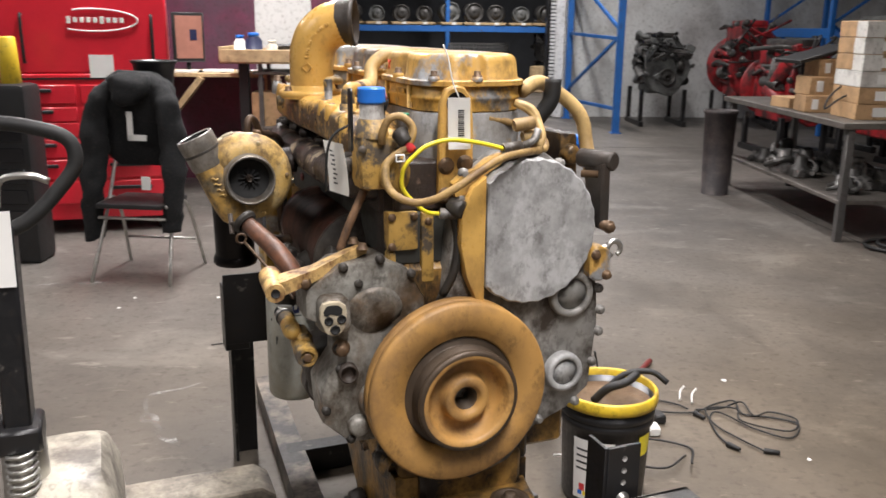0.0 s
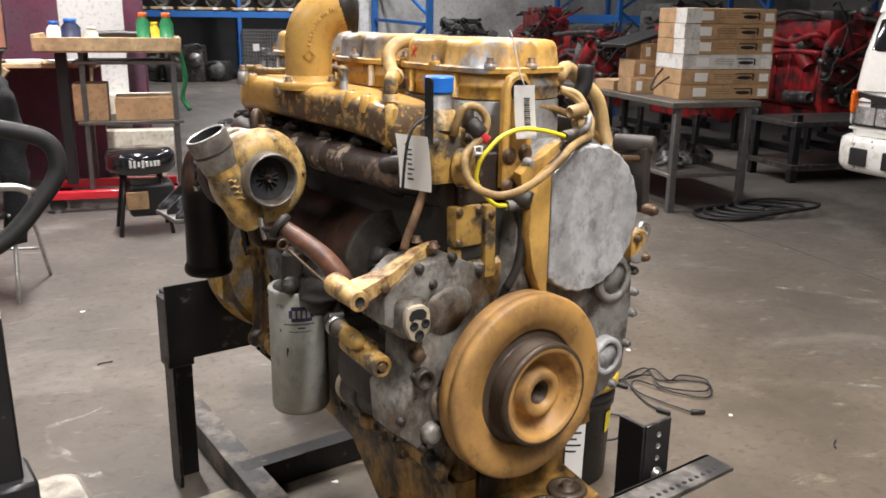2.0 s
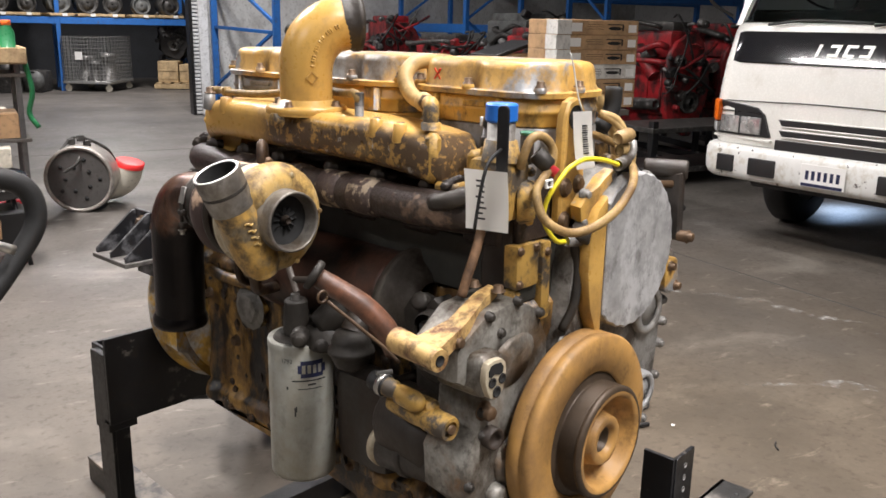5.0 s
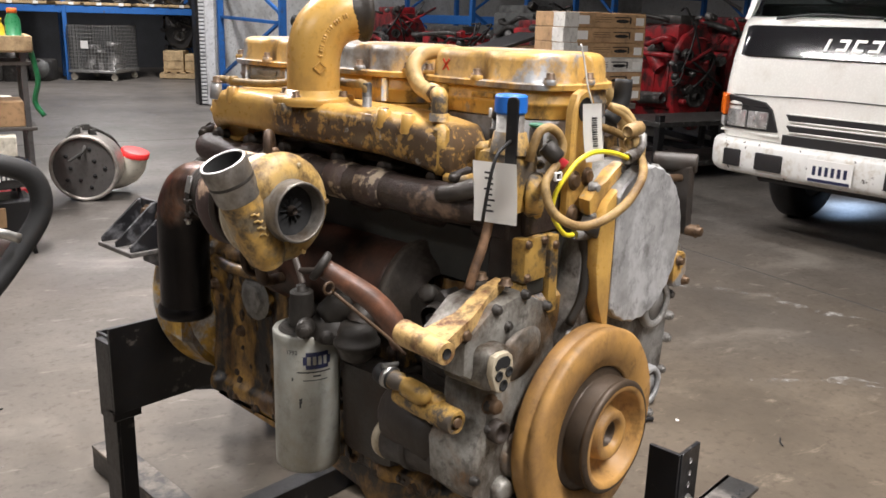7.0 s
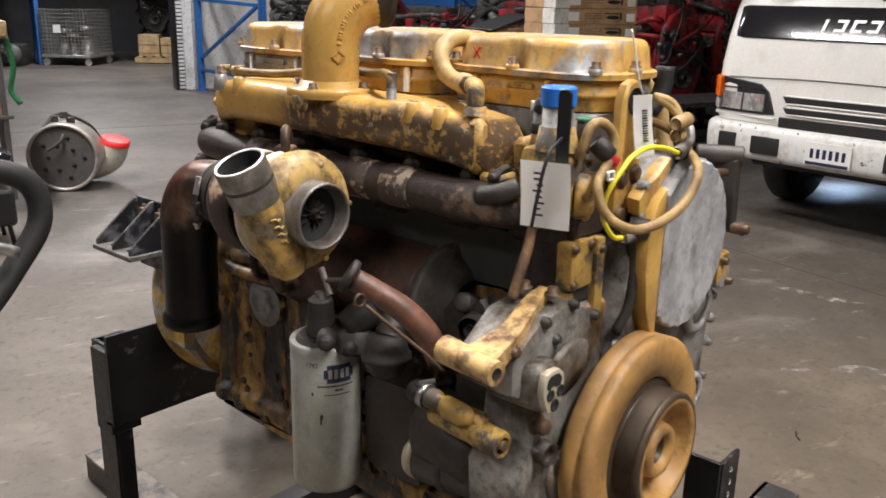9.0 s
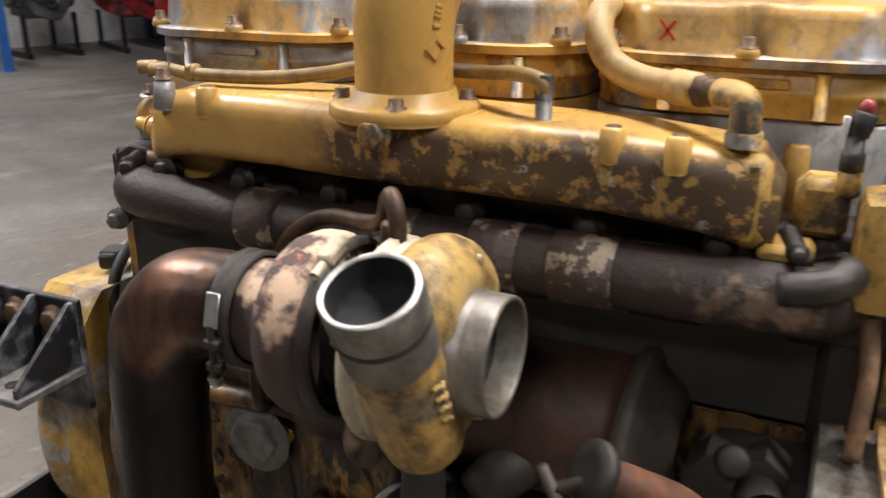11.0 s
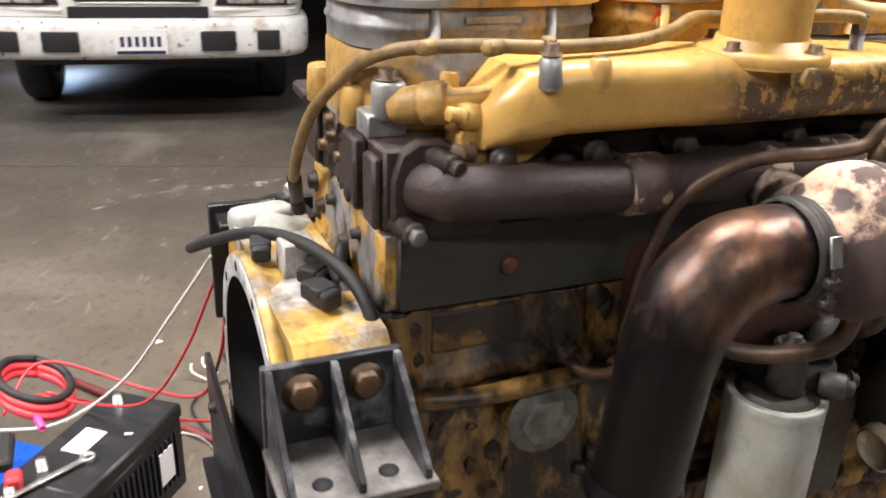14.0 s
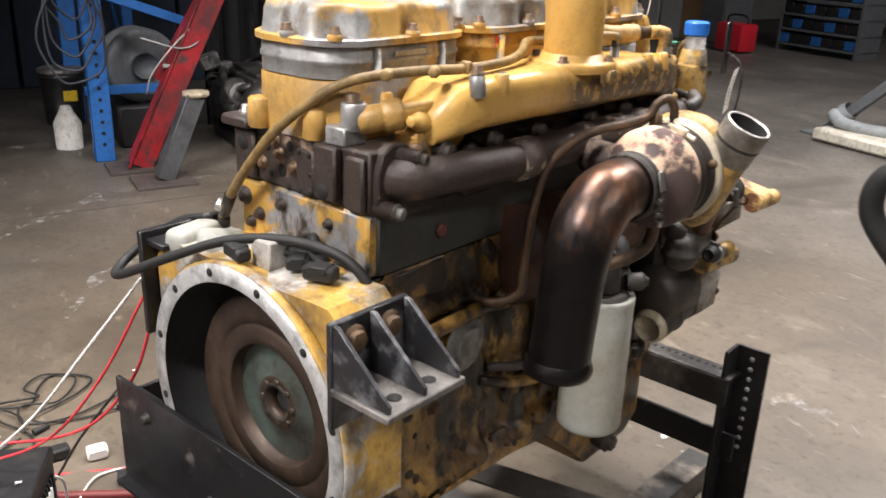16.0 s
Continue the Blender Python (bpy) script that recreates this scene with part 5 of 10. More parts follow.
for dx, dz, w, h in ((0, 0.006, 0.018, 0.003), (0, -0.006, 0.018, 0.003), (0.008, 0, 0.003, 0.014), (-0.008, 0, 0.003, 0.014)):
    box(b, (-0.118 + dx, 0.066, 1.238 + dz), (w, 0.005, h), 0.001)
part("white_clip", b, m_paper, engine, "small white clip")

# right-side pipe, bracket and hook
b = B()
tube(b, [(0.20, 0.20, 1.35), (0.26, 0.24, 1.365), (0.32, 0.26, 1.34), (0.375, 0.25, 1.29), (0.39, 0.24, 1.22), (0.385, 0.2, 1.15)], 0.016, 12, 6)
part("fuel_pipe", b, m_hose, engine, "bent tan pipe")
b = B()
tube(b, [(0.24, 0.2, 1.29), (0.265, 0.19, 1.33), (0.27, 0.19, 1.375)], 0.018, 12, 5)
part("hose_end", b, m_rubber, engine)
b = B()
cyl(b, (0.31, 0.13, 1.213), (0.345, 0.05, 1.213), 0.02, seg=18, bev=0.003)
prism(b, [(0.05, 1.21), (0.13, 1.21), (0.12, 1.15), (0.07, 1.07), (0.045, 1.07)], "yz", 0.318, 0.338, 0.004)
bk = part("idler_bracket", b, m_cast_dark, engine, "dark rusty idler bracket")
b = B()
cyl(b, (0.328, 0.05, 1.08), (0.328, 0.03, 1.08), 0.012, seg=10)
hexbolt(b, (0.328, 0.03, 1.08), (0, -1, 0), 0.01, 0.01)
part("bracket_bolt", b, m_rustbolt, bk)
b = B()
tube(b, [(0.392 + 0.017 * math.cos(radians(a)), 0.105, 1.01 + 0.017 * math.sin(radians(a))) for a in range(250, -61, -31)], 0.0062, 10, 3)
tube(b, [(0.376, 0.105, 1.015), (0.36, 0.11, 1.012), (0.335, 0.12, 1.01)], 0.007, 8, 3)
part("open_clip", b, m_steel, engine, "open steel pipe clip")
b = B()
box(b, (0.45, 0.4, 1.212), (0.03, 0.03, 0.026), 0.004)
plug_b = part("blue_plug", b, m_blue_plastic, engine, "blue plug")
b = B()
tube(b, [(0.46, 0.4, 1.205), (0.43, 0.41, 1.19), (0.36, 0.42, 1.19), (0.3, 0.42, 1.18)], 0.006, 8, 4)
part("plug_lead", b, m_rubber, plug_b)
b = B()
cyl(b, (0.29, 0.09, 1.185), (0.32, 0.07, 1.185), 0.008, seg=10)
part("case_stud", b, m_rustbolt, engine)

# front-left pump and accessory housing
b = B()
prism(b, [(-0.30, 0.985), (-0.235, 1.03), (-0.15, 1.04), (-0.09, 1.01), (-0.055, 0.95), (-0.05, 0.80), (-0.085, 0.68), (-0.15, 0.645), (-0.215, 0.65), (-0.27, 0.70), (-0.275, 0.78), (-0.24, 0.83), (-0.24, 0.89), (-0.30, 0.93)], "xz", 0.095, 0.20, 0.014, 2)
wobble(b, 0.004, 12)
pump = part("pump_housing", b, m_pump, engine, "grimy grey cast pump housing")
b = B()
cyl(b, (-0.165, 0.1, 0.93), (-0.165, 0.082, 0.925), 0.06, 0.048, 22, 0.008)
part("pump_boss", b, m_pump, pump)
b = B()
cyl(b, (-0.15, 0.1, 0.74), (-0.15, 0.08, 0.74), 0.05, 0.045, 20, 0.006)
part("pump_boss", b, m_pump, pump)
b = B()
box(b, (-0.25, 0.115, 0.938), (0.062, 0.11, 0.074), 0.02, seg=3)
part("port_block", wobble(b, 0.004, 14), m_pump, pump)
b = B()
cyl(b, (-0.2, 0.1, 0.69), (-0.2, 0.075, 0.69), 0.024, 0.02, 14, 0.004)
part("pump_boss", b, m_pump, pump)
b = B()
prism(b, [(x, 0.902 + 0.76 * (z - 0.902)) for x, z in ((-0.281, 0.978), (-0.276, 0.989), (-0.262, 0.993), (-0.243, 0.991), (-0.232, 0.98), (-0.229, 0.962), (-0.231, 0.94), (-0.236, 0.918), (-0.246, 0.904), (-0.258, 0.902), (-0.27, 0.91), (-0.277, 0.93), (-0.283, 0.95))], "xz", 0.053, 0.066, 0.003, 2)
port = part("port_flange", b, m_cream_alu, pump, "bright machined port flange with three holes")
b = B()
prism(b, [(x, 0.902 + 0.76 * (z - 0.902)) for x, z in ((-0.276, 0.97), (-0.27, 0.983), (-0.258, 0.985), (-0.246, 0.983), (-0.239, 0.973), (-0.24, 0.96), (-0.25, 0.957), (-0.262, 0.962), (-0.27, 0.957), (-0.275, 0.96))], "xz", 0.0515, 0.055)
part("port_mouth", b, m_shade_black, port)
for x, z, r in ((-0.266, 0.934, 0.006), (-0.241, 0.935, 0.006), (-0.254, 0.915, 0.007)):
    b = B()
    lathe(b, [(r + 0.003, 0.0), (r + 0.003, 0.0015), (r, 0.0015), (r, 0.0005), (0, 0.0005)], (x, 0.0525, z), (0, -1, 0), 16)
    part("port_hole", b, m_shade_black, port)
for x, z in ((-0.15, 1.035), (-0.085, 1.0), (-0.225, 1.025), (-0.24, 0.86), (-0.235, 0.815), (-0.265, 0.73), (-0.215, 0.66), (-0.15, 0.65), (-0.195, 0.99)):
    b = B()
    cyl(b, (x, 0.1, z), (x, 0.0935, z), 0.0095, 0.009, 14)
    hexbolt(b, (x, 0.0935, z), (0, -1, 0), 0.0065, 0.005)
    part("pump_bolt", b, m_cast_grime, pump)
b = B()
lathe(b, [(0.02, 0.0), (0.02, 0.022), (0.016, 0.024), (0.015, 0.012), (0, 0.012)], (-0.22, 0.097, 0.81), (-0.1, -1, 0), 18)
part("hose_port", b, m_cast_dark, pump)
b = B()
hexbolt(b, (-0.232, 0.097, 0.86), (-0.1, -1, 0), 0.013, 0.02)
part("port_plug", b, m_rustbolt, pump)
b = B()
box(b, (-0.145, 0.24, 0.87), (0.1, 0.12, 0.25), 0.03, seg=2)
cyl(b, (-0.185, 0.24, 0.90), (-0.21, 0.24, 0.90), 0.05, 0.044, 20, 0.008)
cyl(b, (-0.2, 0.2, 0.76), (-0.2, 0.34, 0.76), 0.075, 0.07, 22, 0.01)
wobble(b, 0.006, 12)
part("pump_body", b, m_cast_dark, pump, "oily dark pump body")
# drum below the valve
b = B()
cyl(b, (-0.225, 0.335, 0.705), (-0.225, 0.16, 0.725), 0.041, 0.041, 24, 0.004)
cyl(b, (-0.225, 0.28, 0.711), (-0.225, 0.262, 0.713), 0.045, 0.045, 24, 0.003)
drum_ = part("accessory_drum", b, m_cast_dark, engine, "oily dark accessory drum")
b = B()
cyl(b, (-0.225, 0.36, 0.702), (-0.225, 0.334, 0.705), 0.038, 0.041, 24, 0.006)
part("drum_end", b, m_cream_alu, drum_, "cream stained end cap")
# arm bracket
b = B()
tube(b, [(-0.352, 0.185, 0.995), (-0.36, 0.082, 0.99)], [0.022, 0.0185], 18, 1)
loft(b, [[V(-0.36 + dx, 0.1 + dy, 0.99 + dz) for dx, dy, dz in ((0, -0.012, -0.014), (0, 0.05, -0.014), (0, 0.05, 0.015), (0, -0.012, 0.015))],
         [V(-0.28 + dx, 0.12 + dy, 1.012 + dz) for dx, dy, dz in ((0, -0.02, -0.011), (0, 0.016, -0.011), (0, 0.016, 0.013), (0, -0.02, 0.013))],
         [V(-0.205 + dx, 0.14 + dy, 1.04 + dz) for dx, dy, dz in ((0, -0.02, -0.01), (0, 0.008, -0.01), (0, 0.008, 0.01), (0, -0.02, 0.01))],
         [V(-0.168 + dx, 0.14 + dy, 1.05 + dz) for dx, dy, dz in ((0, -0.013, -0.008), (0, 0.008, -0.008), (0, 0.008, 0.008), (0, -0.013, 0.008))]])
box(b, (-0.25, 0.135, 1.0), (0.09, 0.012, 0.03), 0.004, Euler((0, radians(-20), 0)).to_matrix())
arm = part("support_arm", b, surface("cream_yellow_worn", (0.55, 0.36, 0.14), 0.42, var=0.2, dirt=(0.12, 0.045, 0.018), dirty=0.46, dscale=15, spread=0.06, speck=0.8, bump=0.3), engine, "worn yellow cast support arm")
b = B()
cyl(b, (-0.36, 0.0805, 0.99), (-0.3599, 0.083, 0.99), 0.009, seg=14)
part("arm_bore", b, m_shade_black, arm)
for p in ((-0.18, 0.115, 1.055), (-0.185, 0.165, 1.055), (-0.30, 0.1, 1.0)):
    b = B()
    hexbolt(b, p, (0, 0, 1) if p[2] > 1.02 else (0, -1, 0), 0.009, 0.009)
    part("arm_bolt", b, m_rustbolt, arm)
# brown tube, dipstick and fluid valve
b = B()
tube(b, [(-0.365, 0.362, 1.064), (-0.345, 0.338, 1.046), (-0.315, 0.302, 1.015), (-0.29, 0.275, 0.975), (-0.275, 0.262, 0.93)], [0.0175, 0.0185, 0.0205, 0.021, 0.02], 18, 5)
rod = part("drain_tube", b, m_rod, engine, "rust-brown steel tube")
b = B()
lathe(b, [(0.0, -0.004), (0.021, -0.002), (0.027, 0.0), (0.0285, 0.004), (0.0285, 0.009), (0.026, 0.012), (0.012, 0.0125), (0.0, 0.010)], (-0.367, 0.364, 1.066), (-0.6, 0.7, 0.6), 18)
part("tube_flange", b, m_cast_grime, rod)
b = B()
tube(b, [(-0.384 + 0.010 * math.cos(a * 0.785), 0.33, 1.041 + 0.010 * math.sin(a * 0.785)) for a in range(9)], 0.0028, 6, 3)
tube(b, [(-0.377, 0.325, 1.033), (-0.345, 0.29, 0.993), (-0.315, 0.256, 0.955), (-0.295, 0.235, 0.925)], 0.0032, 8, 4)
part("dipstick", b, m_oil_line, engine, "grimy dipstick with a ring pull")
b = B()
d0, d1 = V(-0.288, 0.255, 0.845), V(-0.296, 0.112, 0.842)
ax = (d1 - d0).normalized()
lathe(b, [(0, 0), (0.019, 0), (0.02, 0.02), (0.0205, 0.07), (0.019, 0.082), (0.0215, 0.09), (0.0225, 0.1), (0.0225, 0.136), (0.02, 0.143), (0.0135, 0.143), (0.0125, 0.136), (0, 0.136)], d0, ax, 26)
box(b, (-0.29, 0.185, 0.862), (0.03, 0.07, 0.03), 0.008)
valve = part("fluid_valve", wobble(b, 0.0015, 30), m_yellow_grime, engine, "dirty yellow fluid valve body")
b = B()
hexbolt(b, d1 + ax * 0.0, ax, 0.009, 0.004, False)
part("end_plug", b, m_rustbolt, valve)
e0, e1 = V(-0.312, 0.282, 0.886), V(-0.312, 0.158, 0.873)
ex = (e1 - e0).normalized()
b = B()
lathe(b, [(0, 0.02), (0.0165, 0.02), (0.017, 0.05), (0.0135, 0.056), (0.0135, 0.064), (0.018, 0.068), (0.0185, 0.1), (0.015, 0.112), (0.009, 0.12), (0, 0.122)], e0, ex, 22)
part("upper_pipe", wobble(b, 0.0015, 30, 2.0), m_yellow_grime, valve, "dirty yellow upper pipe of the valve")
b = B()
lathe(b, [(0, -0.006), (0.012, -0.004), (0.018, 0.002), (0.0195, 0.01), (0.0195, 0.034), (0.017, 0.036)], e0, ex, 22)
part("hose_cap", b, m_rubber, valve, "black rubber cap")
b = B()
lathe(b, [(0.0196, 0.022), (0.0208, 0.022), (0.0208, 0.032), (0.0196, 0.032)], e0, ex, 24)
cyl(b, e0 + ex * 0.027 + V(-0.012, 0.006, 0.022), e0 + ex * 0.027 + V(0.014, -0.006, 0.022), 0.0045, seg=8)
part("hose_clamp", b, m_steel, valve, "bright hose clamp")

# spin-on oil filter and its head
FX, FY = -0.227, 0.591
b = B()
lathe(b, [(0, 0.540), (0.054, 0.538), (0.063, 0.5405), (0.067, 0.546), (0.068, 0.555), (0.068, 0.815), (0.0674, 0.82), (0.0685, 0.825), (0.0688, 0.838), (0.067, 0.842), (0.064, 0.8405), (0, 0.842)], (FX, FY, 0), (0, 0, 1), 44)
oil_filter = part("oil_filter", b, m_filter, engine, "white spin-on oil filter can")
oil_filter.location.z = 0.022
m_navy = surface("navy_print", (0.015, 0.02, 0.06), 0.4, var=0.05, bump=0)


def on_can(b, a0, a1, z0, z1, r=0.0684):
    n = 6
    for k in range(n):
        p, q = radians(a0 + (a1 - a0) * k / n), radians(a0 + (a1 - a0) * (k + 1) / n)
        vs = [b.verts.new((FX + r * math.cos(w), FY + r * math.sin(w), z)) for w, z in ((p, z0), (q, z0), (q, z1), (p, z1))]
        b.faces.new(vs)


b = B()
on_can(b, 230, 270, 0.774, 0.81)
on_can(b, 225, 230, 0.783, 0.801)
on_can(b, 270, 275, 0.783, 0.801)
part("maker_badge", b, m_navy, oil_filter, "dark blue maker badge")
for k in range(4):
    b = B()
    on_can(b, 232 + 9.5 * k, 238 + 9.5 * k, 0.783, 0.801, 0.0687)
    part("badge_stroke", b, m_filter, oil_filter)
for z, a0, a1, h in ((0.766, 215, 275, 0.003), (0.757, 242, 256, 0.004), (0.749, 225, 268, 0.002), (0.748, 205, 208, 0.007), (0.69, 218, 221, 0.02), (0.7, 221, 223, 0.012)):
    b = B()
    on_can(b, a0, a1, z, z + h)
    part("print_line", b, m_ink, oil_filter)
# stock number printed on the can
text = bpy.data.curves.new("stock_number", "FONT")
text.body, text.size, text.align_x = "1792", 0.0125, "CENTER"
b = B()
b.from_mesh(bpy.data.meshes.new_from_object(bpy.data.objects.new("stock_number", text)))
a = radians(206)
for v in b.verts:
    w = a + v.co.x / 0.0685
    v.co = (FX + 0.0685 * math.cos(w), FY + 0.0685 * math.sin(w), 0.805 + v.co.y)
part("stock_number", b, m_ink, oil_filter)
b = B()
cyl(b, (FX, FY, 0.842), (FX, FY, 0.87), 0.06, 0.056, 26, 0.006)
cyl(b, (FX + 0.02, FY - 0.06, 0.85), (FX + 0.02, FY - 0.06, 0.90), 0.05, 0.045, 22, 0.01)
cyl(b, (FX - 0.01, FY + 0.0, 0.87), (FX - 0.012, FY + 0.0, 0.945), 0.026, 0.024, 18, 0.004)
box(b, (FX + 0.08, FY - 0.02, 0.875), (0.14, 0.09, 0.06), 0.015, seg=2)
tube(b, [(FX + 0.01, FY - 0.06, 0.90), (FX + 0.03, FY - 0.09, 0.93), (FX + 0.07, FY - 0.12, 0.935)], 0.032, 14, 4)
cyl(b, (FX - 0.03, FY - 0.04, 0.885), (FX - 0.055, FY - 0.065, 0.885), 0.018, seg=12, bev=0.003)
wobble(b, 0.003, 14)
fh = part("filter_head", b, m_cast_grime, engine, "grimy cast filter head")
for p, ax_ in (((FX - 0.012, FY, 0.945), (0, 0, 1)), ((FX - 0.055, FY - 0.065, 0.885), (-1, -1, 0)), ((FX + 0.05, FY - 0.075, 0.88), (0, -1, 0)), ((FX - 0.03, FY - 0.1, 0.875), (-0.5, -1, 0))):
    b = B()
    hexbolt(b, p, ax_, 0.0105, 0.009)
    part("head_bolt", b, m_cast_grime, fh)
b = B()
lathe(b, [(0.04, 0.0), (0.09, 0.004), (0.092, 0.02), (0.092, 0.36), (0.098, 0.364), (0.098, 0.40), (0, 0.40)], (-0.118, 0.385, 0.965), (0, 1, 0), 28)
wobble(b, 0.002, 10)
cooler = part("oil_cooler", b, surface("brown_oily_shell", (0.1, 0.042, 0.026), 0.42, var=0.4, scale=12, dirt=(0.018, 0.011, 0.008), dirty=0.46, dscale=6, bump=0.25), engine, "brown oily oil cooler shell")
b = B()
lathe(b, [(0.045, 0.0), (0.06, 0.005), (0.085, 0.03), (0.105, 0.036), (0.107, 0.04), (0.107, 0.054), (0.09, 0.058), (0, 0.058)], (-0.118, 0.325, 0.965), (0.12, 1, 0), 28)
wobble(b, 0.003, 12)
part("cooler_bonnet", b, surface("rusty_dark_casting", (0.125, 0.11, 0.092), 0.5, 0.2, var=0.4, scale=12, dirt=(0.03, 0.02, 0.014), dirty=0.5, dscale=10, bump=0.35), cooler, "grimy grey cast end bonnet")
b = B()
box(b, (-0.15, 0.45, 0.70), (0.09, 0.16, 0.2), 0.03, seg=2)
wobble(b, 0.006, 10)
part("oil_pump_casting", b, m_cast_dark, engine, "oily dark side casting")
# settling bowl beside the filter
b = B()
lathe(b, [(0, 0.0), (0.014, 0.001), (0.028, 0.01), (0.036, 0.024), (0.038, 0.034), (0.043, 0.036), (0.043, 0.044), (0.038, 0.046), (0.036, 0.06), (0.03, 0.075), (0.0, 0.08)], (-0.285, 0.37, 0.868), (0, 0, 1), 28)
part("settling_bowl", b, m_cast_grime, engine, "grimy grey settling bowl")
b = B()
cyl(b, (-0.275, 0.372, 0.94), (-0.255, 0.38, 0.972), 0.026, 0.02, 16, 0.006)
part("bowl_mount", wobble(b, 0.004, 20), m_cast_dark, engine)
b = B()
cyl(b, (-0.375, 0.375, 1.06), (-0.395, 0.395, 1.06), 0.006, seg=8)
cyl(b, (-0.395, 0.385, 1.04), (-0.395, 0.405, 1.08), 0.0055, seg=8)
part("tee_handle", b, m_cast_dark, engine, "dark T-shaped handle")
# hinge bracket, rusty pipe and small studs in front of the cooler
b = B()
prism(b, [(0.225, 0.93), (0.31, 0.93), (0.315, 0.985), (0.295, 1.01), (0.26, 1.005), (0.24, 1.02), (0.215, 1.0)], "yz", -0.205, -0.16, 0.006, 2)
wobble(b, 0.003, 12)
hinge = part("cast_bracket", b, m_cast_grime, engine, "grimy grey cast bracket with a bored lug")
b = B()
lathe(b, [(0.022, 0.0), (0.024, 0.006), (0.024, 0.03), (0, 0.03)], (-0.232, 0.235, 0.975), (1, 0.3, 0), 18)
lug = part("bored_lug", b, m_cast_grime, hinge)
b = B()
cyl(b, (-0.2335, 0.2345, 0.975), (-0.231, 0.2355, 0.975), 0.01, seg=14)
part("lug_bore", b, m_shade_black, lug)
b = B()
cyl(b, (-0.193, 0.273, 1.0), (-0.215, 0.268, 1.012), 0.017, seg=14, bev=0.004)
part("cap_nut", b, m_cast_grime, hinge)
b = B()
tube(b, [(-0.16, 0.17, 1.16), (-0.183, 0.165, 1.115), (-0.2, 0.167, 1.075), (-0.212, 0.169, 1.04)], 0.0085, 12, 5)
part("rusty_pipe", b, surface("flaking_rust", (0.2, 0.11, 0.055), 0.7, var=0.4, scale=30, dirt=(0.05, 0.03, 0.02), dirty=0.4, dscale=20, bump=0.5), engine, "short pipe with flaking rust")
b = B()
tube(b, [(-0.13, 0.35, 0.82), (-0.16, 0.5, 0.74), (-0.15, 0.7, 0.72), (-0.12, 0.82, 0.74)], 0.01, 10, 5)
part("oil_pipe", b, m_cast_dark, engine)

# flywheel housing, flywheel, mount brackets
WX, WZ = 0.06, 0.762
b = B()
lathe(b, [(0.228, 1.268), (0.259, 1.268), (0.262, 1.264), (0.262, 1.25), (0.255, 1.243), (0.25, 1.2), (0.24, 1.15), (0.10, 1.135)], (WX, 0, WZ), (0, 1, 0), 64)
part("bell_shell", b, surface("yellow_white_worn_paint", (0.58, 0.35, 0.07), 0.45, under=(0.52, 0.51, 0.48), wear=0.48, wscale=6, edge=0.03, dirt=(0.12, 0.075, 0.04), dirty=0.41, dscale=10), engine)
# square shoulders round the bell, open in the middle
b = B()
rings = [[], [], [], []]
for k in range(72):
    a = 6.283185 * k / 72
    ca, sa = math.cos(a), math.sin(a)
    if sa > -0.35:
        ro = min(0.257 / max(abs(ca), 1e-3), 0.256 / max(abs(sa), 1e-3), 0.335)
    else:
        ro = 0.252
    for q, (r, y) in zip(rings, ((0.230, 1.15), (0.230, 1.245), (ro - 0.008, 1.253), (ro, 1.14))):
        q.append(b.verts.new((WX + r * ca, y, WZ + r * sa)))
for q, w in zip(rings, rings[1:] + rings[:1]):
    for k in range(72):
        b.faces.new((q[k], q[(k + 1) % 72], w[(k + 1) % 72], w[k]))
bmesh.ops.recalc_face_normals(b, faces=b.faces)
wobble(b, 0.0015, 10)
housing = part("flywheel_housing", b, bpy.data.materials["yellow_white_worn_paint"], engine, "flywheel housing with yellow paint worn to white")
b = B()
lathe(b, [(0.2265, 1.2685), (0.2585, 1.2685), (0.2585, 1.2695), (0.2265, 1.2695)], (WX, 0, WZ), (0, 1, 0), 64)
part("machined_face", b, surface("machined_face", (0.5, 0.5, 0.49), 0.42, 0.4, var=0.25, scale=20, dirt=(0.15, 0.14, 0.12), dirty=0.3, dscale=14), housing, "bare machined rim face")
for k in range(12):
    a = 6.283185 * (k + 0.5) / 12
    b = B()
    cyl(b, (WX + 0.243 * math.cos(a), 1.2694, WZ + 0.243 * math.sin(a)), (WX + 0.243 * math.cos(a), 1.2706, WZ + 0.243 * math.sin(a)), 0.0075, seg=12)
    part("rim_hole", b, m_shade_black, housing)
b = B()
# bore wall and floor coloured near-black for the shade behind the flywheel
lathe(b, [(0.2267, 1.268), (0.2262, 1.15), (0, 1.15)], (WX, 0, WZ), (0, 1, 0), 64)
part("housing_bore", b, m_shade_black, housing, "bell bore with its shade painted near-black")
b = B()
FYW = -0.032
WZ = 0.75
lathe(b, [(0, 1.213 + FYW), (0.022, 1.213 + FYW), (0.026, 1.222 + FYW), (0.03, 1.229 + FYW), (0.05, 1.229 + FYW), (0.06, 1.222 + FYW), (0.085, 1.218 + FYW), (0.1135, 1.220 + FYW), (0.114, 1.2435 + FYW), (0.1155, 1.245 + FYW), (0.148, 1.245 + FYW), (0.149, 1.2435 + FYW), (0.152, 1.2435 + FYW), (0.153, 1.245 + FYW), (0.196, 1.245 + FYW), (0.202, 1.239 + FYW), (0.21, 1.225 + FYW), (0.21, 1.212 + FYW), (0, 1.212 + FYW)], (WX - 0.01, 0, WZ), (0, 1, 0), 56)
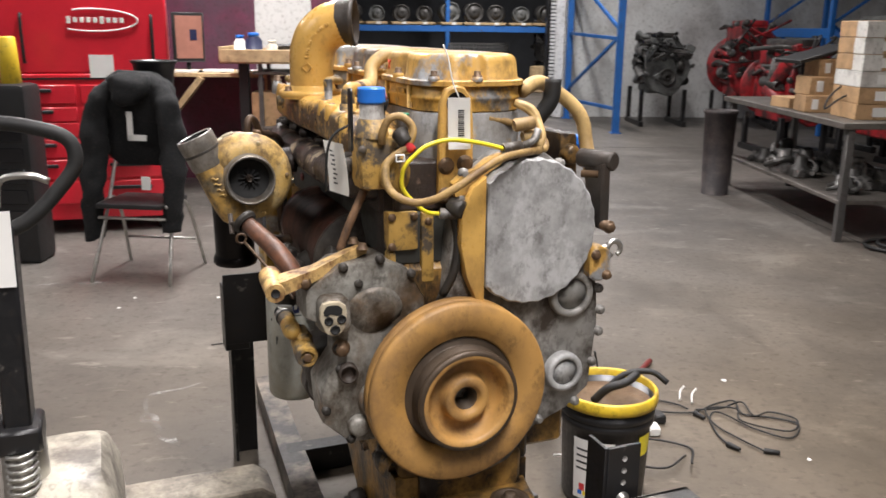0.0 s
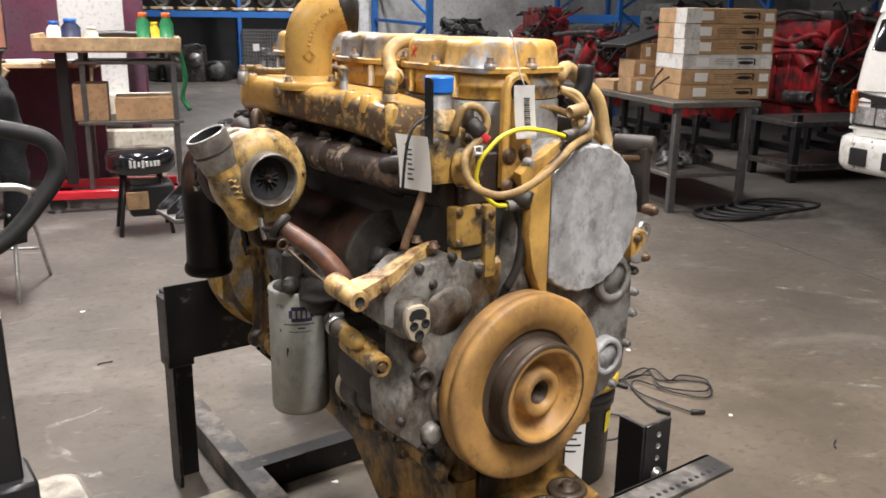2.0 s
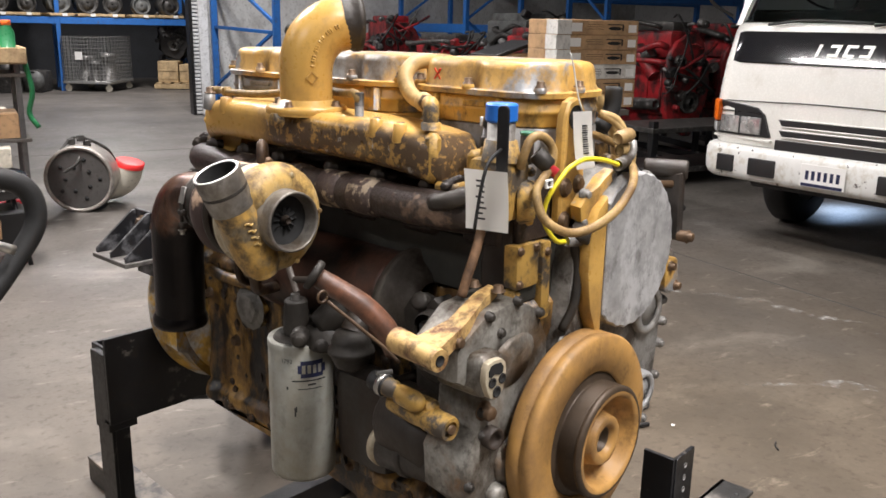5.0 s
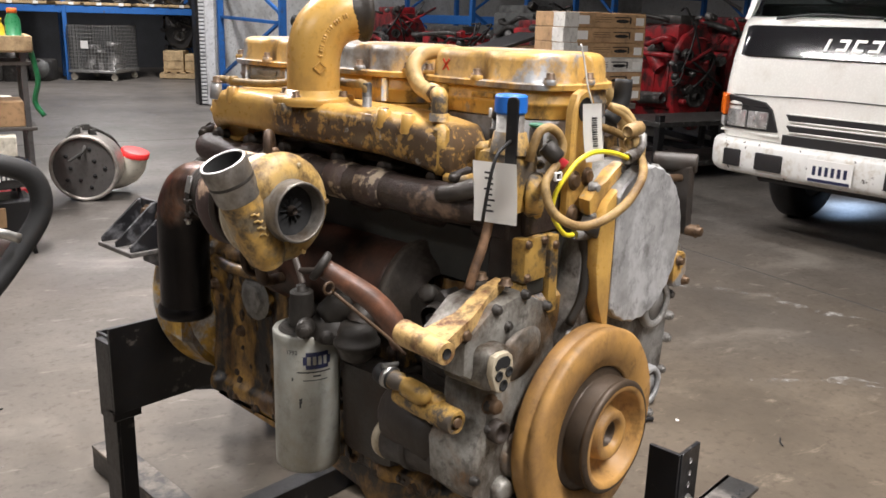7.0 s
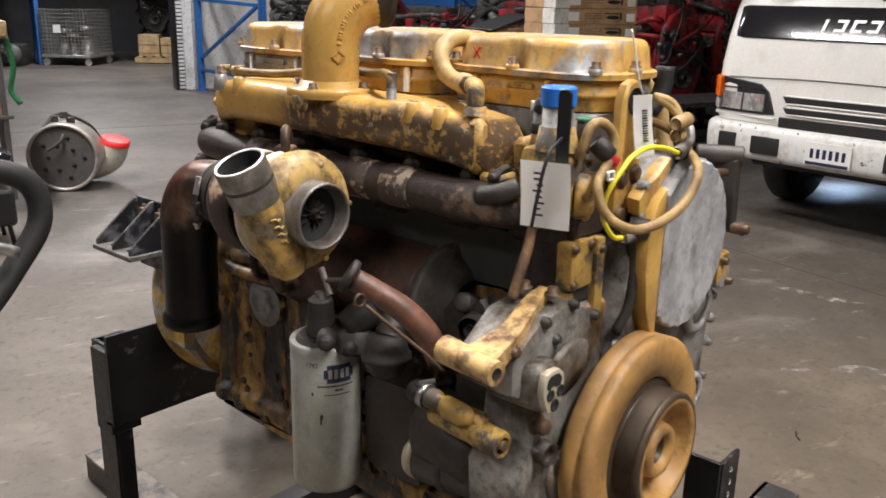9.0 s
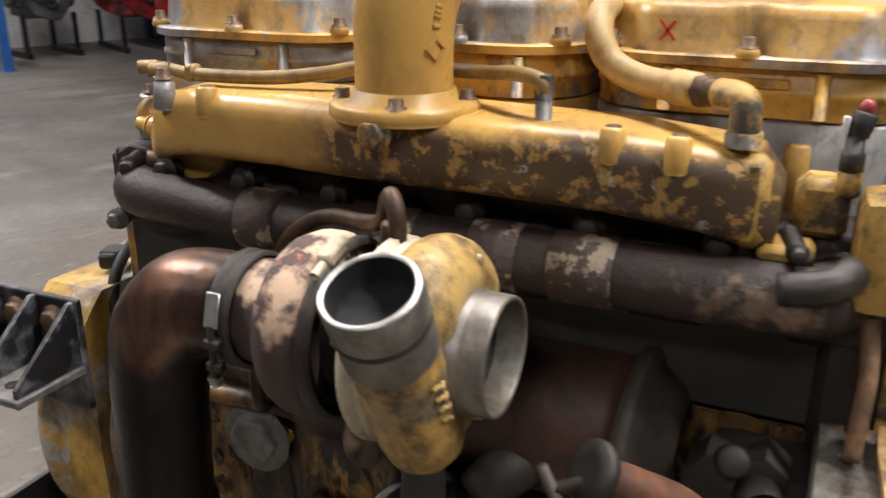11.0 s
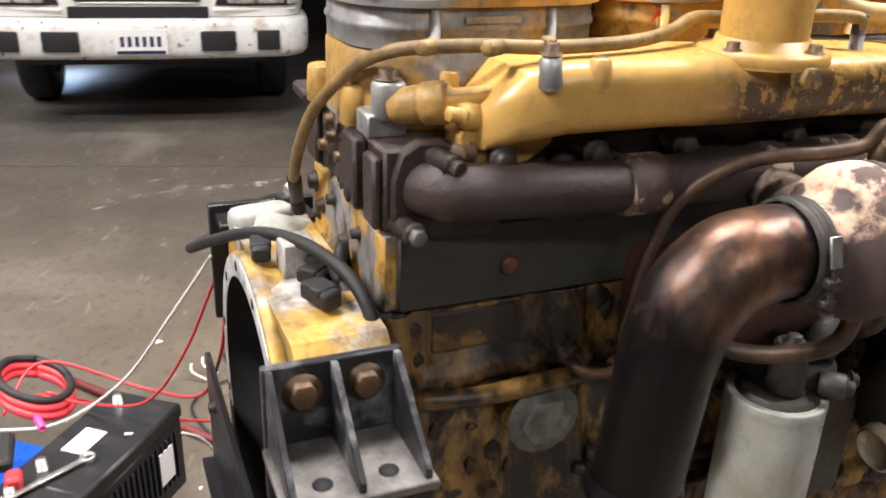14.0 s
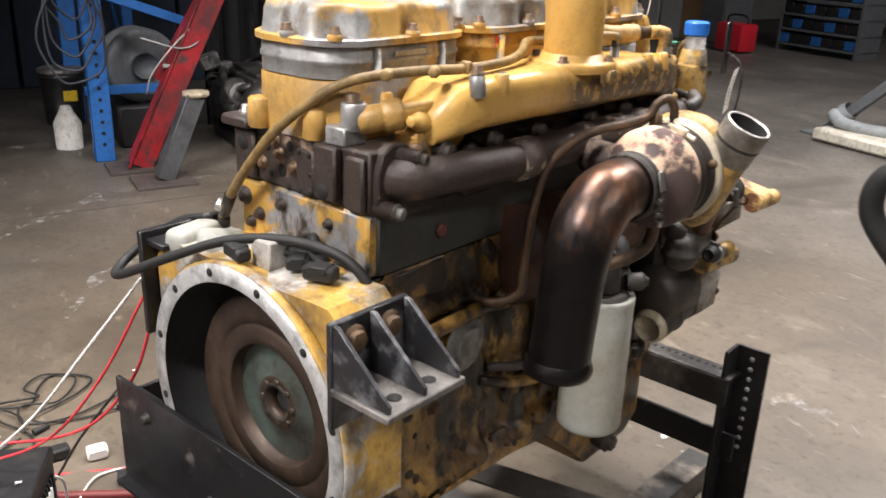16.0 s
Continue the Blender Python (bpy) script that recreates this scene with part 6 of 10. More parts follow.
part("flywheel", b, surface("flywheel_steel", (0.085, 0.057, 0.04), 0.36, 0.5, var=0.4, scale=9, dirt=(0.045, 0.03, 0.022), dirty=0.47, dscale=7), engine, "rust-brown flywheel face")
b = B()
lathe(b, [(0.05, 1.2292 + FYW), (0.084, 1.2195 + FYW), (0.111, 1.2215 + FYW)], (WX - 0.01, 0, WZ), (0, 1, 0), 48)
fd = part("pilot_recess", b, surface("grey_green_steel", (0.07, 0.066, 0.055), 0.3, 0.5, var=0.4, scale=18, dirt=(0.12, 0.17, 0.145), dirty=0.36, dscale=9), engine, "grey-green stained inner flywheel disc")
for k in range(8):
    a = 6.283185 * k / 8
    b = B()
    hexbolt(b, (WX - 0.01 + 0.04 * math.cos(a), 1.229 + FYW, WZ + 0.04 * math.sin(a)), (0, 1, 0), 0.006, 0.004, False)
    part("flywheel_bolt", b, m_groove, fd)
b = B()
lathe(b, [(0.03, 1.2295 + FYW), (0.034, 1.234 + FYW), (0.038, 1.2295 + FYW)], (WX - 0.01, 0, WZ), (0, 1, 0), 32)
part("pilot_ring", b, m_cast_grime, fd)
b = B()
lathe(b, [(0.02, 1.2135 + FYW), (0, 1.2135 + FYW)], (WX - 0.01, 0, WZ), (0, 1, 0), 24)
part("pilot_bore", b, m_shade_black, fd)


def mount(side):
    s = side
    b = B()
    box(b, (s * 0.20, 1.218, 0.935), (0.012, 0.158, 0.17), 0.002)
    m_scuff = surface("scuffed_black_bracket", (0.016, 0.016, 0.018), 0.36, var=0.3, under=(0.2, 0.2, 0.21), wear=0.34, wscale=13, edge=0.08, bump=0.15)
    bracket = part("mount_bracket", b, m_scuff, engine, "black welded mount bracket with scuffed foot")
    for y in (1.146, 1.218, 1.29):
        b = B()
        prism(b, [(s * 0.204, 1.018), (s * 0.214, 1.018), (s * 0.315, 0.934), (s * 0.315, 0.922), (s * 0.204, 0.922)], "xz", y - 0.004, y + 0.004, 0.001)
        part("gusset", b, m_scuff, bracket)
    b = B()
    box(b, (s * 0.263, 1.218, 0.916), (0.116, 0.165, 0.012), 0.002)
    foot = part("foot_plate", b, surface("scuffed_plate", (0.05, 0.048, 0.046), 0.42, under=(0.24, 0.22, 0.2), wear=0.48, wscale=9, edge=0.12), bracket, "scuffed foot plate with two holes")
    for y in (1.182, 1.254):
        b = B()
        cyl(b, (s * 0.288, y, 0.9215), (s * 0.288, y, 0.9235), 0.011, seg=16)
        part("bolt_hole", b, m_shade_black, foot)
        b = B()
        hexbolt(b, (s * 0.206, y, 0.985), (s, 0, 0), 0.0165, 0.012)
        part("mount_bolt", b, m_rustbolt, bracket)


mount(-1)
b = B()
box(b, (0.322, 1.195, 0.92), (0.014, 0.17, 0.2), 0.002)
box(b, (0.29, 1.195, 1.0), (0.06, 0.15, 0.012), 0.002)
part("mount_bracket", b, m_black, engine, "black mount plate on the far side")
# harness on top of the housing
b = B()
tube(b, [(-0.125, 1.11, 0.8), (-0.132, 1.12, 0.87), (-0.138, 1.13, 0.94), (-0.132, 1.145, 1.0), (-0.1, 1.155, 1.04), (-0.05, 1.17, 1.058), (0.03, 1.2, 1.062), (0.12, 1.24, 1.045), (0.22, 1.285, 1.0), (0.32, 1.31, 0.95), (0.39, 1.295, 0.925), (0.43, 1.25, 0.93), (0.41, 1.2, 0.97), (0.35, 1.17, 1.01), (0.28, 1.16, 1.03)], 0.0088, 12, 6)
part("harness_conduit", b, m_rubber, engine, "black corrugated harness conduit")
b = B()
tube(b, [(-0.04, 1.16, 1.03), (0.0, 1.17, 1.035), (0.05, 1.2, 1.04)], 0.01, 8, 4)
tube(b, [(-0.08, 1.15, 1.0), (-0.03, 1.16, 1.03), (0.0, 1.15, 1.06), (0.02, 1.14, 1.02)], 0.009, 8, 5)
part("harness_branch", b, m_rubber, engine)
b = B()
box(b, (0.047, 1.2, 1.036), (0.048, 0.045, 0.05), 0.003)
part("sensor_box", b, surface("grey_plastic", (0.4, 0.385, 0.36), 0.6, dirt=(0.2, 0.18, 0.15), dirty=0.3, dscale=30), engine, "grey sensor box")
for p, s, rz in (((-0.071, 1.197, 1.032), (0.055, 0.028, 0.024), 20), ((0.085, 1.24, 1.036), (0.055, 0.026, 0.022), -10), ((-0.01, 1.19, 1.03), (0.04, 0.03, 0.02), 40)):
    b = B()
    box(b, p, s, 0.004, Euler((0, 0, radians(rz))).to_matrix())
    box(b, V(*p) + V(0, 0, 0.008), (s[0] * 0.6, s[1] * 1.1, s[2] * 0.5), 0.002, Euler((0, 0, radians(rz))).to_matrix())
    part("connector_plug", b, m_rubber, engine, "black connector plug")
b = B()
box(b, (0.262, 1.205, 1.006), (0.058, 0.1, 0.05), 0.02, Euler((0, 0, radians(12))).to_matrix(), 3)
wobble(b, 0.004, 22)
pad_ = part("pad", b, m_filter, engine, "white crumpled wrapping on the housing")
b = B()
box(b, (0.192, 1.19, 1.01), (0.075, 0.085, 0.03), 0.012, Euler((radians(8), radians(-10), radians(-20))).to_matrix(), 3)
wobble(b, 0.007, 26, 3.0)
part("pad_fold", b, m_filter, pad_)
b = B()
cyl(b, (-0.115, 1.135, 0.83), (-0.115, 1.165, 0.83), 0.022, seg=14, bev=0.003)
part("housing_plug", b, m_yellow, engine)
b = B()
cyl(b, (-0.06, 1.14, 1.0), (-0.06, 1.175, 1.0), 0.024, seg=14, bev=0.004)
part("housing_plug", b, m_yellow, engine)
# front trunnion mount under the damper
b = B()
prism(b, [(-0.06, -0.02), (0.17, -0.02), (0.2, 0.13), (-0.08, 0.13)], "xy", 0.455, 0.485, 0.004)
box(b, (0.06, 0.12, 0.52), (0.24, 0.05, 0.1), 0.012)
mt_ = part("front_support", b, m_yellow_oily, engine, "oily yellow front support")
for x, y in ((0.035, 0.0), (0.12, 0.03)):
    b = B()
    lathe(b, [(0, 0), (0.042, 0), (0.044, 0.004), (0.042, 0.008), (0.03, 0.01), (0.03, 0.006), (0, 0.006)], (x, y, 0.485), (0, 0, 1), 28)
    hexbolt(b, (x, y, 0.491), (0, 0, 1), 0.014, 0.012)
    part("mount_washer", b, m_groove, mt_, "dark rubber-backed mount washer")

# hanging tags
tag = thing("paper_tag", pose(-0.239, 0.103, 1.269), "white paper job tag with handwriting, tied to the filler cap", "tag")


def tag_sheet(parent, w, h, turn, lean, rows, mat):
    rot = Euler((radians(lean), 0, radians(turn))).to_matrix()
    b = B()
    n = 8
    edge = [[b.verts.new(rot @ V(x, 0.006 * math.sin(2.2 * k / n), -h * k / n)) for x in (-w / 2, w / 2)] for k in range(n + 1)]
    for p, q in zip(edge, edge[1:]):
        b.faces.new((p[0], p[1], q[1], q[0]))
    bmesh.ops.solidify(b, geom=b.faces[:], thickness=0.0006)
    part("sheet", b, mat, parent)
    for k, (x0, z0, lw, lh) in enumerate(rows):
        b = B()
        c = 0.006 * math.sin(2.2 * -z0 / h) - 0.001
        box(b, rot @ V(x0, c, z0), (lw, 0.0008, lh), 0, rot)
        part("writing_bar", b, m_ink, parent)


tag_sheet(tag, 0.075, 0.1, -75, 4, [(-0.012 + 0.002 * (k % 3), -0.018 - 0.009 * k, 0.010 + 0.004 * (k % 2), 0.003) for k in range(8)], m_paper)
label_tag = thing("barcode_tag", pose(0.012, 0.094, 1.347), "white barcode label hung on a string from the lifting plate", "tag")
tag_sheet(label_tag, 0.044, 0.1, -14, -13, [(0.004, -0.025 - 0.004 * k, 0.012, 0.0016 if k % 3 else 0.0028) for k in range(13)], m_paper)
b = B()
tube(b, [(0, 0, 0), (-0.012, 0.004, 0.03), (-0.02, 0.01, 0.075), (-0.03, 0.012, 0.1)], 0.0015, 6, 4)
part("string", b, m_white_wire, label_tag)

# ---- the engine stand: black angle-iron frame ----
stand = thing("engine_stand", pose(0, 0, 0), "black angle-iron engine stand, perforated posts and floor rails", "stand")


def bar(name, a, b_, w, h, parent, mat=None, label="", bev=0.002):
    """A straight flat or square bar from a to b, w wide across, h high."""
    a, b_ = V(*a), V(*b_)
    d = b_ - a
    q = d.to_track_quat("Y", "Z").to_matrix()
    bm = B()
    box(bm, (a + b_) / 2, (w, d.length, h), bev, q)
    return part(name, bm, mat or m_black, parent, label)


# rear plate on two legs
b = B()
box(b, (0.06, 1.288, 0.57), (0.76, 0.01, 0.24), 0.001)
box(b, (0.06, 1.3, 0.455), (0.76, 0.03, 0.01), 0.001)
rear = part("rear_plate", b, m_black, stand)
for x, s_, dy in ((-0.297, 1, 0.025), (0.355, -1, -0.12)):
    b = B()
    box(b, (x + 0.04, 1.37 + dy, 0.325), (0.085, 0.01, 0.65), 0.001)
    box(b, (x + 0.002 if s_ > 0 else x + 0.078, 1.334 + dy, 0.325), (0.01, 0.075, 0.65), 0.001)
    leg = part("rear_leg", b, m_black, stand)
    for z in (0.548, 0.45, 0.24):
        b = B()
        hexbolt(b, (x + 0.04, 1.375 + dy, z), (0, 1, 0), 0.009, 0.012)
        part("leg_bolt", b, m_steel, leg)
    for z in (0.549, 0.443):
        b = B()
        hexbolt(b, (x - 0.003 if s_ > 0 else x + 0.083, 1.334 + dy, z), (-s_, 0, 0), 0.009, 0.008)
        part("side_bolt", b, m_steel, leg)
b = B()
box(b, (-0.28, 1.33, 0.535), (0.08, 0.075, 0.22), 0.002)
part("corner_block", b, m_black, stand)
for x, z in ((0.13, 0.55), (0.33, 0.64)):
    b = B()
    hexbolt(b, (x, 1.293, z), (0, 1, 0), 0.009, 0.01)
    part("plate_bolt", b, m_cast_grime, rear)
# floor rails front to rear, and cross bars
m_rail = surface("worn_rail_steel", (0.03, 0.028, 0.026), 0.45, under=(0.24, 0.2, 0.16), wear=0.42, wscale=5, edge=0.08)
for p, q in (((-0.19, -0.19), (-0.105, 1.84)), ((0.42, -0.19), (0.42, 1.43))):
    bar("floor_rail", (*p, 0.083), (*q, 0.083), 0.085, 0.01, stand, m_rail, "worn black steel floor rail")
    bar("rail_web", (p[0] + (0.036 if p[0] > 0 else -0.036), p[1], 0.041), (q[0] + (0.036 if p[0] > 0 else -0.036), q[1], 0.041), 0.01, 0.078, stand, m_rail)
for y, z, w in ((1.19, 0.046, 0.07), (-0.07, 0.22, 0.012)):
    bar("cross_bar", (-0.15 if y > 1 else -0.32, y, z), (0.44, y, z), w, 0.085, stand)
# front posts of perforated angle
for x, s, h, py in ((-0.325, 1, 0.525, 0.0), (0.40, -1, 0.57, 0.11)):
    b = B()
    box(b, (x, py - 0.086, h / 2), (0.085, 0.01, h), 0.001)
    box(b, (x + s * 0.045, py - 0.05, h / 2), (0.01, 0.075, h), 0.001)
    post = part("front_post", b, m_black, stand)
    for k in range(10):
        z = h - 0.03 - 0.03 * k
        b = B()
        cyl(b, (x, py - 0.0925, z), (x, py - 0.0795, z), 0.007, seg=10)
        part("post_hole", b, m_floorhole, post)
    for z in (0.40, 0.44):
        b = B()
        hexbolt(b, (x, py - 0.092, z), (0, -1, 0), 0.012, 0.01)
        part("post_bolt", b, m_steel, post)
b = B()
box(b, (0.13, -0.042, 0.445), (0.86, 0.08, 0.01), 0.001)
box(b, (0.13, -0.008, 0.41), (0.86, 0.01, 0.08), 0.001)
rail = part("front_rail", b, surface("scuffed_black_angle", (0.022, 0.021, 0.02), 0.4, under=(0.22, 0.2, 0.18), wear=0.4, wscale=5, edge=0.1), stand, "scuffed perforated front rail")
for k in range(14):
    for s in (-1, 1):
        b = B()
        cyl(b, (0.13 + s * (0.10 + 0.022 * k), -0.06, 0.4495), (0.13 + s * (0.10 + 0.022 * k), -0.06, 0.4512), 0.006, seg=10)
        part("rail_hole", b, m_shade_black, rail)

# ---- things about the hall ----
m_blue = surface("blue_rack_paint", (0.02, 0.13, 0.42), 0.45, var=0.1, under=(0.1, 0.09, 0.08), wear=0.12, wscale=12)
m_red = surface("red_enamel", (0.68, 0.022, 0.04), 0.32, var=0.06, bump=0.02, coat=0.3)
m_red_old = surface("red_engine_paint", (0.33, 0.015, 0.02), 0.4, var=0.4, dirt=(0.022, 0.012, 0.012), dirty=0.47, dscale=5, spread=0.08)
m_grey_eng = surface("grey_engine_paint", (0.14, 0.145, 0.14), 0.5, var=0.25, dirt=(0.03, 0.03, 0.03), dirty=0.4, dscale=6)
m_wood = surface("pale_wood", (0.52, 0.38, 0.21), 0.6, var=0.15, scale=14, dirt=(0.28, 0.19, 0.1), dirty=0.3, dscale=6)
m_card = surface("brown_cardboard", (0.46, 0.29, 0.15), 0.8, var=0.14, scale=6, dirt=(0.2, 0.12, 0.06), dirty=0.25)
m_card_white = surface("white_cardboard", (0.68, 0.67, 0.63), 0.7, var=0.05, dirt=(0.3, 0.28, 0.25), dirty=0.25)
m_table = surface("scratched_steel_top", (0.15, 0.135, 0.12), 0.45, 0.4, var=0.2, dirt=(0.1, 0.09, 0.08), dirty=0.35)
m_legs = surface("grey_steel_leg", (0.13, 0.125, 0.12), 0.45, 0.5, var=0.15, dirt=(0.1, 0.1, 0.1), dirty=0.3)
m_white = surface("white_vehicle_paint", (0.86, 0.85, 0.8), 0.25, var=0.02, bump=0.0, coat=0.4, dirt=(0.6, 0.57, 0.5), dirty=0.1, dscale=5)
m_white_chip = surface("chipped_white_bumper", (0.74, 0.74, 0.71), 0.35, var=0.05, under=(0.06, 0.05, 0.045), wear=0.16, wscale=18, edge=0.015, bump=0.03, dirt=(0.4, 0.33, 0.22), dirty=0.2, dscale=8)
m_blackp = surface("black_plastic", (0.015, 0.015, 0.016), 0.45, var=0.15, bump=0.05)
m_gloss = surface("gloss_black", (0.012, 0.012, 0.014), 0.12, var=0.1, bump=0.0, coat=0.5)
m_amber = surface("amber_lens", (0.85, 0.16, 0.01), 0.25, var=0.05, bump=0.0)
m_lens = surface("clear_lens", (0.62, 0.63, 0.62), 0.12, 0.3, var=0.2, scale=30, bump=0.0)
m_maroon = surface("maroon_panel", (0.15, 0.04, 0.075), 0.4, var=0.3, scale=3, dirt=(0.08, 0.05, 0.07), dirty=0.4, dscale=2)
m_cloth = surface("black_cloth", (0.006, 0.0065, 0.0075), 0.95, var=0.3, bump=0.4, bscale=200)
m_cream = surface("off_white_paint", (0.66, 0.62, 0.52), 0.6, var=0.08, dirt=(0.3, 0.27, 0.2), dirty=0.25)
m_galv = surface("galvanised_wire", (0.42, 0.42, 0.41), 0.45, 0.7, var=0.15)
m_darkmix = surface("greasy_dark_parts", (0.05, 0.048, 0.045), 0.45, 0.3, var=0.5, scale=12, dirt=(0.2, 0.19, 0.18), dirty=0.25, dscale=14, spread=0.05)
m_alu_parts = surface("tarnished_alloy_parts", (0.28, 0.27, 0.26), 0.45, 0.5, var=0.4, scale=14, dirt=(0.04, 0.04, 0.04), dirty=0.45, dscale=12)
m_green = surface("green_bottle", (0.02, 0.16, 0.06), 0.3, var=0.1, bump=0)
m_orange = surface("orange_cap", (0.75, 0.16, 0.03), 0.4, var=0.05, bump=0)
m_grey = surface("grey_sheet_metal", (0.12, 0.13, 0.14), 0.5, var=0.1)
m_canvas = surface("grey_canvas", (0.26, 0.25, 0.22), 0.9, var=0.15, bump=0.2)
m_bucket = surface("black_bucket_plastic", (0.014, 0.014, 0.015), 0.35, var=0.1, bump=0.03)
m_yellow_rim = surface("yellow_plastic_lid", (0.72, 0.5, 0.03), 0.4, var=0.06, dirt=(0.2, 0.12, 0.04), dirty=0.2)
m_jack = surface("cream_jack_paint", (0.5, 0.46, 0.38), 0.36, var=0.15, under=(0.16, 0.14, 0.12), wear=0.42, wscale=8, edge=0.1)
m_battery = surface("battery_case", (0.014, 0.014, 0.015), 0.4, var=0.15, bump=0.05)
m_cartblue = surface("bright_blue_enamel", (0.013, 0.075, 0.4), 0.3, var=0.08, bump=0.02)
m_pink = surface("pink_marker", (0.8, 0.06, 0.25), 0.35, var=0.05, bump=0)
m_teal = surface("teal_cloth", (0.1, 0.5, 0.42), 0.8, var=0.1)
m_glass = bpy.data.materials.new("windscreen_glass")
m_glass.use_nodes = True
g_ = m_glass.node_tree.nodes["Principled BSDF"]
g_.inputs["Base Color"].default_value = (0.5, 0.6, 0.58, 1)
g_.inputs["Roughness"].default_value, g_.inputs["Transmission Weight"].default_value, g_.inputs["IOR"].default_value = 0.03, 1.0, 1.45


def old_engine(m, mat, label, L=1.0, W=0.55, H=0.9, group="", seed=1, legs=0.35, bell=True):
    """A spare engine: block, head, pan, pulleys, pipes, side parts, on a low frame."""
    rnd = random.Random(seed)
    e = thing("spare_engine", m, label, "engine", group)
    b = B()
    box(b, (0, L / 2, legs + H * 0.42), (W * 0.6, L, H * 0.5), 0.03)
    for k in range(5):
        box(b, (-W * 0.31, L * (0.1 + 0.2 * k), legs + H * 0.42), (0.03, 0.05, H * 0.42), 0.01)
    part("block", wobble(b, 0.01, 6), mat, e)
    b = B()
    box(b, (0, L / 2, legs + H * 0.80), (W * 0.5, L * 0.92, H * 0.24), 0.04, seg=2)
    part("head", b, mat, e)
    b = B()
    box(b, (0, L / 2, legs + H * 0.95), (W * 0.36, L * 0.85, H * 0.1), 0.03, seg=2)
    part("valve_cover", b, m_darkmix if seed % 2 else mat, e)
    b = B()
    prism(b, [(0.02, legs + H * 0.18), (L, legs + H * 0.18), (L * 0.95, legs + 0.02), (L * 0.35, legs), (0.05, legs + 0.06)], "yz", -W * 0.24, W * 0.24, 0.02)
    part("sump", b, mat, e)
    b = B()
    prism(b, ring_outline(0, legs + H * 0.45, W * 0.42, H * 0.46, 20, 0.05, 5), "xz", -0.07, 0.01, 0.015)
    part("front_case", wobble(b, 0.01, 8), mat, e)
    for k, (x, z, r) in enumerate(((0, 0.3, 0.13), (W * 0.2, 0.62, 0.08), (-W * 0.22, 0.66, 0.07), (W * 0.22, 0.4, 0.05))):
        b = B()
        lathe(b, [(r * 0.3, -0.05), (r * 0.35, 0.0), (r * 0.8, 0.0), (r * 0.85, -0.03), (r, -0.03), (r, 0.03), (0, 0.03)], (x, -0.11, legs + H * z), (0, 1, 0), 24)
        part("pulley", b, m_darkmix, e)
    for k in range(20):
        b = B()
        x, z = W * rnd.uniform(-0.48, 0.48), legs + H * rnd.uniform(0.25, 1.0)
        r = rnd.uniform(0.02, 0.06)
        if k % 3:
            cyl(b, (x, -0.06, z), (x, -0.1 - rnd.uniform(0.0, 0.12), z + rnd.uniform(-0.03, 0.03)), r, r * 0.8, 12, 0.006)
        else:
            box(b, (x, -0.1, z), (r * 2.4, 0.1, r * 1.8), 0.008, Euler((0, rnd.uniform(-0.6, 0.6), 0)).to_matrix())
        part("front_accessory", b, rnd.choice((m_darkmix, mat, m_alu_parts, m_black)), e)
    for k in range(8):
        b = B()
        x0, x1 = W * rnd.uniform(-0.45, 0.45), W * rnd.uniform(-0.45, 0.45)
        z0, z1 = legs + H * rnd.uniform(0.3, 1.05), legs + H * rnd.uniform(0.3, 1.05)
        tube(b, [(x0, -0.05, z0), (x0, -0.14, z0 + 0.02), ((x0 + x1) / 2, -0.18, (z0 + z1) / 2), (x1, -0.14, z1), (x1, -0.05, z1)], rnd.uniform(0.008, 0.022), 8, 5)
        part("front_hose", b, rnd.choice((m_rubber, m_darkmix, mat)), e)
    for k in range(10):
        b = B()
        x = rnd.choice((-1, 1)) * W * rnd.uniform(0.32, 0.45)
        y0, y1 = rnd.uniform(0, L * 0.4), rnd.uniform(L * 0.5, L)
        z = legs + H * rnd.uniform(0.35, 0.95)
        tube(b, [(x * 0.7, y0, z), (x, y0 + 0.05, z + 0.03), (x * 1.05, (y0 + y1) / 2, z + rnd.uniform(-0.1, 0.1)), (x, y1 - 0.05, z - 0.02), (x * 0.7, y1, z)], rnd.uniform(0.015, 0.04), 8, 4)
        part("pipe", b, rnd.choice((m_darkmix, mat)), e)
    for k in range(9):
        b = B()
        x = rnd.choice((-1, 1)) * W * rnd.uniform(0.3, 0.42)
        cyl(b, (x, rnd.uniform(0.05, 0.3), legs + H * rnd.uniform(0.2, 0.8)), (x, rnd.uniform(0.4, 0.6), legs + H * rnd.uniform(0.2, 0.8)), rnd.uniform(0.05, 0.1), seg=14, bev=0.01)
        part("accessory", b, rnd.choice((m_darkmix, mat, m_alu_parts)), e)
    if bell:
        b = B()
        lathe(b, [(0.1, 0), (W * 0.5, 0), (W * 0.52, 0.02), (W * 0.45, 0.12), (0.1, 0.14)], (0, L + 0.02, legs + H * 0.4), (0, 1, 0), 24)
        part("bell_housing", b, mat, e)
    for x in (-W * 0.4, W * 0.4):
        for y in (0.05, L - 0.05):
            b = B()
            box(b, (x, y, legs * 0.5 + 0.04), (0.06, 0.06, legs + 0.08), 0.003)
            part("stand_leg", b, m_black, e)
        b = B()
        box(b, (x, L / 2, 0.04), (0.07, L * 1.1, 0.08), 0.004)
        part("stand_rail", b, m_black, e)
    return e


# -- white delivery truck, front towards the engine --
truck = thing("delivery_truck", room(3.85, 2.60, 0, 11.4), "white cab-over delivery truck with chipped bumper, parked nose-in", "truck")
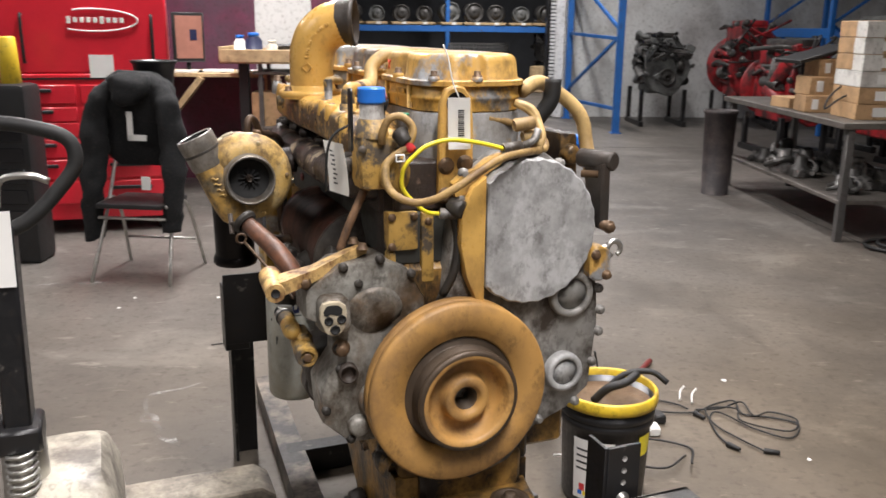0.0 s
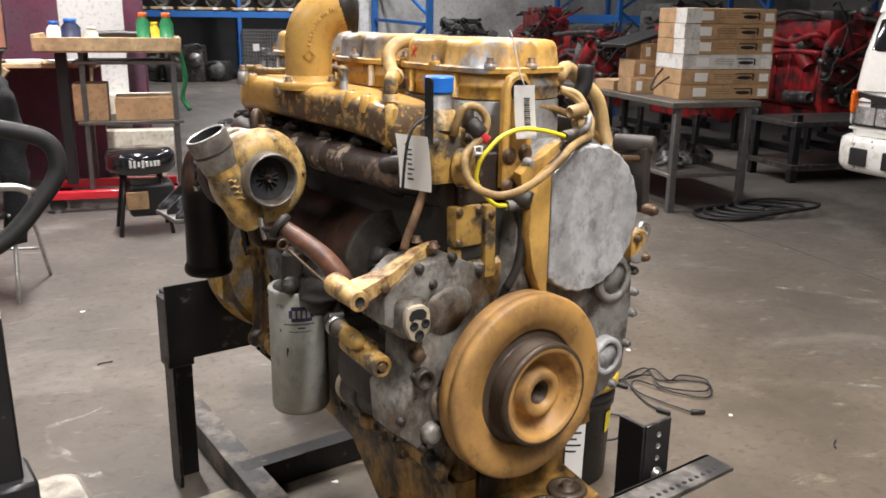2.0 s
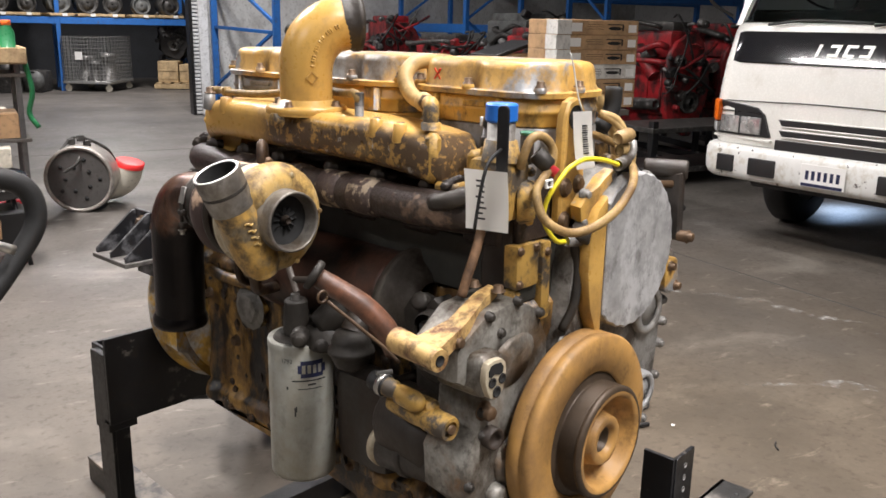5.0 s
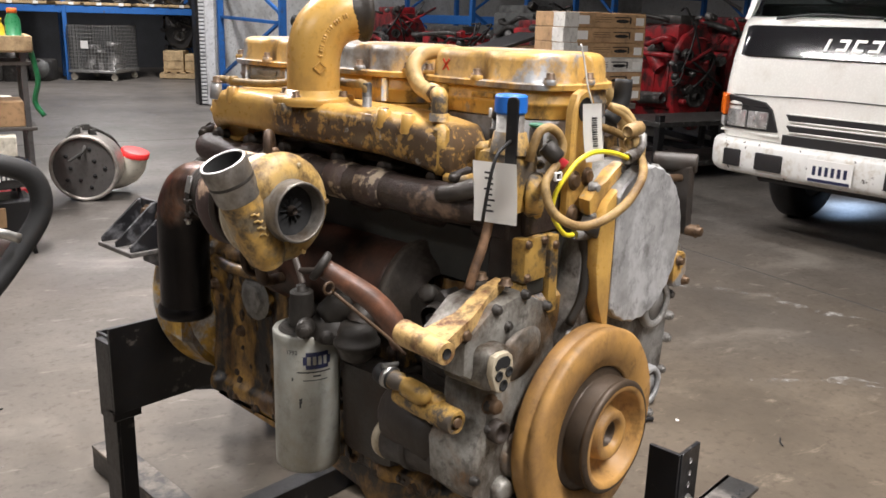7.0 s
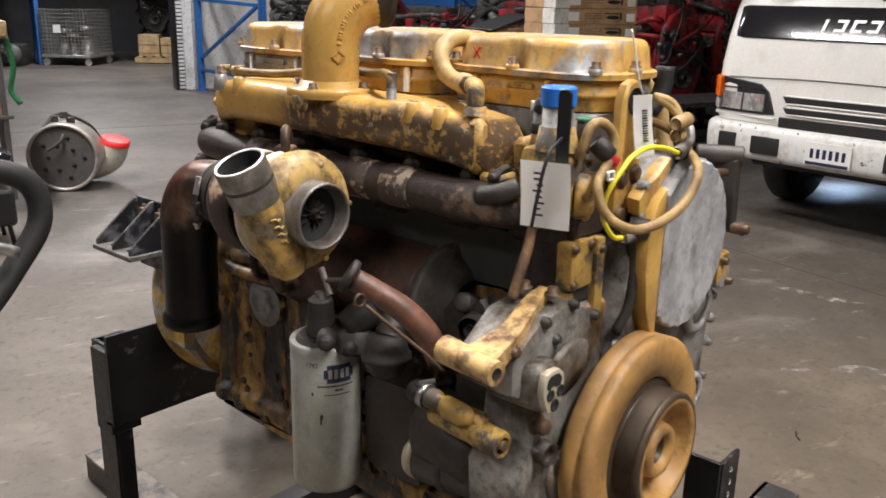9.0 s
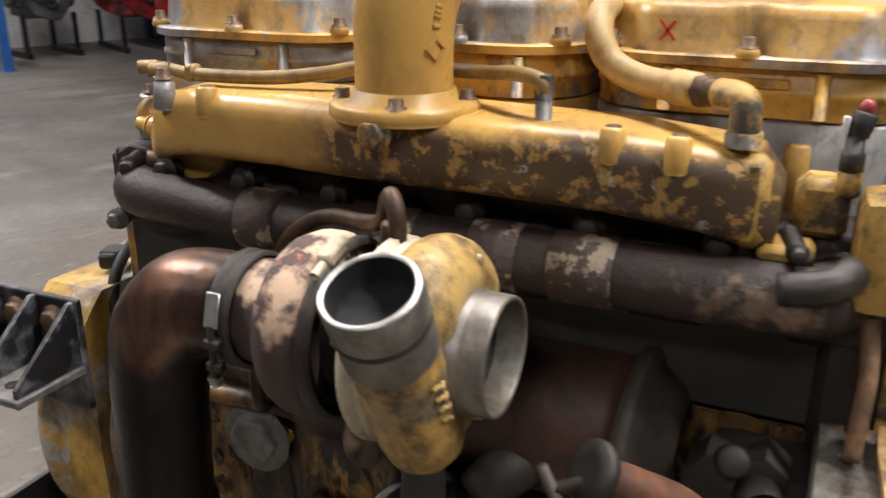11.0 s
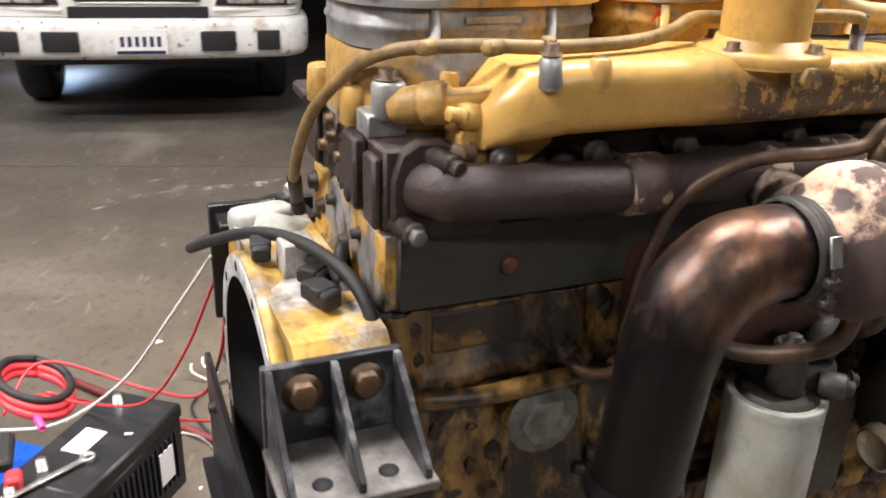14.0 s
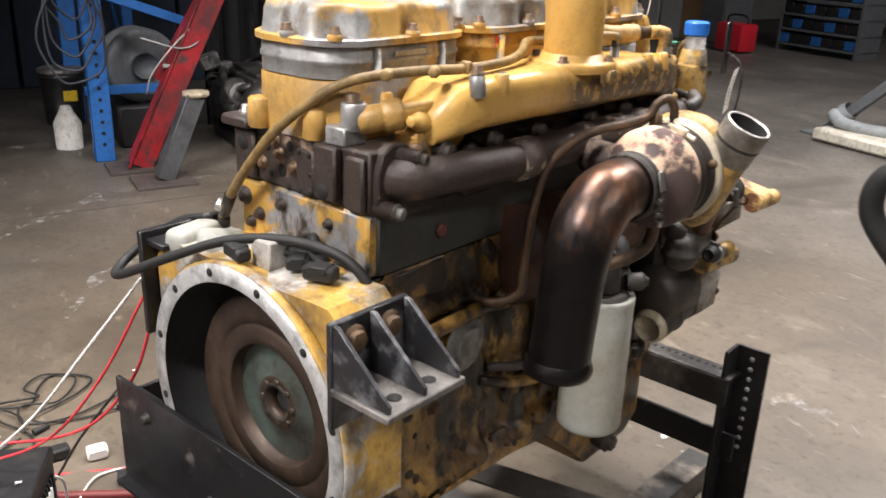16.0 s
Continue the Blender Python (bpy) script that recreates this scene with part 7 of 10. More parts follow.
# local: x into the truck, y across
def nose(y, hw, r=0.2, bow=0.06):
    """How far the bowed front has swept back at y."""
    y = abs(y)
    e = hw - r
    if y <= e:
        return bow * y * y
    return bow * e * e + r - math.sqrt(max(0.0, r * r - min(r, y - e) ** 2))


def nose_outline(x0, x1, hw, r=0.2, bow=0.06):
    ys = [-hw + r + 2 * (hw - r) * k / 12 for k in range(13)]
    side = [(hw - r) + r * math.sin(radians(11.25 * k)) for k in range(1, 9)]
    ys = [-y for y in side[::-1]] + ys + side
    return [V(x0 + nose(y, hw, r, bow), y, 0) for y in ys] + [V(x1, hw, 0), V(x1, -hw, 0)]


def bend(bm, hw=0.98, r=0.2, bow=0.06):
    for v in bm.verts:
        v.co.x += nose(v.co.y, hw, r, bow)
    return bm


b = B()
loft(b, [[p + V(0, 0, z) for p in nose_outline(x0, 1.7, hw)] for z, x0, hw in ((0.72, 0.045, 0.97), (0.78, 0.03, 0.98), (0.95, 0.03, 0.985), (1.02, 0.035, 0.985), (1.10, 0.04, 0.982), (1.28, 0.07, 0.975), (1.30, 0.075, 0.972), (1.50, 0.14, 0.965), (1.545, 0.16, 0.955), (1.56, 0.19, 0.94))])
cab = part("cab_body", b, m_white, truck, angle=40)
b = B()
for s in (-1, 1):
    loft(b, [[V(x, s * 0.94 + y, 1.54) for x, y in ((0.28, -0.035), (0.38, -0.035), (0.38, 0.02), (0.3, 0.02))], [V(x, s * 0.86 + y, 2.28) for x, y in ((0.54, -0.03), (0.64, -0.03), (0.64, 0.02), (0.56, 0.02))]])
box(b, (1.1, 0, 2.3), (1.35, 1.8, 0.1), 0.04)
box(b, (1.68, 0, 1.9), (0.06, 1.8, 0.8), 0.02)
part("cab_roof", b, m_white, truck)
b = B()
ring_lo = [V(0.17 + nose(y, 0.965), y, 1.53) for y in [-0.92 + 0.115 * k for k in range(17)]]
ring_hi = [V(0.47 + nose(y * 1.05, 0.965), y * 0.925, 2.26) for y in [-0.92 + 0.115 * k for k in range(17)]]
loft(b, [ring_lo + [p + V(0.008, 0, 0) for p in ring_lo[::-1]], ring_hi + [p + V(0.008, 0, 0) for p in ring_hi[::-1]]])
ws = part("windscreen", b, m_glass, truck, "tinted windscreen")
for pts in ([(0.13, 0.62, 1.545), (0.155, 0.35, 1.575), (0.165, 0.05, 1.565), (0.16, -0.1, 1.56)], [(0.13, -0.12, 1.545), (0.155, -0.4, 1.58), (0.16, -0.75, 1.57)]):
    b = B()
    tube(b, [(x + nose(y, 0.965), y, z) for x, y, z in pts], 0.009, 6, 4)
    part("wiper", b, m_blackp, truck, "black wiper arm")
b = B()
tube(b, [(0.2, 0.93, 1.6), (0.1, 1.05, 1.7), (0.08, 1.1, 1.85)], 0.012, 8, 4)
box(b, (0.08, 1.1, 1.95), (0.05, 0.17, 0.3), 0.02, seg=2)
part("wing_mirror", b, m_blackp, truck, "black wing mirror on its arm")
b = B()
box(b, (0.85, 0, 1.6), (0.9, 1.8, 0.1), 0.02)
for y in (-0.45, 0.45):
    box(b, (1.2, y, 1.85), (0.15, 0.5, 0.6), 0.05)
lathe(b, [(0.19, 0), (0.205, 0.01), (0.19, 0.02)], (0.6, 0.45, 1.75), (0.5, 0, 0.8), 24)
part("cab_interior", b, m_blackp, truck, "dark cab interior")
b = B()
loft(b, [[p + V(0, 0, z) for p in nose_outline(x0, 0.6, hw, r, 0.06)] for z, x0, hw, r in ((1.285, 0.066, 0.90, 0.17), (1.295, 0.062, 0.93, 0.18), (1.49, 0.126, 0.93, 0.18), (1.50, 0.132, 0.91, 0.17))])
part("black_garnish", b, m_gloss, truck, "gloss black panel under the windscreen")
# name badge as plain strokes
for k in range(4):
    y = 0.20 - 0.105 * k
    c = ([(-0.011, -0.038), (0.011, -0.038), (0.011, 0.038), (-0.011, 0.038)], [(-0.036, -0.038), (0.036, -0.038), (0.036, -0.02), (-0.014, -0.02), (-0.014, 0.02), (0.036, 0.02), (0.036, 0.038), (-0.036, 0.038)])[k > 0]
    if k == 2:
        c = [(-p, q) for p, q in c][::-1]
    b = B()
    prism(b, [(y + p - 0.25 * q, 1.385 + q) for p, q in c], "yz", -0.006, 0.006)
    for v in b.verts:
        v.co.x += 0.0625 + 0.307 * (v.co.z - 1.285) + nose(v.co.y, 0.93, 0.18)
    part("badge_stroke", b, m_white, truck, "white maker's badge stroke")
# seam under the front lid, and grille
b = B()
tube(b, [(0.0285 + nose(y, 0.985), y, 1.045 - 0.03 * abs(y)) for y in (-0.96, -0.8, -0.5, -0.2, 0.2, 0.5, 0.8, 0.96)], 0.0035, 5, 3)
part("lid_seam", b, m_blackp, truck)
for z, h, w in ((0.90, 0.042, 0.36), (0.828, 0.04, 0.35)):
    b = B()
    prism(b, [(-w, z - h / 2), (w, z - h / 2), (w + 0.03, z + h / 2), (-w - 0.03, z + h / 2)], "yz", 0.010, 0.05, 0.005)
    part("grille_slot", bend(b), m_blackp, truck)
    for dz in (-h / 2 - 0.004, h / 2 + 0.004):
        b = B()
        tube(b, [(0.02 + nose(y, 0.98), y, z + dz) for y in (-w, -w / 2, 0, w / 2, w)], 0.006, 6, 3)
        part("grille_lip", b, m_white, truck)
b = B()
box(b, (0.034, 0, 0.748), (0.04, 0.80, 0.068), 0.004)
part("grille_gap", bend(b), m_blackp, truck)
m_reflector = surface("silvered_lamp_bowl", (0.62, 0.63, 0.62), 0.18, 0.65, var=0.45, scale=18, bump=0.12, bscale=30)
for s in (-1, 1):
    b = B()
    prism(b, [(s * y, z) for y, z in ((0.44, 0.79), (0.56, 0.785), (0.68, 0.785), (0.80, 0.785), (0.86, 0.785), (0.93, 0.785), (0.935, 0.90), (0.93, 1.02), (0.86, 1.018), (0.80, 1.012), (0.68, 1.0), (0.56, 0.985), (0.50, 0.94))], "yz", 0.014, 0.06, 0.005)
    hl = part("headlight", bend(b), m_blackp, truck, "dark headlight frame with twin lamps")
    for y in (0.60, 0.775):
        b = B()
        box(b, (0.014, s * y, 0.86), (0.02, 0.165, 0.12), 0.012, seg=2)
        part("lamp_lens", bend(b), m_reflector, hl, "silvery lamp lens")
    b = B()
    box(b, (0.016, s * 0.69, 0.95), (0.012, 0.34, 0.008), 0.003)
    part("brow_rib", bend(b), m_gloss, hl)
    b = B()
    box(b, (0.03, s * 0.925, 0.945), (0.11, 0.115, 0.15), 0.02, seg=3)
    part("turn_signal", bend(b), m_amber, truck, "amber turn signal")
    b = B()
    box(b, (0.035, s * 0.925, 0.83), (0.09, 0.1, 0.075), 0.015, seg=2)
    part("side_marker", bend(b), m_lens, truck)
    b = B()
    box(b, (0.02, s * 0.68, 0.765), (0.04, 0.5, 0.02), 0.006)
    part("lamp_trim", bend(b), m_white, truck)
b = B()
loft(b, [[p + V(0, 0, z) for p in nose_outline(x0, 0.45, hw, 0.2, 0.07)] for z, x0, hw in ((0.465, 0.06, 0.95), (0.475, 0.01, 0.985), (0.50, -0.02, 1.0), (0.53, -0.03, 1.008), (0.60, -0.035, 1.01), (0.675, -0.03, 1.01), (0.70, -0.018, 1.005), (0.713, 0.01, 0.99), (0.716, 0.04, 0.97))])
bumper = part("bumper", b, m_white_chip, truck, "white bumper with chipped paint", 40)
for s in (-1, 1):
    for y, w in ((0.751, 0.14), (0.451, 0.21)):
        b = B()
        box(b, (-0.035, s * y, 0.585), (0.03, w, 0.12), 0.012, seg=2)
        part("bumper_recess", bend(b, 1.01, 0.2, 0.07), m_blackp, bumper, "dark bumper opening")
b = B()
box(b, (-0.042, 0.0, 0.585), (0.006, 0.305, 0.15), 0.002)
plate = part("number_plate", b, m_paper, truck, "dirty white number plate with blue foot")
b = B()
box(b, (-0.0455, 0.0, 0.525), (0.003, 0.28, 0.02), 0)
part("plate_foot", b, m_navy, plate)
for k in range(6):
    b = B()
    box(b, (-0.0455, 0.105 - 0.042 * k, 0.588), (0.003, 0.022, 0.06), 0)
    part("plate_bar", b, m_navy, plate)
for s in (-1, 1):
    b = B()
    lathe(b, [(0.2, -0.1), (0.36, -0.1), (0.385, -0.07), (0.385, 0.07), (0.36, 0.1), (0.2, 0.1)], (1.15, s * 0.80, 0.385), (0, 1, 0), 32)
    wheel = part("wheel", b, m_rubber, truck, "black truck tyre")
    b = B()
    lathe(b, [(0, -0.06), (0.1, -0.06), (0.2, -0.09), (0.2, 0.09), (0.1, 0.03), (0, 0.03)], (1.15, s * 0.80, 0.385), (0, 1, 0), 24)
    part("rim", b, m_grey, wheel)
b = B()
cyl(b, (1.15, -0.8, 0.385), (1.15, 0.8, 0.385), 0.06, seg=12)
box(b, (2.5, 0, 0.62), (4.2, 0.9, 0.2), 0.02)
# cross box added to keep light from under the bumper
box(b, (0.42, 0, 0.46), (0.16, 1.5, 0.16), 0.02)
part("chassis", b, m_blackp, truck)
# unseen engine and tank shapes, added to block light under the truck
b = B()
box(b, (1.35, -0.05, 0.46), (1.1, 0.7, 0.34), 0.06, seg=2)
cyl(b, (1.9, -0.05, 0.48), (3.6, -0.05, 0.45), 0.07, 0.06, 12)
part("engine_underside", b, m_blackp, truck, "dark engine-like mass added under the cab to block light")
b = B()
box(b, (2.6, -0.75, 0.52), (1.1, 0.4, 0.36), 0.05, seg=2)
part("fuel_tank", b, m_blackp, truck)
for s in (-1, 1):
    b = B()
    lathe(b, [(0.44, -0.16), (0.46, -0.16), (0.46, 0.16), (0.44, 0.16)], (1.15, s * 0.80, 0.4), (0, 1, 0), 24)
    bmesh.ops.delete(b, geom=[v for v in b.verts if v.co.z < 0.45], context="VERTS")
    part("mudguard", b, m_blackp, truck)
# box added to carry the glow light, not a known truck part
b = B()
box(b, (1.75, 0.72, 0.44), (0.3, 0.14, 0.16), 0.01)
part("underbody_lamp", b, m_blackp, truck, "dark box added over the glow light under the chassis")
b = B()
box(b, (3.9, 0, 1.6), (4.0, 2.1, 1.8), 0.03)
part("cargo_box", b, m_white, truck)

# -- steel work table with boxes and parts --
TU, TV = 2.92, 4.38
table = thing("work_table", room(TU, TV), "steel work table with a lower shelf, loaded with boxes and parts", "table")
b = B()
box(b, (0.33, 1.2, 0.845), (0.78, 2.46, 0.045), 0.004)
part("tabletop", b, m_table, table, "worn grey steel top")
b = B()
box(b, (0.33, 1.2, 0.29), (0.68, 2.36, 0.03), 0.003)
part("lower_shelf", b, m_table, table)
for x in (0.02, 0.64):
    for y in (0.03, 2.36):
        b = B()
        box(b, (x, y, 0.41), (0.055, 0.055, 0.82), 0.004)
        part("leg", b, m_legs, table)
for k in range(26):
    rnd = random.Random(100 + k)
    x, y = rnd.uniform(0.1, 0.58), rnd.uniform(0.12, 2.25)
    o = thing("engine_part", room(TU, TV) @ pose(x, y, 0.305, 0, 0, rnd.uniform(0, 360)), "greasy alloy engine part on the table's lower shelf", "engine part", "parts on the shelf")
    b = B()
    r = rnd.uniform(0.06, 0.13)
    lathe(b, [(0, 0), (r * 0.8, 0), (r, r * 0.2), (r * 0.9, r * 0.7), (r * 0.5, r * 0.9), (r * 0.45, r * 1.5), (r * 0.3, r * 1.6), (0, r * 1.5)], (0, 0, 0), (0, 0, 1), 14)
    part("housing", wobble(b, 0.012, 14, k), m_alu_parts if k % 2 else m_darkmix, o)
    b = B()
    tube(b, [(-r, 0, r * 0.5), (-r * 0.5, r * 0.8, r), (r * 0.4, r, r * 0.7), (r * 1.1, r * 0.3, r * 0.4)], r * 0.22, 8, 4)
    box(b, (r * 0.7, -r * 0.5, r * 0.35), (r * 0.8, r * 0.6, r * 0.6), 0.006)
    part("fitting", b, m_darkmix if k % 2 else m_alu_parts, o)


def carton(m, s, mat, label, group, slot=True, tape=True):
    o = thing("carton", m, label, "box", group)
    b = B()
    box(b, (0, 0, s[2] / 2), s, 0.004)
    part("case", wobble(b, 0.003, 9, s[0]), mat, o)
    b = B()
    box(b, (0, 0, s[2] + 0.001), (s[0] * 0.99, s[1] * 0.98, 0.006), 0.002)
    part("lid", b, mat, o)
    if slot:
        b = B()
        c, f = V(s[0] * 0.2, 0, s[2] * 0.45), -s[1] / 2
        prism(b, [(c.x + s[0] * 0.085 * math.cos(a * 0.5236), c.z + s[2] * 0.13 * math.sin(a * 0.5236)) for a in range(12)], "xz", f - 0.004, f + 0.002)
        part("hand_slot", b, m_shade_black, o, "oval hand slot")
        b = B()
        box(b, (c.x + s[0] * 0.0, f - 0.001, c.z + s[2] * 0.27), (s[0] * 0.2, 0.005, s[2] * 0.07), 0.001)
        box(b, (c.x + s[0] * 0.1, f - 0.001, c.z + s[2] * 0.05), (s[0] * 0.018, 0.005, s[2] * 0.44), 0.001)
        part("flap_cut", b, m_shade_black, o)
        for q in (0.38, 0.55, 0.7):
            b = B()
            box(b, (-s[0] * 0.04, f - 0.001, s[2] * q), (s[0] * 0.2, 0.004, 0.003), 0)
            part("crease", b, m_groove, o)
        b = B()
        box(b, (-s[0] * 0.42, f + s[1] * 0.18, s[2] * 0.5), (s[0] * 0.17, s[1] * 0.38, s[2] * 1.01), 0.002)
        if mat is m_card and m.translation.z > 1.1:
            part("end_wrap", b, m_card_white, o, "scuffed white paper wrap")
    if tape:
        b = B()
        box(b, (-s[0] * 0.28, -s[1] / 2 - 0.001, s[2] * 0.5), (s[0] * 0.14, 0.004, s[2] * 0.6), 0)
        part("paper_label", b, m_paper, o, "white paper label")
        b = B()
        box(b, (s[0] * 0.42, -s[1] / 2 - 0.001, s[2] * 0.45), (s[0] * 0.1, 0.004, s[2] * 0.55), 0)
        part("paper_label", b, m_paper, o, "white paper label")
    return o


rnd = random.Random(5)
for k in range(6):
    white = k == 2
    carton(room(3.45, 4.77, 0.868 + 0.1165 * k, -3 + rnd.uniform(-3, 3)), (0.8, 0.42, 0.111), m_card_white if white else m_card,
           "flat white carton with dark print in the stack" if white else "flat brown cardboard carton in a stack on the table", "stacked cartons")
for k, (u, v, z, s) in enumerate(((3.1, 5.25, 0.868, (0.34, 0.3, 0.13)), (3.12, 5.27, 1.001, (0.36, 0.28, 0.14)), (3.07, 5.65, 0.868, (0.3, 0.3, 0.08)), (3.16, 5.3, 1.145, (0.3, 0.25, 0.13)))):
    carton(room(u, v, z, rnd.uniform(-8, 8)), s, m_card, "small brown carton on the work table", "small cartons", False)
o = thing("black_tray", room(3.05, 5.35, 1.285, 10), "black plastic tray leaning on the cartons", "tray")
b = B()
box(b, (0, 0, 0.03), (0.5, 0.35, 0.03), 0.005, Euler((0, radians(-14), 0)).to_matrix())
part("pan", b, m_blackp, o)
o = thing("cable", room(3.0, 5.0, 0.99), "black cable draped over the small cartons", "cable")
b = B()
tube(b, [(0.1, -0.1, 0.13), (-0.05, -0.2, 0.03), (-0.1, -0.24, -0.06), (0.0, -0.26, 0.02), (0.12, -0.22, 0.06)], 0.008, 6, 5)
part("cord", b, m_rubber, o)
o = thing("hose_coil", room(3.3, 4.2, 0), "black hoses coiled on the floor beneath the table", "hose")
for k in range(5):
    b = B()
    tube(b, [(0.3 * math.cos(a * 0.7 + k) * (0.8 + 0.1 * k) + 0.12 * k, 0.2 * math.sin(a * 0.7 + k), 0.02 + 0.012 * k) for a in range(10)], 0.014, 8, 4)
    part("loop", b, m_rubber, o)
o = thing("waste_bin", room(2.66, 6.28), "dark grey plastic waste bin beside the table", "bin")
b = B()
lathe(b, [(0, 0), (0.12, 0), (0.145, 0.74), (0.155, 0.75), (0.155, 0.78), (0.14, 0.78), (0.11, 0.05), (0, 0.05)], (0, 0, 0), (0, 0, 1), 28)
part("tub", b, surface("grey_bin_plastic", (0.018, 0.014, 0.015), 0.7, dirt=(0.06, 0.045, 0.04), dirty=0.35, dscale=6), o)

# -- spare engines behind the table and along the partition --
old_engine(room(3.72, 12.0, 0, 0), m_grey_eng, "grey spare diesel engine on a low stand by the partition", 0.9, 0.85, 0.95, "spare engines", 3, 0.5, False)
old_engine(room(5.0, 11.7, 0, -8), m_red_old, "red spare diesel engine standing by the partition", 1.2, 0.95, 1.2, "spare engines", 4, 0.45)
old_engine(room(5.2, 7.2, 0, 10), m_red_old, "dark red spare engine behind the work table", 1.1, 0.75, 1.15, "spare engines", 6, 0.35)
old_engine(room(6.3, 6.6, 0, 0), m_red_old, "dark red spare engine in the shade", 1.2, 0.8, 1.3, "spare engines", 7, 0.3)
old_engine(room(7.4, 6.8, 0, -12), m_red_old, "dark red spare engine in the shade", 1.2, 0.8, 1.3, "spare engines", 8, 0.3)
old_engine(room(4.5, 8.6, 0, 6), m_red_old, "dark red spare engine behind the work table", 1.0, 0.7, 1.0, "spare engines", 9, 0.4)
old_engine(room(6.0, 9.2, 0, 6), m_grey_eng, "dark spare engine in the shade", 1.0, 0.9, 1.3, "spare engines", 10, 0.4)
o = thing("low_rack", room(5.8, 5.6), "dark low steel rack behind the work table", "rack")
for z in (0.15, 0.55):
    b = B()
    box(b, (0, 0, z), (2.2, 0.7, 0.05), 0.004)
    part("shelf", b, m_darkmix, o)
for x in (-1.05, 1.05):
    for y in (-0.3, 0.3):
        b = B()
        box(b, (x, y, 0.32), (0.07, 0.07, 0.64), 0.004)
        part("post", b, m_black, o)


# -- blue pallet racks --
def pallet_rack(m, bays, width, depth, levels, height, label, group="pallet racks"):
    o = thing("pallet_rack", m, label, "rack", group)
    for k in range(bays + 1):
        for y in (0, depth):
            b = B()
            box(b, (k * width, y, height / 2), (0.09, 0.07, height), 0.006)
            part("upright", b, m_blue, o)
        for j in range(5):
            b = B()
            z0, z1 = 0.2 + 0.7 * j, 0.2 + 0.7 * (j + 1)
            if j % 2:
                z0, z1 = z1, z0
            q = (V(k * width, depth, z1) - V(k * width, 0, z0))
            box(b, (k * width, depth / 2, (z0 + z1) / 2), (0.03, q.length, 0.04), 0.003, q.to_track_quat("Y", "Z").to_matrix())
            part("brace", b, m_blue, o)
    for z in levels:
        for k in range(bays):
            for y in (0, depth):
                b = B()
                box(b, ((k + 0.5) * width, y - 0.02, z), (width - 0.08, 0.05, 0.14), 0.006)
                part("beam", b, m_blue, o)
    return o


pallet_rack(room(-5.0, 19.2), 3, 2.75, 1.1, (1.47, 3.3), 4.2, "tall blue pallet rack along the far wall, loaded with parts")
pallet_rack(room(5.75, 10.9, 0, 90), 1, 2.4, -1.0, (1.47, 3.1), 4.2, "blue pallet rack bay with parts")
pallet_rack(room(7.55, 9.7), 1, 2.75, 1.0, (1.98, 3.4), 4.2, "blue pallet rack standing behind the red engines")
o = thing("pallet_rack", room(2.77, 11.06), "blue rack end frame with diagonal bracing beside the white partition", "rack", "pallet racks")
for x, y in ((0.0, 0.0), (-0.38, 2.14)):
    b = B()
    box(b, (x, y, 2.1), (0.1, 0.09, 4.2), 0.006)
    part("upright", b, m_blue, o)
    b = B()
    box(b, (x, y, 0.006), (0.16, 0.15, 0.012), 0.002)
    part("foot_plate", b, m_blue, o)
for z0, z1 in ((0.35, 0.33), (1.36, 1.42), (1.4, 0.5), (1.48, 2.4), (2.5, 2.5), (3.3, 2.55)):
    b = B()
    q = V(-0.38, 2.08, z1 - z0)
    box(b, V(0, 0.04, z0) + q / 2, (0.04, q.length, 0.05), 0.004, q.to_track_quat("Y", "Z").to_matrix())
    part("brace", b, m_blue, o)
# goods on the far rack: engines and drums on pallets
rnd = random.Random(21)
for k in range(14):
    u = -4.6 + 0.57 * k
    lvl = 1.56
    o = thing("rack_goods", room(u, 19.55, lvl, rnd.uniform(-10, 10)), "dark drum-shaped engine part on the pallet rack", "engine part", "goods on the far rack")
    b = B()
    box(b, (0, 0, 0.03), (0.5, 0.8, 0.06), 0.01)
    part("pallet_board", b, m_wood, o)
    b = B()
    r = rnd.uniform(0.18, 0.25)
    lathe(b, [(0.02, -0.25), (r * 0.5, -0.27), (r * 0.55, -0.22), (r * 0.85, -0.22), (r * 0.9, -0.26), (r, -0.25), (r, 0.2), (0, 0.25)], (0, 0, 0.06 + r), (0, 1, 0), 24)
    part("drum", b, m_darkmix if k % 3 else m_grey_eng, o)
    b = B()
    box(b, (0.05, -0.42, 0.03), (0.1, 0.005, 0.06), 0)
    part("paper_label", b, m_paper, o)
for k in range(11):
    u = -5.0 + 0.5 * k
    o = thing("engine_core", room(u, 19.1 + rnd.uniform(-0.2, 0.5), 0, rnd.uniform(-30, 30)), "dark greasy engine core on the floor beneath the rack", "engine part", "cores under the rack")
    b = B()
    h = rnd.uniform(0.4, 0.85)
    box(b, (0, 0, h / 2), (0.42, 0.6, h), 0.05, seg=2)
    part("body", wobble(b, 0.05, 5, k), m_darkmix, o)
    b = B()
    r = rnd.uniform(0.12, 0.22)
    lathe(b, [(0.02, 0), (r * 0.6, 0), (r * 0.7, 0.05), (r, 0.05), (r, 0.14), (0, 0.14)], (rnd.uniform(-0.1, 0.1), -0.42, h * 0.6), (0, 1, 0), 18)
    part("pulley", b, m_alu_parts if k % 3 == 0 else m_grey_eng, o)
    b = B()
    tube(b, [(-0.2, -0.3, h * 0.5), (-0.1, -0.38, h * 0.9), (0.1, -0.34, h), (0.2, -0.2, h * 0.8)], 0.03, 8, 4)
    part("pipe", b, m_darkmix, o)

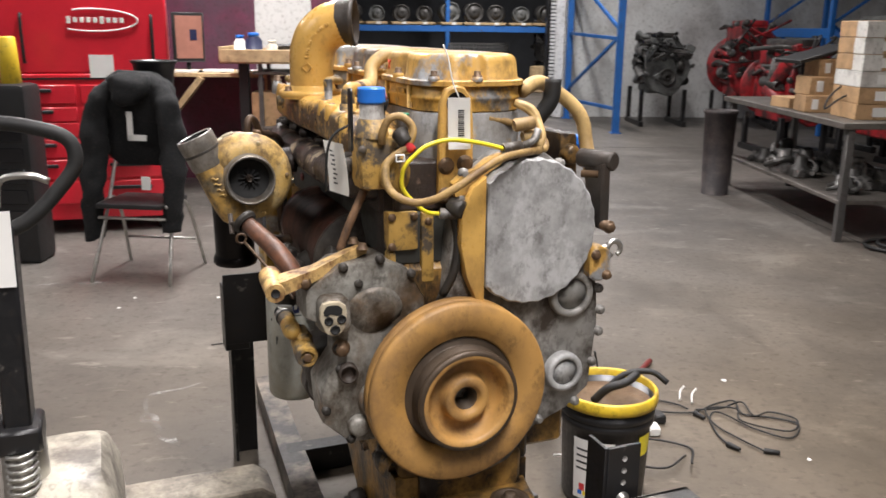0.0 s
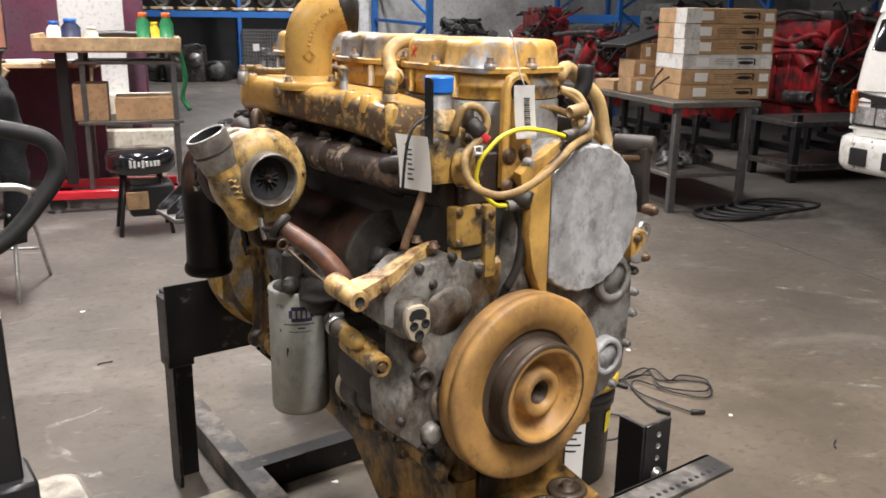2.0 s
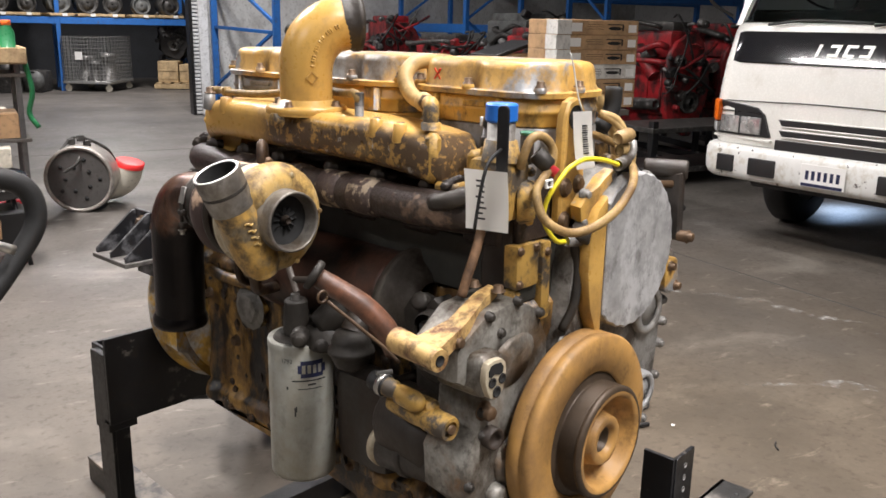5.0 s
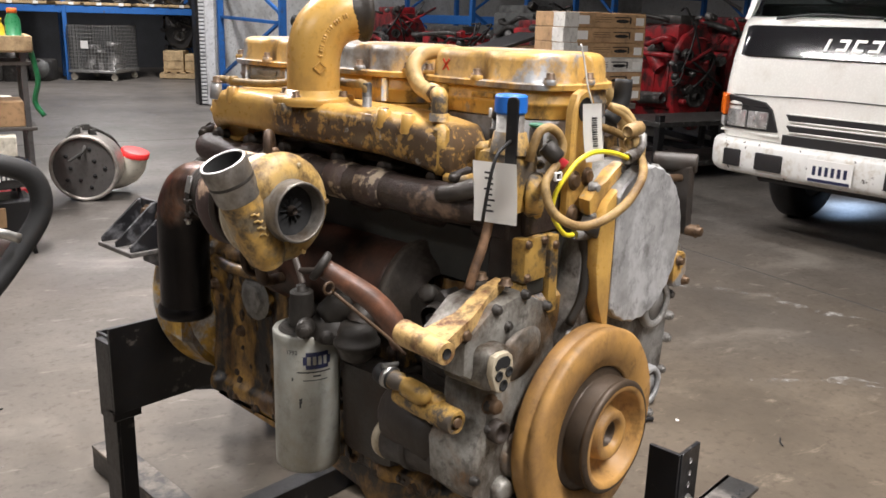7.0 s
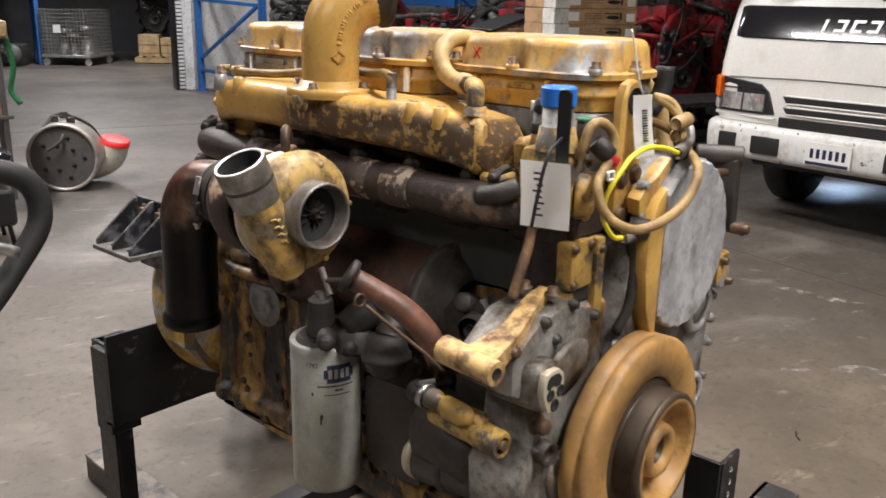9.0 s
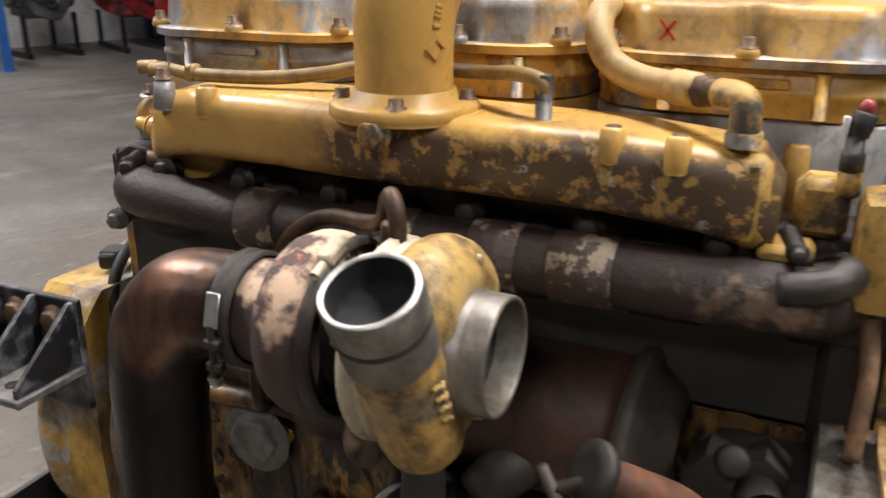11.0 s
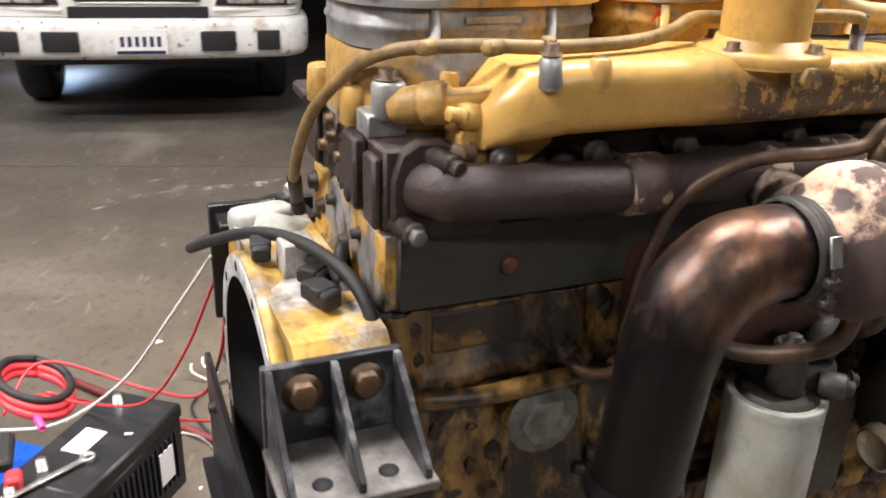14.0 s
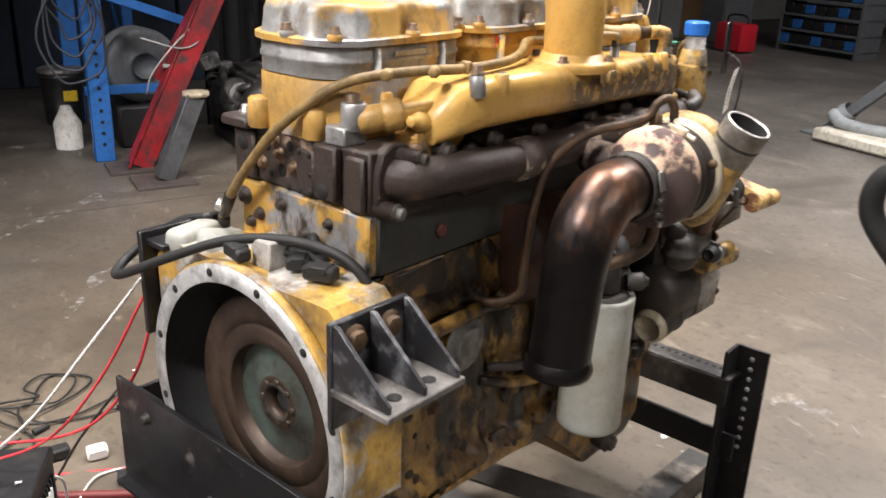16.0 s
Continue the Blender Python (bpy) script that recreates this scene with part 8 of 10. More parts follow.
# -- white partition with its ribbed end post --
b = B()
box(b, (2.28 + 4.5, 13.62, 2.1), (9.0, 0.16, 4.2))
w = part("wall_partition", b, surface("white_partition", (0.62, 0.63, 0.62), 0.6, var=0.12, scale=1.2, dirt=(0.35, 0.34, 0.33), dirty=0.3, dscale=1.5))
w.matrix_world = room(0, 0)
tagged(w, "scuffed white partition wall", "wall", kind="structure")
o = thing("ribbed_post", room(2.2, 13.5), "white column with a ribbed edge", "column")
m_post = surface("white_column_paint", (0.74, 0.75, 0.75), 0.5, var=0.08, dirt=(0.4, 0.39, 0.37), dirty=0.25, dscale=3)
b = B()
box(b, (0.05, 0.0, 2.1), (0.16, 0.3, 4.2), 0.008)
part("column", b, m_post, o)
b = B()
box(b, (-0.145, 0.0, 2.1), (0.05, 0.26, 4.2), 0.003)
part("edge_strip", b, m_black, o, "black edge strip")
b = B()
box(b, (-0.075, 0.0, 2.1), (0.09, 0.24, 4.2), 0)
part("rib_backing", b, m_grey, o)
for k in range(68):
    b = B()
    box(b, (-0.075, -0.0, 0.04 + 0.06 * k), (0.09, 0.29, 0.04), 0.006)
    part("rib", b, m_post, o)

# -- wire cage trolley, pallet, exhaust canister --
o = thing("cage_trolley", room(0.52, 19.1, 0, -30), "galvanised wire-mesh cage trolley on castors", "trolley")
b = B()
for x0, y0, x1, y1 in ((0, 0, 1.0, 0), (0, 1.2, 1.0, 1.2), (0, 0, 0, 1.2), (1.0, 0, 1.0, 1.2)):
    n = 14
    for k in range(n + 1):
        p = V(x0, y0, 0) + (V(x1, y1, 0) - V(x0, y0, 0)) * k / n
        box(b, p + V(0, 0, 0.68), (0.012, 0.012, 0.95), 0)
    for k in range(13):
        p = (V(x0, y0, 0) + V(x1, y1, 0)) / 2
        box(b, p + V(0, 0, 0.22 + 0.076 * k), (max(abs(x1 - x0), 0.012), max(abs(y1 - y0), 0.012), 0.012), 0)
tagged(part("mesh", b, m_galv, o), kind="stuff")
b = B()
box(b, (0.5, 0.6, 0.19), (1.05, 1.25, 0.05), 0.005)
part("deck", b, m_galv, o)
for x in (0.06, 0.94):
    for y in (0.06, 1.14):
        b = B()
        cyl(b, (x, y - 0.02, 0.07), (x, y + 0.02, 0.07), 0.07, seg=14)
        box(b, (x, y, 0.14), (0.05, 0.05, 0.08), 0.004)
        part("castor", b, m_cream, o)
b = B()
box(b, (0.36, -0.012, 0.75), (0.16, 0.006, 0.16), 0)
part("paper_notice", b, m_paper, o)
o = thing("wooden_pallet", room(2.38, 19.2, 0, -20), "pale wooden pallet with a broken crate on it", "pallet")
for k in range(6):
    b = B()
    box(b, (0.1 + 0.2 * k, 0.5, 0.14), (0.13, 1.0, 0.025), 0.003)
    part("board", b, m_wood, o)
for y in (0.05, 0.5, 0.95):
    b = B()
    box(b, (0.6, y, 0.07), (1.2, 0.09, 0.1), 0.004)
    part("stringer", b, m_wood, o)
for x0, x1, z1 in ((0.08, 0.52, 0.62), (0.55, 1.1, 0.55)):
    b = B()
    box(b, ((x0 + x1) / 2, 0.5, (0.155 + z1) / 2), (x1 - x0, 0.8, z1 - 0.155), 0.008)
    for z in (0.26, 0.44):
        box(b, ((x0 + x1) / 2, 0.095, z), (x1 - x0, 0.012, 0.07), 0.002)
    part("crate", b, m_wood, o, "pale plywood crate")
old_engine(room(2.95, 19.62, 0.62, -20), m_blackp, "black engine standing on the wooden crate", 0.5, 0.8, 1.0, "", 12, 0.04, False)
rnd = random.Random(77)
for x, y, r in ((0.3, 0.5, 0.2), (0.7, 0.7, 0.22), (0.55, 0.3, 0.16)):
    o = thing("scrap_part", room(0.52, 19.1, 0, -30) @ pose(x, y, 0.215, 0, 0, rnd.uniform(0, 360)), "grey alloy part inside the wire cage", "engine part", "parts in the cage")
    b = B()
    lathe(b, [(0, 0), (r, 0), (r, r * 0.5), (r * 0.6, r * 0.8), (r * 0.55, r * 2.0), (r * 0.8, r * 2.1), (r * 0.8, r * 2.6), (0, r * 2.6)], (0, 0, 0), (0, 0, 1), 16)
    part("casting", wobble(b, 0.03, 8, x), m_alu_parts, o)

can = thing("exhaust_canister", room(-0.38, 6.2, 0, 0), "grey exhaust filter canister with a red-capped elbow lying on the floor", "canister")
b = B()
lathe(b, [(0.0, 0.02), (0.235, 0.02), (0.24, 0.0), (0.26, 0.0), (0.265, 0.02), (0.265, 0.06), (0.25, 0.07), (0.25, 0.30), (0.22, 0.36), (0, 0.36)], (-0.0, -0.1, 0.265), (0.35, 1, 0), 36)
part("shell", b, surface("satin_canister", (0.45, 0.42, 0.38), 0.4, 0.5, var=0.15, dirt=(0.2, 0.17, 0.14), dirty=0.3), can)
m_canface = surface("canister_face", (0.1, 0.095, 0.09), 0.5, 0.3, var=0.2)
b = B()
lathe(b, [(0.234, 0.016), (0.0, 0.016)], (0, -0.1, 0.265), (0.35, 1, 0), 36)
fc = part("end_face", b, m_canface, can, "dark perforated end face")
mm = Matrix.Translation((0, -0.1, 0.265)) @ turned((0.35, 1, 0))
for k in range(10):
    a = 6.283185 * k / 10
    r = 0.16 if k % 2 else 0.1
    b = B()
    p = mm @ V(r * math.cos(a), r * math.sin(a), 0.013)
    cyl(b, p, p + mm.to_3x3() @ V(0, 0, -0.004), 0.016, seg=12)
    part("face_hole", b, m_shade_black, fc)
b = B()
tube(b, [(0.1, 0.2, 0.2), (0.25, 0.25, 0.16), (0.38, 0.22, 0.2), (0.43, 0.17, 0.33)], [0.15, 0.14, 0.12, 0.11], 24, 6)
part("elbow", b, m_cream, can)
b = B()
lathe(b, [(0.112, -0.03), (0.114, 0.015), (0.10, 0.018), (0, 0.012)], (0.432, 0.168, 0.335), (0.2, -0.2, 1), 24)
part("red_cap", b, surface("red_cap_plastic", (0.75, 0.03, 0.03), 0.4, var=0.05, bump=0), can, "red plastic cap")
b = B()
tube(b, [(-0.1, -0.05, 0.5), (0.0, 0.05, 0.58), (0.12, 0.1, 0.55), (0.25, 0.15, 0.47), (0.32, 0.2, 0.36)], 0.012, 8, 5)
tube(b, [(-0.05, 0.0, 0.5), (0.02, -0.06, 0.46), (0.0, -0.12, 0.4), (-0.1, -0.12, 0.33)], 0.012, 8, 5)
for p in ((-0.02, 0.03, 0.55), (0.1, 0.06, 0.53), (0.05, 0.0, 0.58)):
    box(b, p, (0.06, 0.04, 0.05), 0.006)
part("sensor_pipes", b, m_darkmix, can)

# -- red tool chest, chair with jacket, desk, carts --
chest = thing("tool_chest", room(-1.91, 4.72, 0, 15) @ pose(-1.24, 0, 0), "tall red roller tool chest with an oval badge", "tool chest")
b = B()
box(b, (0.62, 0.3, 0.62), (1.24, 0.6, 1.04), 0.01)
part("roller_cabinet", b, m_red, chest)
b = B()
box(b, (0.62, 0.3, 1.55), (1.24, 0.58, 0.82), 0.012)
part("top_hutch", b, m_red, chest)
for r_, (z, h) in enumerate(((1.0, 0.13), (0.86, 0.1), (0.75, 0.1), (0.62, 0.13), (0.47, 0.14), (0.3, 0.16))):
    for c_ in range(2):
        b = B()
        box(b, (0.31 + 0.62 * c_, -0.008, z), (0.59, 0.02, h), 0.005)
        dr = part("drawer", b, m_red, chest)
        b = B()
        box(b, (0.31 + 0.62 * c_, -0.024, z + h * 0.2), (0.28, 0.02, 0.025), 0.004)
        part("drawer_handle", b, m_blackp, dr)
b = B()
box(b, (0.62, -0.004, 1.107), (1.24, 0.01, 0.012), 0)
part("seam", b, m_shade_black, chest)
for x, z in ((0.3, 1.38), (1.14, 1.38)):
    b = B()
    tube(b, [(x, -0.0, z - 0.16), (x, -0.03, z - 0.13), (x, -0.03, z + 0.13), (x, 0.0, z + 0.16)], 0.012, 8, 4)
    part("grab_handle", b, m_blackp, chest)
b = B()
pts = ring_outline(0.76, 1.505, 0.29, 0.075, 40)
tube(b, [(x, -0.002, z) for x, z in pts[-14:] + pts[:14]], 0.006, 6, 2)
part("badge_oval", b, m_paper, chest, "white oval badge outline")
for k in range(9):
    b = B()
    box(b, (0.6 + 0.043 * k, -0.002, 1.505), (0.028, 0.006, 0.05 if k in (0, 5) else 0.035), 0.002)
    part("badge_stroke", b, m_paper, chest)
for x, z, w, h in ((0.79, 1.19, 0.16, 0.16),):
    b = B()
    box(b, (x, -0.002, z), (w, 0.004, h), 0)
    part("paper_note", b, m_paper, chest)
for x in (0.12, 1.12):
    for y in (0.1, 0.5):
        b = B()
        cyl(b, (x - 0.03, y, 0.06), (x + 0.03, y, 0.06), 0.06, seg=14)
        part("castor", b, m_rubber, chest)
o = thing("side_cabinet", room(-2.72, 3.72), "dark slatted cabinet with a spray can beside the tool chest", "cabinet")
b = B()
box(b, (0.1, 0.1, 0.56), (0.25, 0.25, 1.12), 0.04, seg=2)
part("cabinet", b, m_blackp, o)
for k in range(5):
    b = B()
    box(b, (0.1, -0.03, 0.3 + 0.13 * k), (0.17, 0.01, 0.09), 0.004)
    part("vent", b, m_gloss, o)
b = B()
cyl(b, (0.1, 0.1, 1.1), (0.1, 0.1, 1.4), 0.06, 0.05, 14, 0.01)
part("spray_can", b, m_yellow_rim, o)

chair = thing("folding_chair", room(-1.76, 3.5, 0, -8), "metal folding chair with chrome legs", "chair")
for s in (-1, 1):
    b = B()
    tube(b, [(s * 0.24, -0.25, 0.0), (s * 0.20, -0.05, 0.44), (s * 0.19, 0.12, 0.82)], 0.011, 10, 4)
    part("front_leg", b, m_steel, chair)
    b = B()
    tube(b, [(s * 0.25, 0.27, 0.0), (s * 0.22, 0.1, 0.43), (s * 0.21, -0.16, 0.45)], 0.011, 10, 4)
    part("rear_leg", b, m_steel, chair)
b = B()
tube(b, [(-0.22, 0.2, 0.18), (0.22, 0.2, 0.18)], 0.009, 8, 1)
part("stretcher", b, m_steel, chair)
b = B()
tube(b, [(-0.205, -0.17, 0.38), (0.205, -0.17, 0.38)], 0.009, 8, 1)
part("stretcher", b, m_steel, chair)
b = B()
box(b, (0, -0.02, 0.455), (0.4, 0.38, 0.03), 0.012, seg=2)
part("seat", b, m_blackp, chair, "black padded seat")
b = B()
box(b, (0, 0.13, 0.76), (0.4, 0.03, 0.2), 0.012, Euler((radians(-10), 0, 0)).to_matrix())
part("backrest", b, m_grey, chair)
jacket = thing("jacket", room(-1.79, 3.46, 0, -8), "black hooded work jacket hung over the chair back, sleeves hanging", "jacket")
b = B()
secs = []
for z, hw, hd, off in ((0.66, 0.15, 0.03, 0.13), (0.72, 0.19, 0.05, 0.13), (0.90, 0.215, 0.065, 0.13), (1.02, 0.22, 0.085, 0.12), (1.12, 0.205, 0.09, 0.12), (1.17, 0.17, 0.08, 0.12), (1.205, 0.12, 0.06, 0.13), (1.215, 0.06, 0.03, 0.13)):
    secs.append([V(x, y + off, z) for x, y in round_rect(-hw, hw, -hd, hd, hd * 0.9, 9)])
loft(b, secs)
bmesh.ops.subdivide_edges(b, edges=b.edges[:], cuts=1, use_grid_fill=True)
part("torso", wobble(wobble(b, 0.025, 8), 0.009, 26), m_cloth, jacket)
for s, low in ((-1, 0.24), (1, 0.3)):
    b = B()
    tube(b, [(s * 0.12, 0.09, 1.13), (s * 0.2, 0.05, 1.03), (s * 0.235, 0.02, 0.86), (s * 0.245, -0.02, 0.66), (s * 0.245, -0.05, 0.46), (s * 0.24, -0.06, low)], [0.06, 0.075, 0.072, 0.07, 0.062, 0.048], 18, 8)
    part("sleeve", wobble(wobble(b, 0.025, 9, s), 0.01, 26, s), m_cloth, jacket)
b = B()
secs = []
for z, hw, y0, y1 in ((1.03, 0.05, -0.02, 0.03), (1.06, 0.1, -0.035, 0.05), (1.10, 0.125, -0.03, 0.08), (1.15, 0.13, -0.01, 0.12), (1.19, 0.12, 0.03, 0.16), (1.22, 0.08, 0.07, 0.17)):
    secs.append([V(x, y, z) for x, y in round_rect(-hw, hw, y0, y1, (y1 - y0) * 0.45, 9)])
loft(b, secs)
bmesh.ops.subdivide_edges(b, edges=b.edges[:], cuts=1, use_grid_fill=True)
part("hood", wobble(wobble(b, 0.03, 10, 3), 0.01, 26), m_cloth, jacket)
for c, w_, h_ in (((-0.02, 0.026, 0.9), 0.036, 0.17), ((0.02, 0.026, 0.832), 0.115, 0.036), ((0.1, -0.07, 0.58), 0.055, 0.08)):
    b = B()
    box(b, c, (w_, 0.006, h_), 0.002)
    part("sewn_patch", b, m_paper, jacket, "white patch")
o = thing("black_bucket", room(-1.72, 3.75, 1.08), "small black tub behind the jacket", "bucket")
b = B()
lathe(b, [(0, 0), (0.1, 0), (0.125, 0.17), (0.135, 0.175), (0.135, 0.19), (0.12, 0.19), (0.1, 0.02), (0, 0.02)], (0, 0, 0), (0, 0, 1), 20)
part("tub", b, m_bucket, o)

desk = thing("plank_desk", room(-2.45, 6.0), "pale wooden plank desk with papers and a computer", "desk")
b = B()
box(b, (0.5, 0.35, 1.06), (1.2, 0.7, 0.035), 0.004)
part("plank_top", b, m_wood, desk)
for x in (-0.05, 1.0):
    b = B()
    prism(b, [(0.05, 1.04), (0.6, 1.04), (0.05, 0.5)], "yz", x - 0.02, x + 0.02, 0.003)
    part("bracket", b, m_wood, desk)
b = B()
box(b, (0.5, 0.66, 0.55), (1.15, 0.05, 1.0), 0.004)
part("back_panel", b, m_maroon, desk)
o = thing("computer", room(-2.13, 6.12, 1.0775, 25), "black computer monitor with a brown picture on the desk", "monitor")
b = B()
box(b, (0, 0.03, 0.01), (0.2, 0.16, 0.02), 0.004)
cyl(b, (0, 0.04, 0.01), (0, 0.04, 0.2), 0.02, seg=10)
part("foot", b, m_blackp, o)
b = B()
box(b, (0, 0.0, 0.3), (0.27, 0.04, 0.42), 0.008)
part("frame", b, m_blackp, o)
b = B()
box(b, (0.005, -0.0215, 0.3), (0.225, 0.003, 0.36), 0.001)
scr = part("screen", b, surface("brown_screen", (0.33, 0.15, 0.11), 0.4, bump=0.0), o)
b = B()
box(b, (0.04, -0.024, 0.32), (0.06, 0.003, 0.09), 0)
part("picture_patch", b, m_navy, scr)
beam_ = thing("desk_prop", room(-2.2, 5.95, 0, 0), "pale timber prop under the plank desk", "timber")
b = B()
q = V(0.3, 0.0, 0.36)
box(b, V(-0.1, 0.05, 0.68) + q * 0.5, (0.09, q.length, 0.05), 0.003, q.to_track_quat("Y", "Z").to_matrix())
box(b, (-0.1, 0.05, 0.34), (0.06, 0.06, 0.68), 0.003)
part("prop", b, m_wood, beam_)
for k, (x, y, s) in enumerate(((0.25, 0.05, 0.2), (0.5, 0.15, 0.26), (0.8, 0.1, 0.22), (0.95, 0.2, 0.2))):
    o = thing("paper_stack", room(-2.4 + x, 6.05 + y, 1.078, 12 * k), "loose papers on the plank desk", "paper", "papers on the desk")
    b = B()
    box(b, (0, 0, 0.012), (s, s * 0.8, 0.02), 0.002)
    part("sheet", b, m_paper, o)
b = B()
box(b, (-2.05, 7.9, 1.1), (2.0, 0.15, 2.2), 0.02)
w = part("wall_maroon", b, m_maroon)
w.matrix_world = room(0, 0)
tagged(w, "maroon panel wall behind the desk", "wall", kind="structure")
o = thing("white_bench", room(-1.9, 7.0), "low off-white timber barrier behind the cart", "bench")
for z, y in ((0.3, 0.0), (0.62, 0.1)):
    b = B()
    box(b, (0.365, y, z), (1.43, 0.2, 0.26), 0.01)
    part("beam", b, m_cream, o)
b = B()
box(b, (0.1, 0.05, 0.12), (0.2, 0.3, 0.24), 0.01)
box(b, (0.9, 0.05, 0.12), (0.2, 0.3, 0.24), 0.01)
part("foot", b, m_cream, o)
o = thing("white_screen", room(-1.55, 7.2), "white sheet panel standing behind the cart", "panel")
b = B()
box(b, (0.08, 0, 1.0), (0.55, 0.04, 2.0), 0.004)
part("sheet", b, m_wall, o)

cart = thing("tray_cart", room(-1.70, 5.45, 0, 2), "wheeled cart with a pale wooden tray, shelves and a red base", "cart")
b = B()
box(b, (0.5, 0.28, 1.195), (1.02, 0.62, 0.02), 0.003)
for c, s in (((0.5, -0.02, 1.245), (1.02, 0.03, 0.1)), ((0.5, 0.58, 1.245), (1.02, 0.03, 0.1)), ((0.0, 0.28, 1.255), (0.03, 0.62, 0.12)), ((1.0, 0.28, 1.245), (0.03, 0.62, 0.1))):
    box(b, c, s, 0.004)
part("tray", b, m_wood, cart, "pale wooden tray")
for z in (1.11, 0.665):
    b = B()
    box(b, (0.62, 0.28, z), (0.76, 0.55, 0.025), 0.003)
    part("shelf", b, m_table, cart)
for x in (0.3, 0.95):
    for y in (0.03, 0.53):
        b = B()
        box(b, (x, y, 0.65), (0.035, 0.035, 1.1), 0.003)
        part("post", b, m_legs, cart)
b = B()
box(b, (0.16, 0.1, 0.7), (0.08, 0.08, 1.0), 0.006)
part("mast", b, m_blackp, cart)
b = B()
box(b, (0.45, 0.0, 0.13), (0.95, 0.07, 0.06), 0.005)
box(b, (0.45, 0.5, 0.13), (0.95, 0.07, 0.06), 0.005)
part("base", b, m_red, cart, "red steel base rails")
for x in (0.05, 0.88):
    for y in (0.0, 0.5):
        b = B()
        cyl(b, (x, y - 0.025, 0.06), (x, y + 0.025, 0.06), 0.06, seg=14)
        part("castor", b, m_rubber, cart)
carton(room(-1.70, 5.45, 0, 2) @ pose(0.34, 0.2, 0.68), (0.24, 0.3, 0.27), m_card, "brown carton with arrow print on the cart", "cart cartons", False, False)
carton(room(-1.70, 5.45, 0, 2) @ pose(0.72, 0.2, 0.68), (0.42, 0.35, 0.17), m_card, "open brown carton on the cart", "cart cartons", False, False)
for k, (x, y, h, r, mm_, cap) in enumerate(((0.75, 0.2, 0.27, 0.05, m_green, m_orange), (0.92, 0.2, 0.27, 0.05, m_green, m_orange), (0.83, 0.3, 0.2, 0.04, m_yellow_rim, m_yellow_rim), (0.12, 0.2, 0.2, 0.05, m_paper, m_blue_plastic), (0.24, 0.15, 0.22, 0.07, m_navy, m_blue_plastic), (0.38, 0.2, 0.16, 0.05, m_cream, m_cream))):
    o = thing("bottle", room(-1.70, 5.45, 0, 2) @ pose(x, y, 1.206), "workshop fluid bottle standing in the wooden tray", "bottle", "bottles in the tray")
    b = B()
    lathe(b, [(0, 0), (r, 0), (r, h * 0.7), (r * 0.6, h * 0.85), (r * 0.6, h * 0.88), (0, h * 0.88)], (0, 0, 0), (0, 0, 1), 16)
    part("body", b, mm_, o)
    b = B()
    cyl(b, (0, 0, h * 0.87), (0, 0, h), r * 0.66, seg=14, bev=0.003)
    part("cap", b, cap, o)
o = thing("air_tool", room(-1.70, 5.45, 0, 2) @ pose(0.55, 0.2, 1.206), "black air tools lying in the tray", "tool")
b = B()
tube(b, [(-0.2, 0, 0.1), (0, 0.02, 0.11), (0.25, 0.0, 0.1)], 0.025, 10, 4)
part("barrel", b, m_blackp, o)
o = thing("green_cord", room(-0.7, 5.5), "bright green cord hanging from the cart", "cord")
b = B()
tube(b, [(0, 0, 1.2), (0.03, 0, 1.0), (0.0, 0.02, 0.85), (0.05, 0, 0.75)], 0.018, 8, 5)
part("cord", b, m_green, o)
stool = thing("roller_stool", room(-1.0, 4.75, 0, 8), "black round workshop stool with white lettering and a parts tray", "stool")
b = B()
lathe(b, [(0, 0), (0.2, 0), (0.225, 0.02), (0.23, 0.05), (0.23, 0.12), (0.2, 0.15), (0, 0.16)], (0, 0, 0.42), (0, 0, 1), 32)
part("seat", b, m_gloss, stool, "glossy black drum seat")
for k in range(8):
    a = radians(250 + 6.5 * k)
    b = B()
    box(b, (0.231 * math.cos(a), 0.231 * math.sin(a), 0.5), (0.006, 0.016, 0.05 if k in (0, 1, 3) else 0.034), 0, Euler((0, 0, a)).to_matrix())
    part("letter_bar", b, m_paper, stool)
for k in range(4):
    a = radians(45 + 90 * k)
    b = B()
    tube(b, [(0.16 * math.cos(a), 0.16 * math.sin(a), 0.42), (0.24 * math.cos(a), 0.24 * math.sin(a), 0.0)], 0.014, 8, 1)
    part("leg", b, m_blackp, stool)
b = B()
box(b, (0.05, -0.02, 0.24), (0.3, 0.3, 0.22), 0.02)
part("tool_pouch", b, m_blackp, stool)
b = B()
box(b, (-0.05, -0.2, 0.25), (0.14, 0.02, 0.12), 0.004)
part("card_pocket", b, m_card, stool)

# -- things on the far side: press, rack post, bins --
m_red_worn = surface("worn_red_paint", (0.36, 0.017, 0.024), 0.42, var=0.25, under=(0.06, 0.04, 0.04), wear=0.3, wscale=9, edge=0.06, dirt=(0.09, 0.02, 0.022), dirty=0.42, dscale=5)
press = thing("red_hoist", room(4.05, 0.5), "red steel hoist leg and grey strut on floor plates", "hoist")


def beam(name, a, c, w, h, mat, parent, label=""):
    a, c = V(*a), V(*c)
    bm = B()
    box(bm, (a + c) / 2, (w, (c - a).length, h), 0.005, (c - a).to_track_quat("Y", "X").to_matrix())
    return part(name, bm, mat, parent, label)


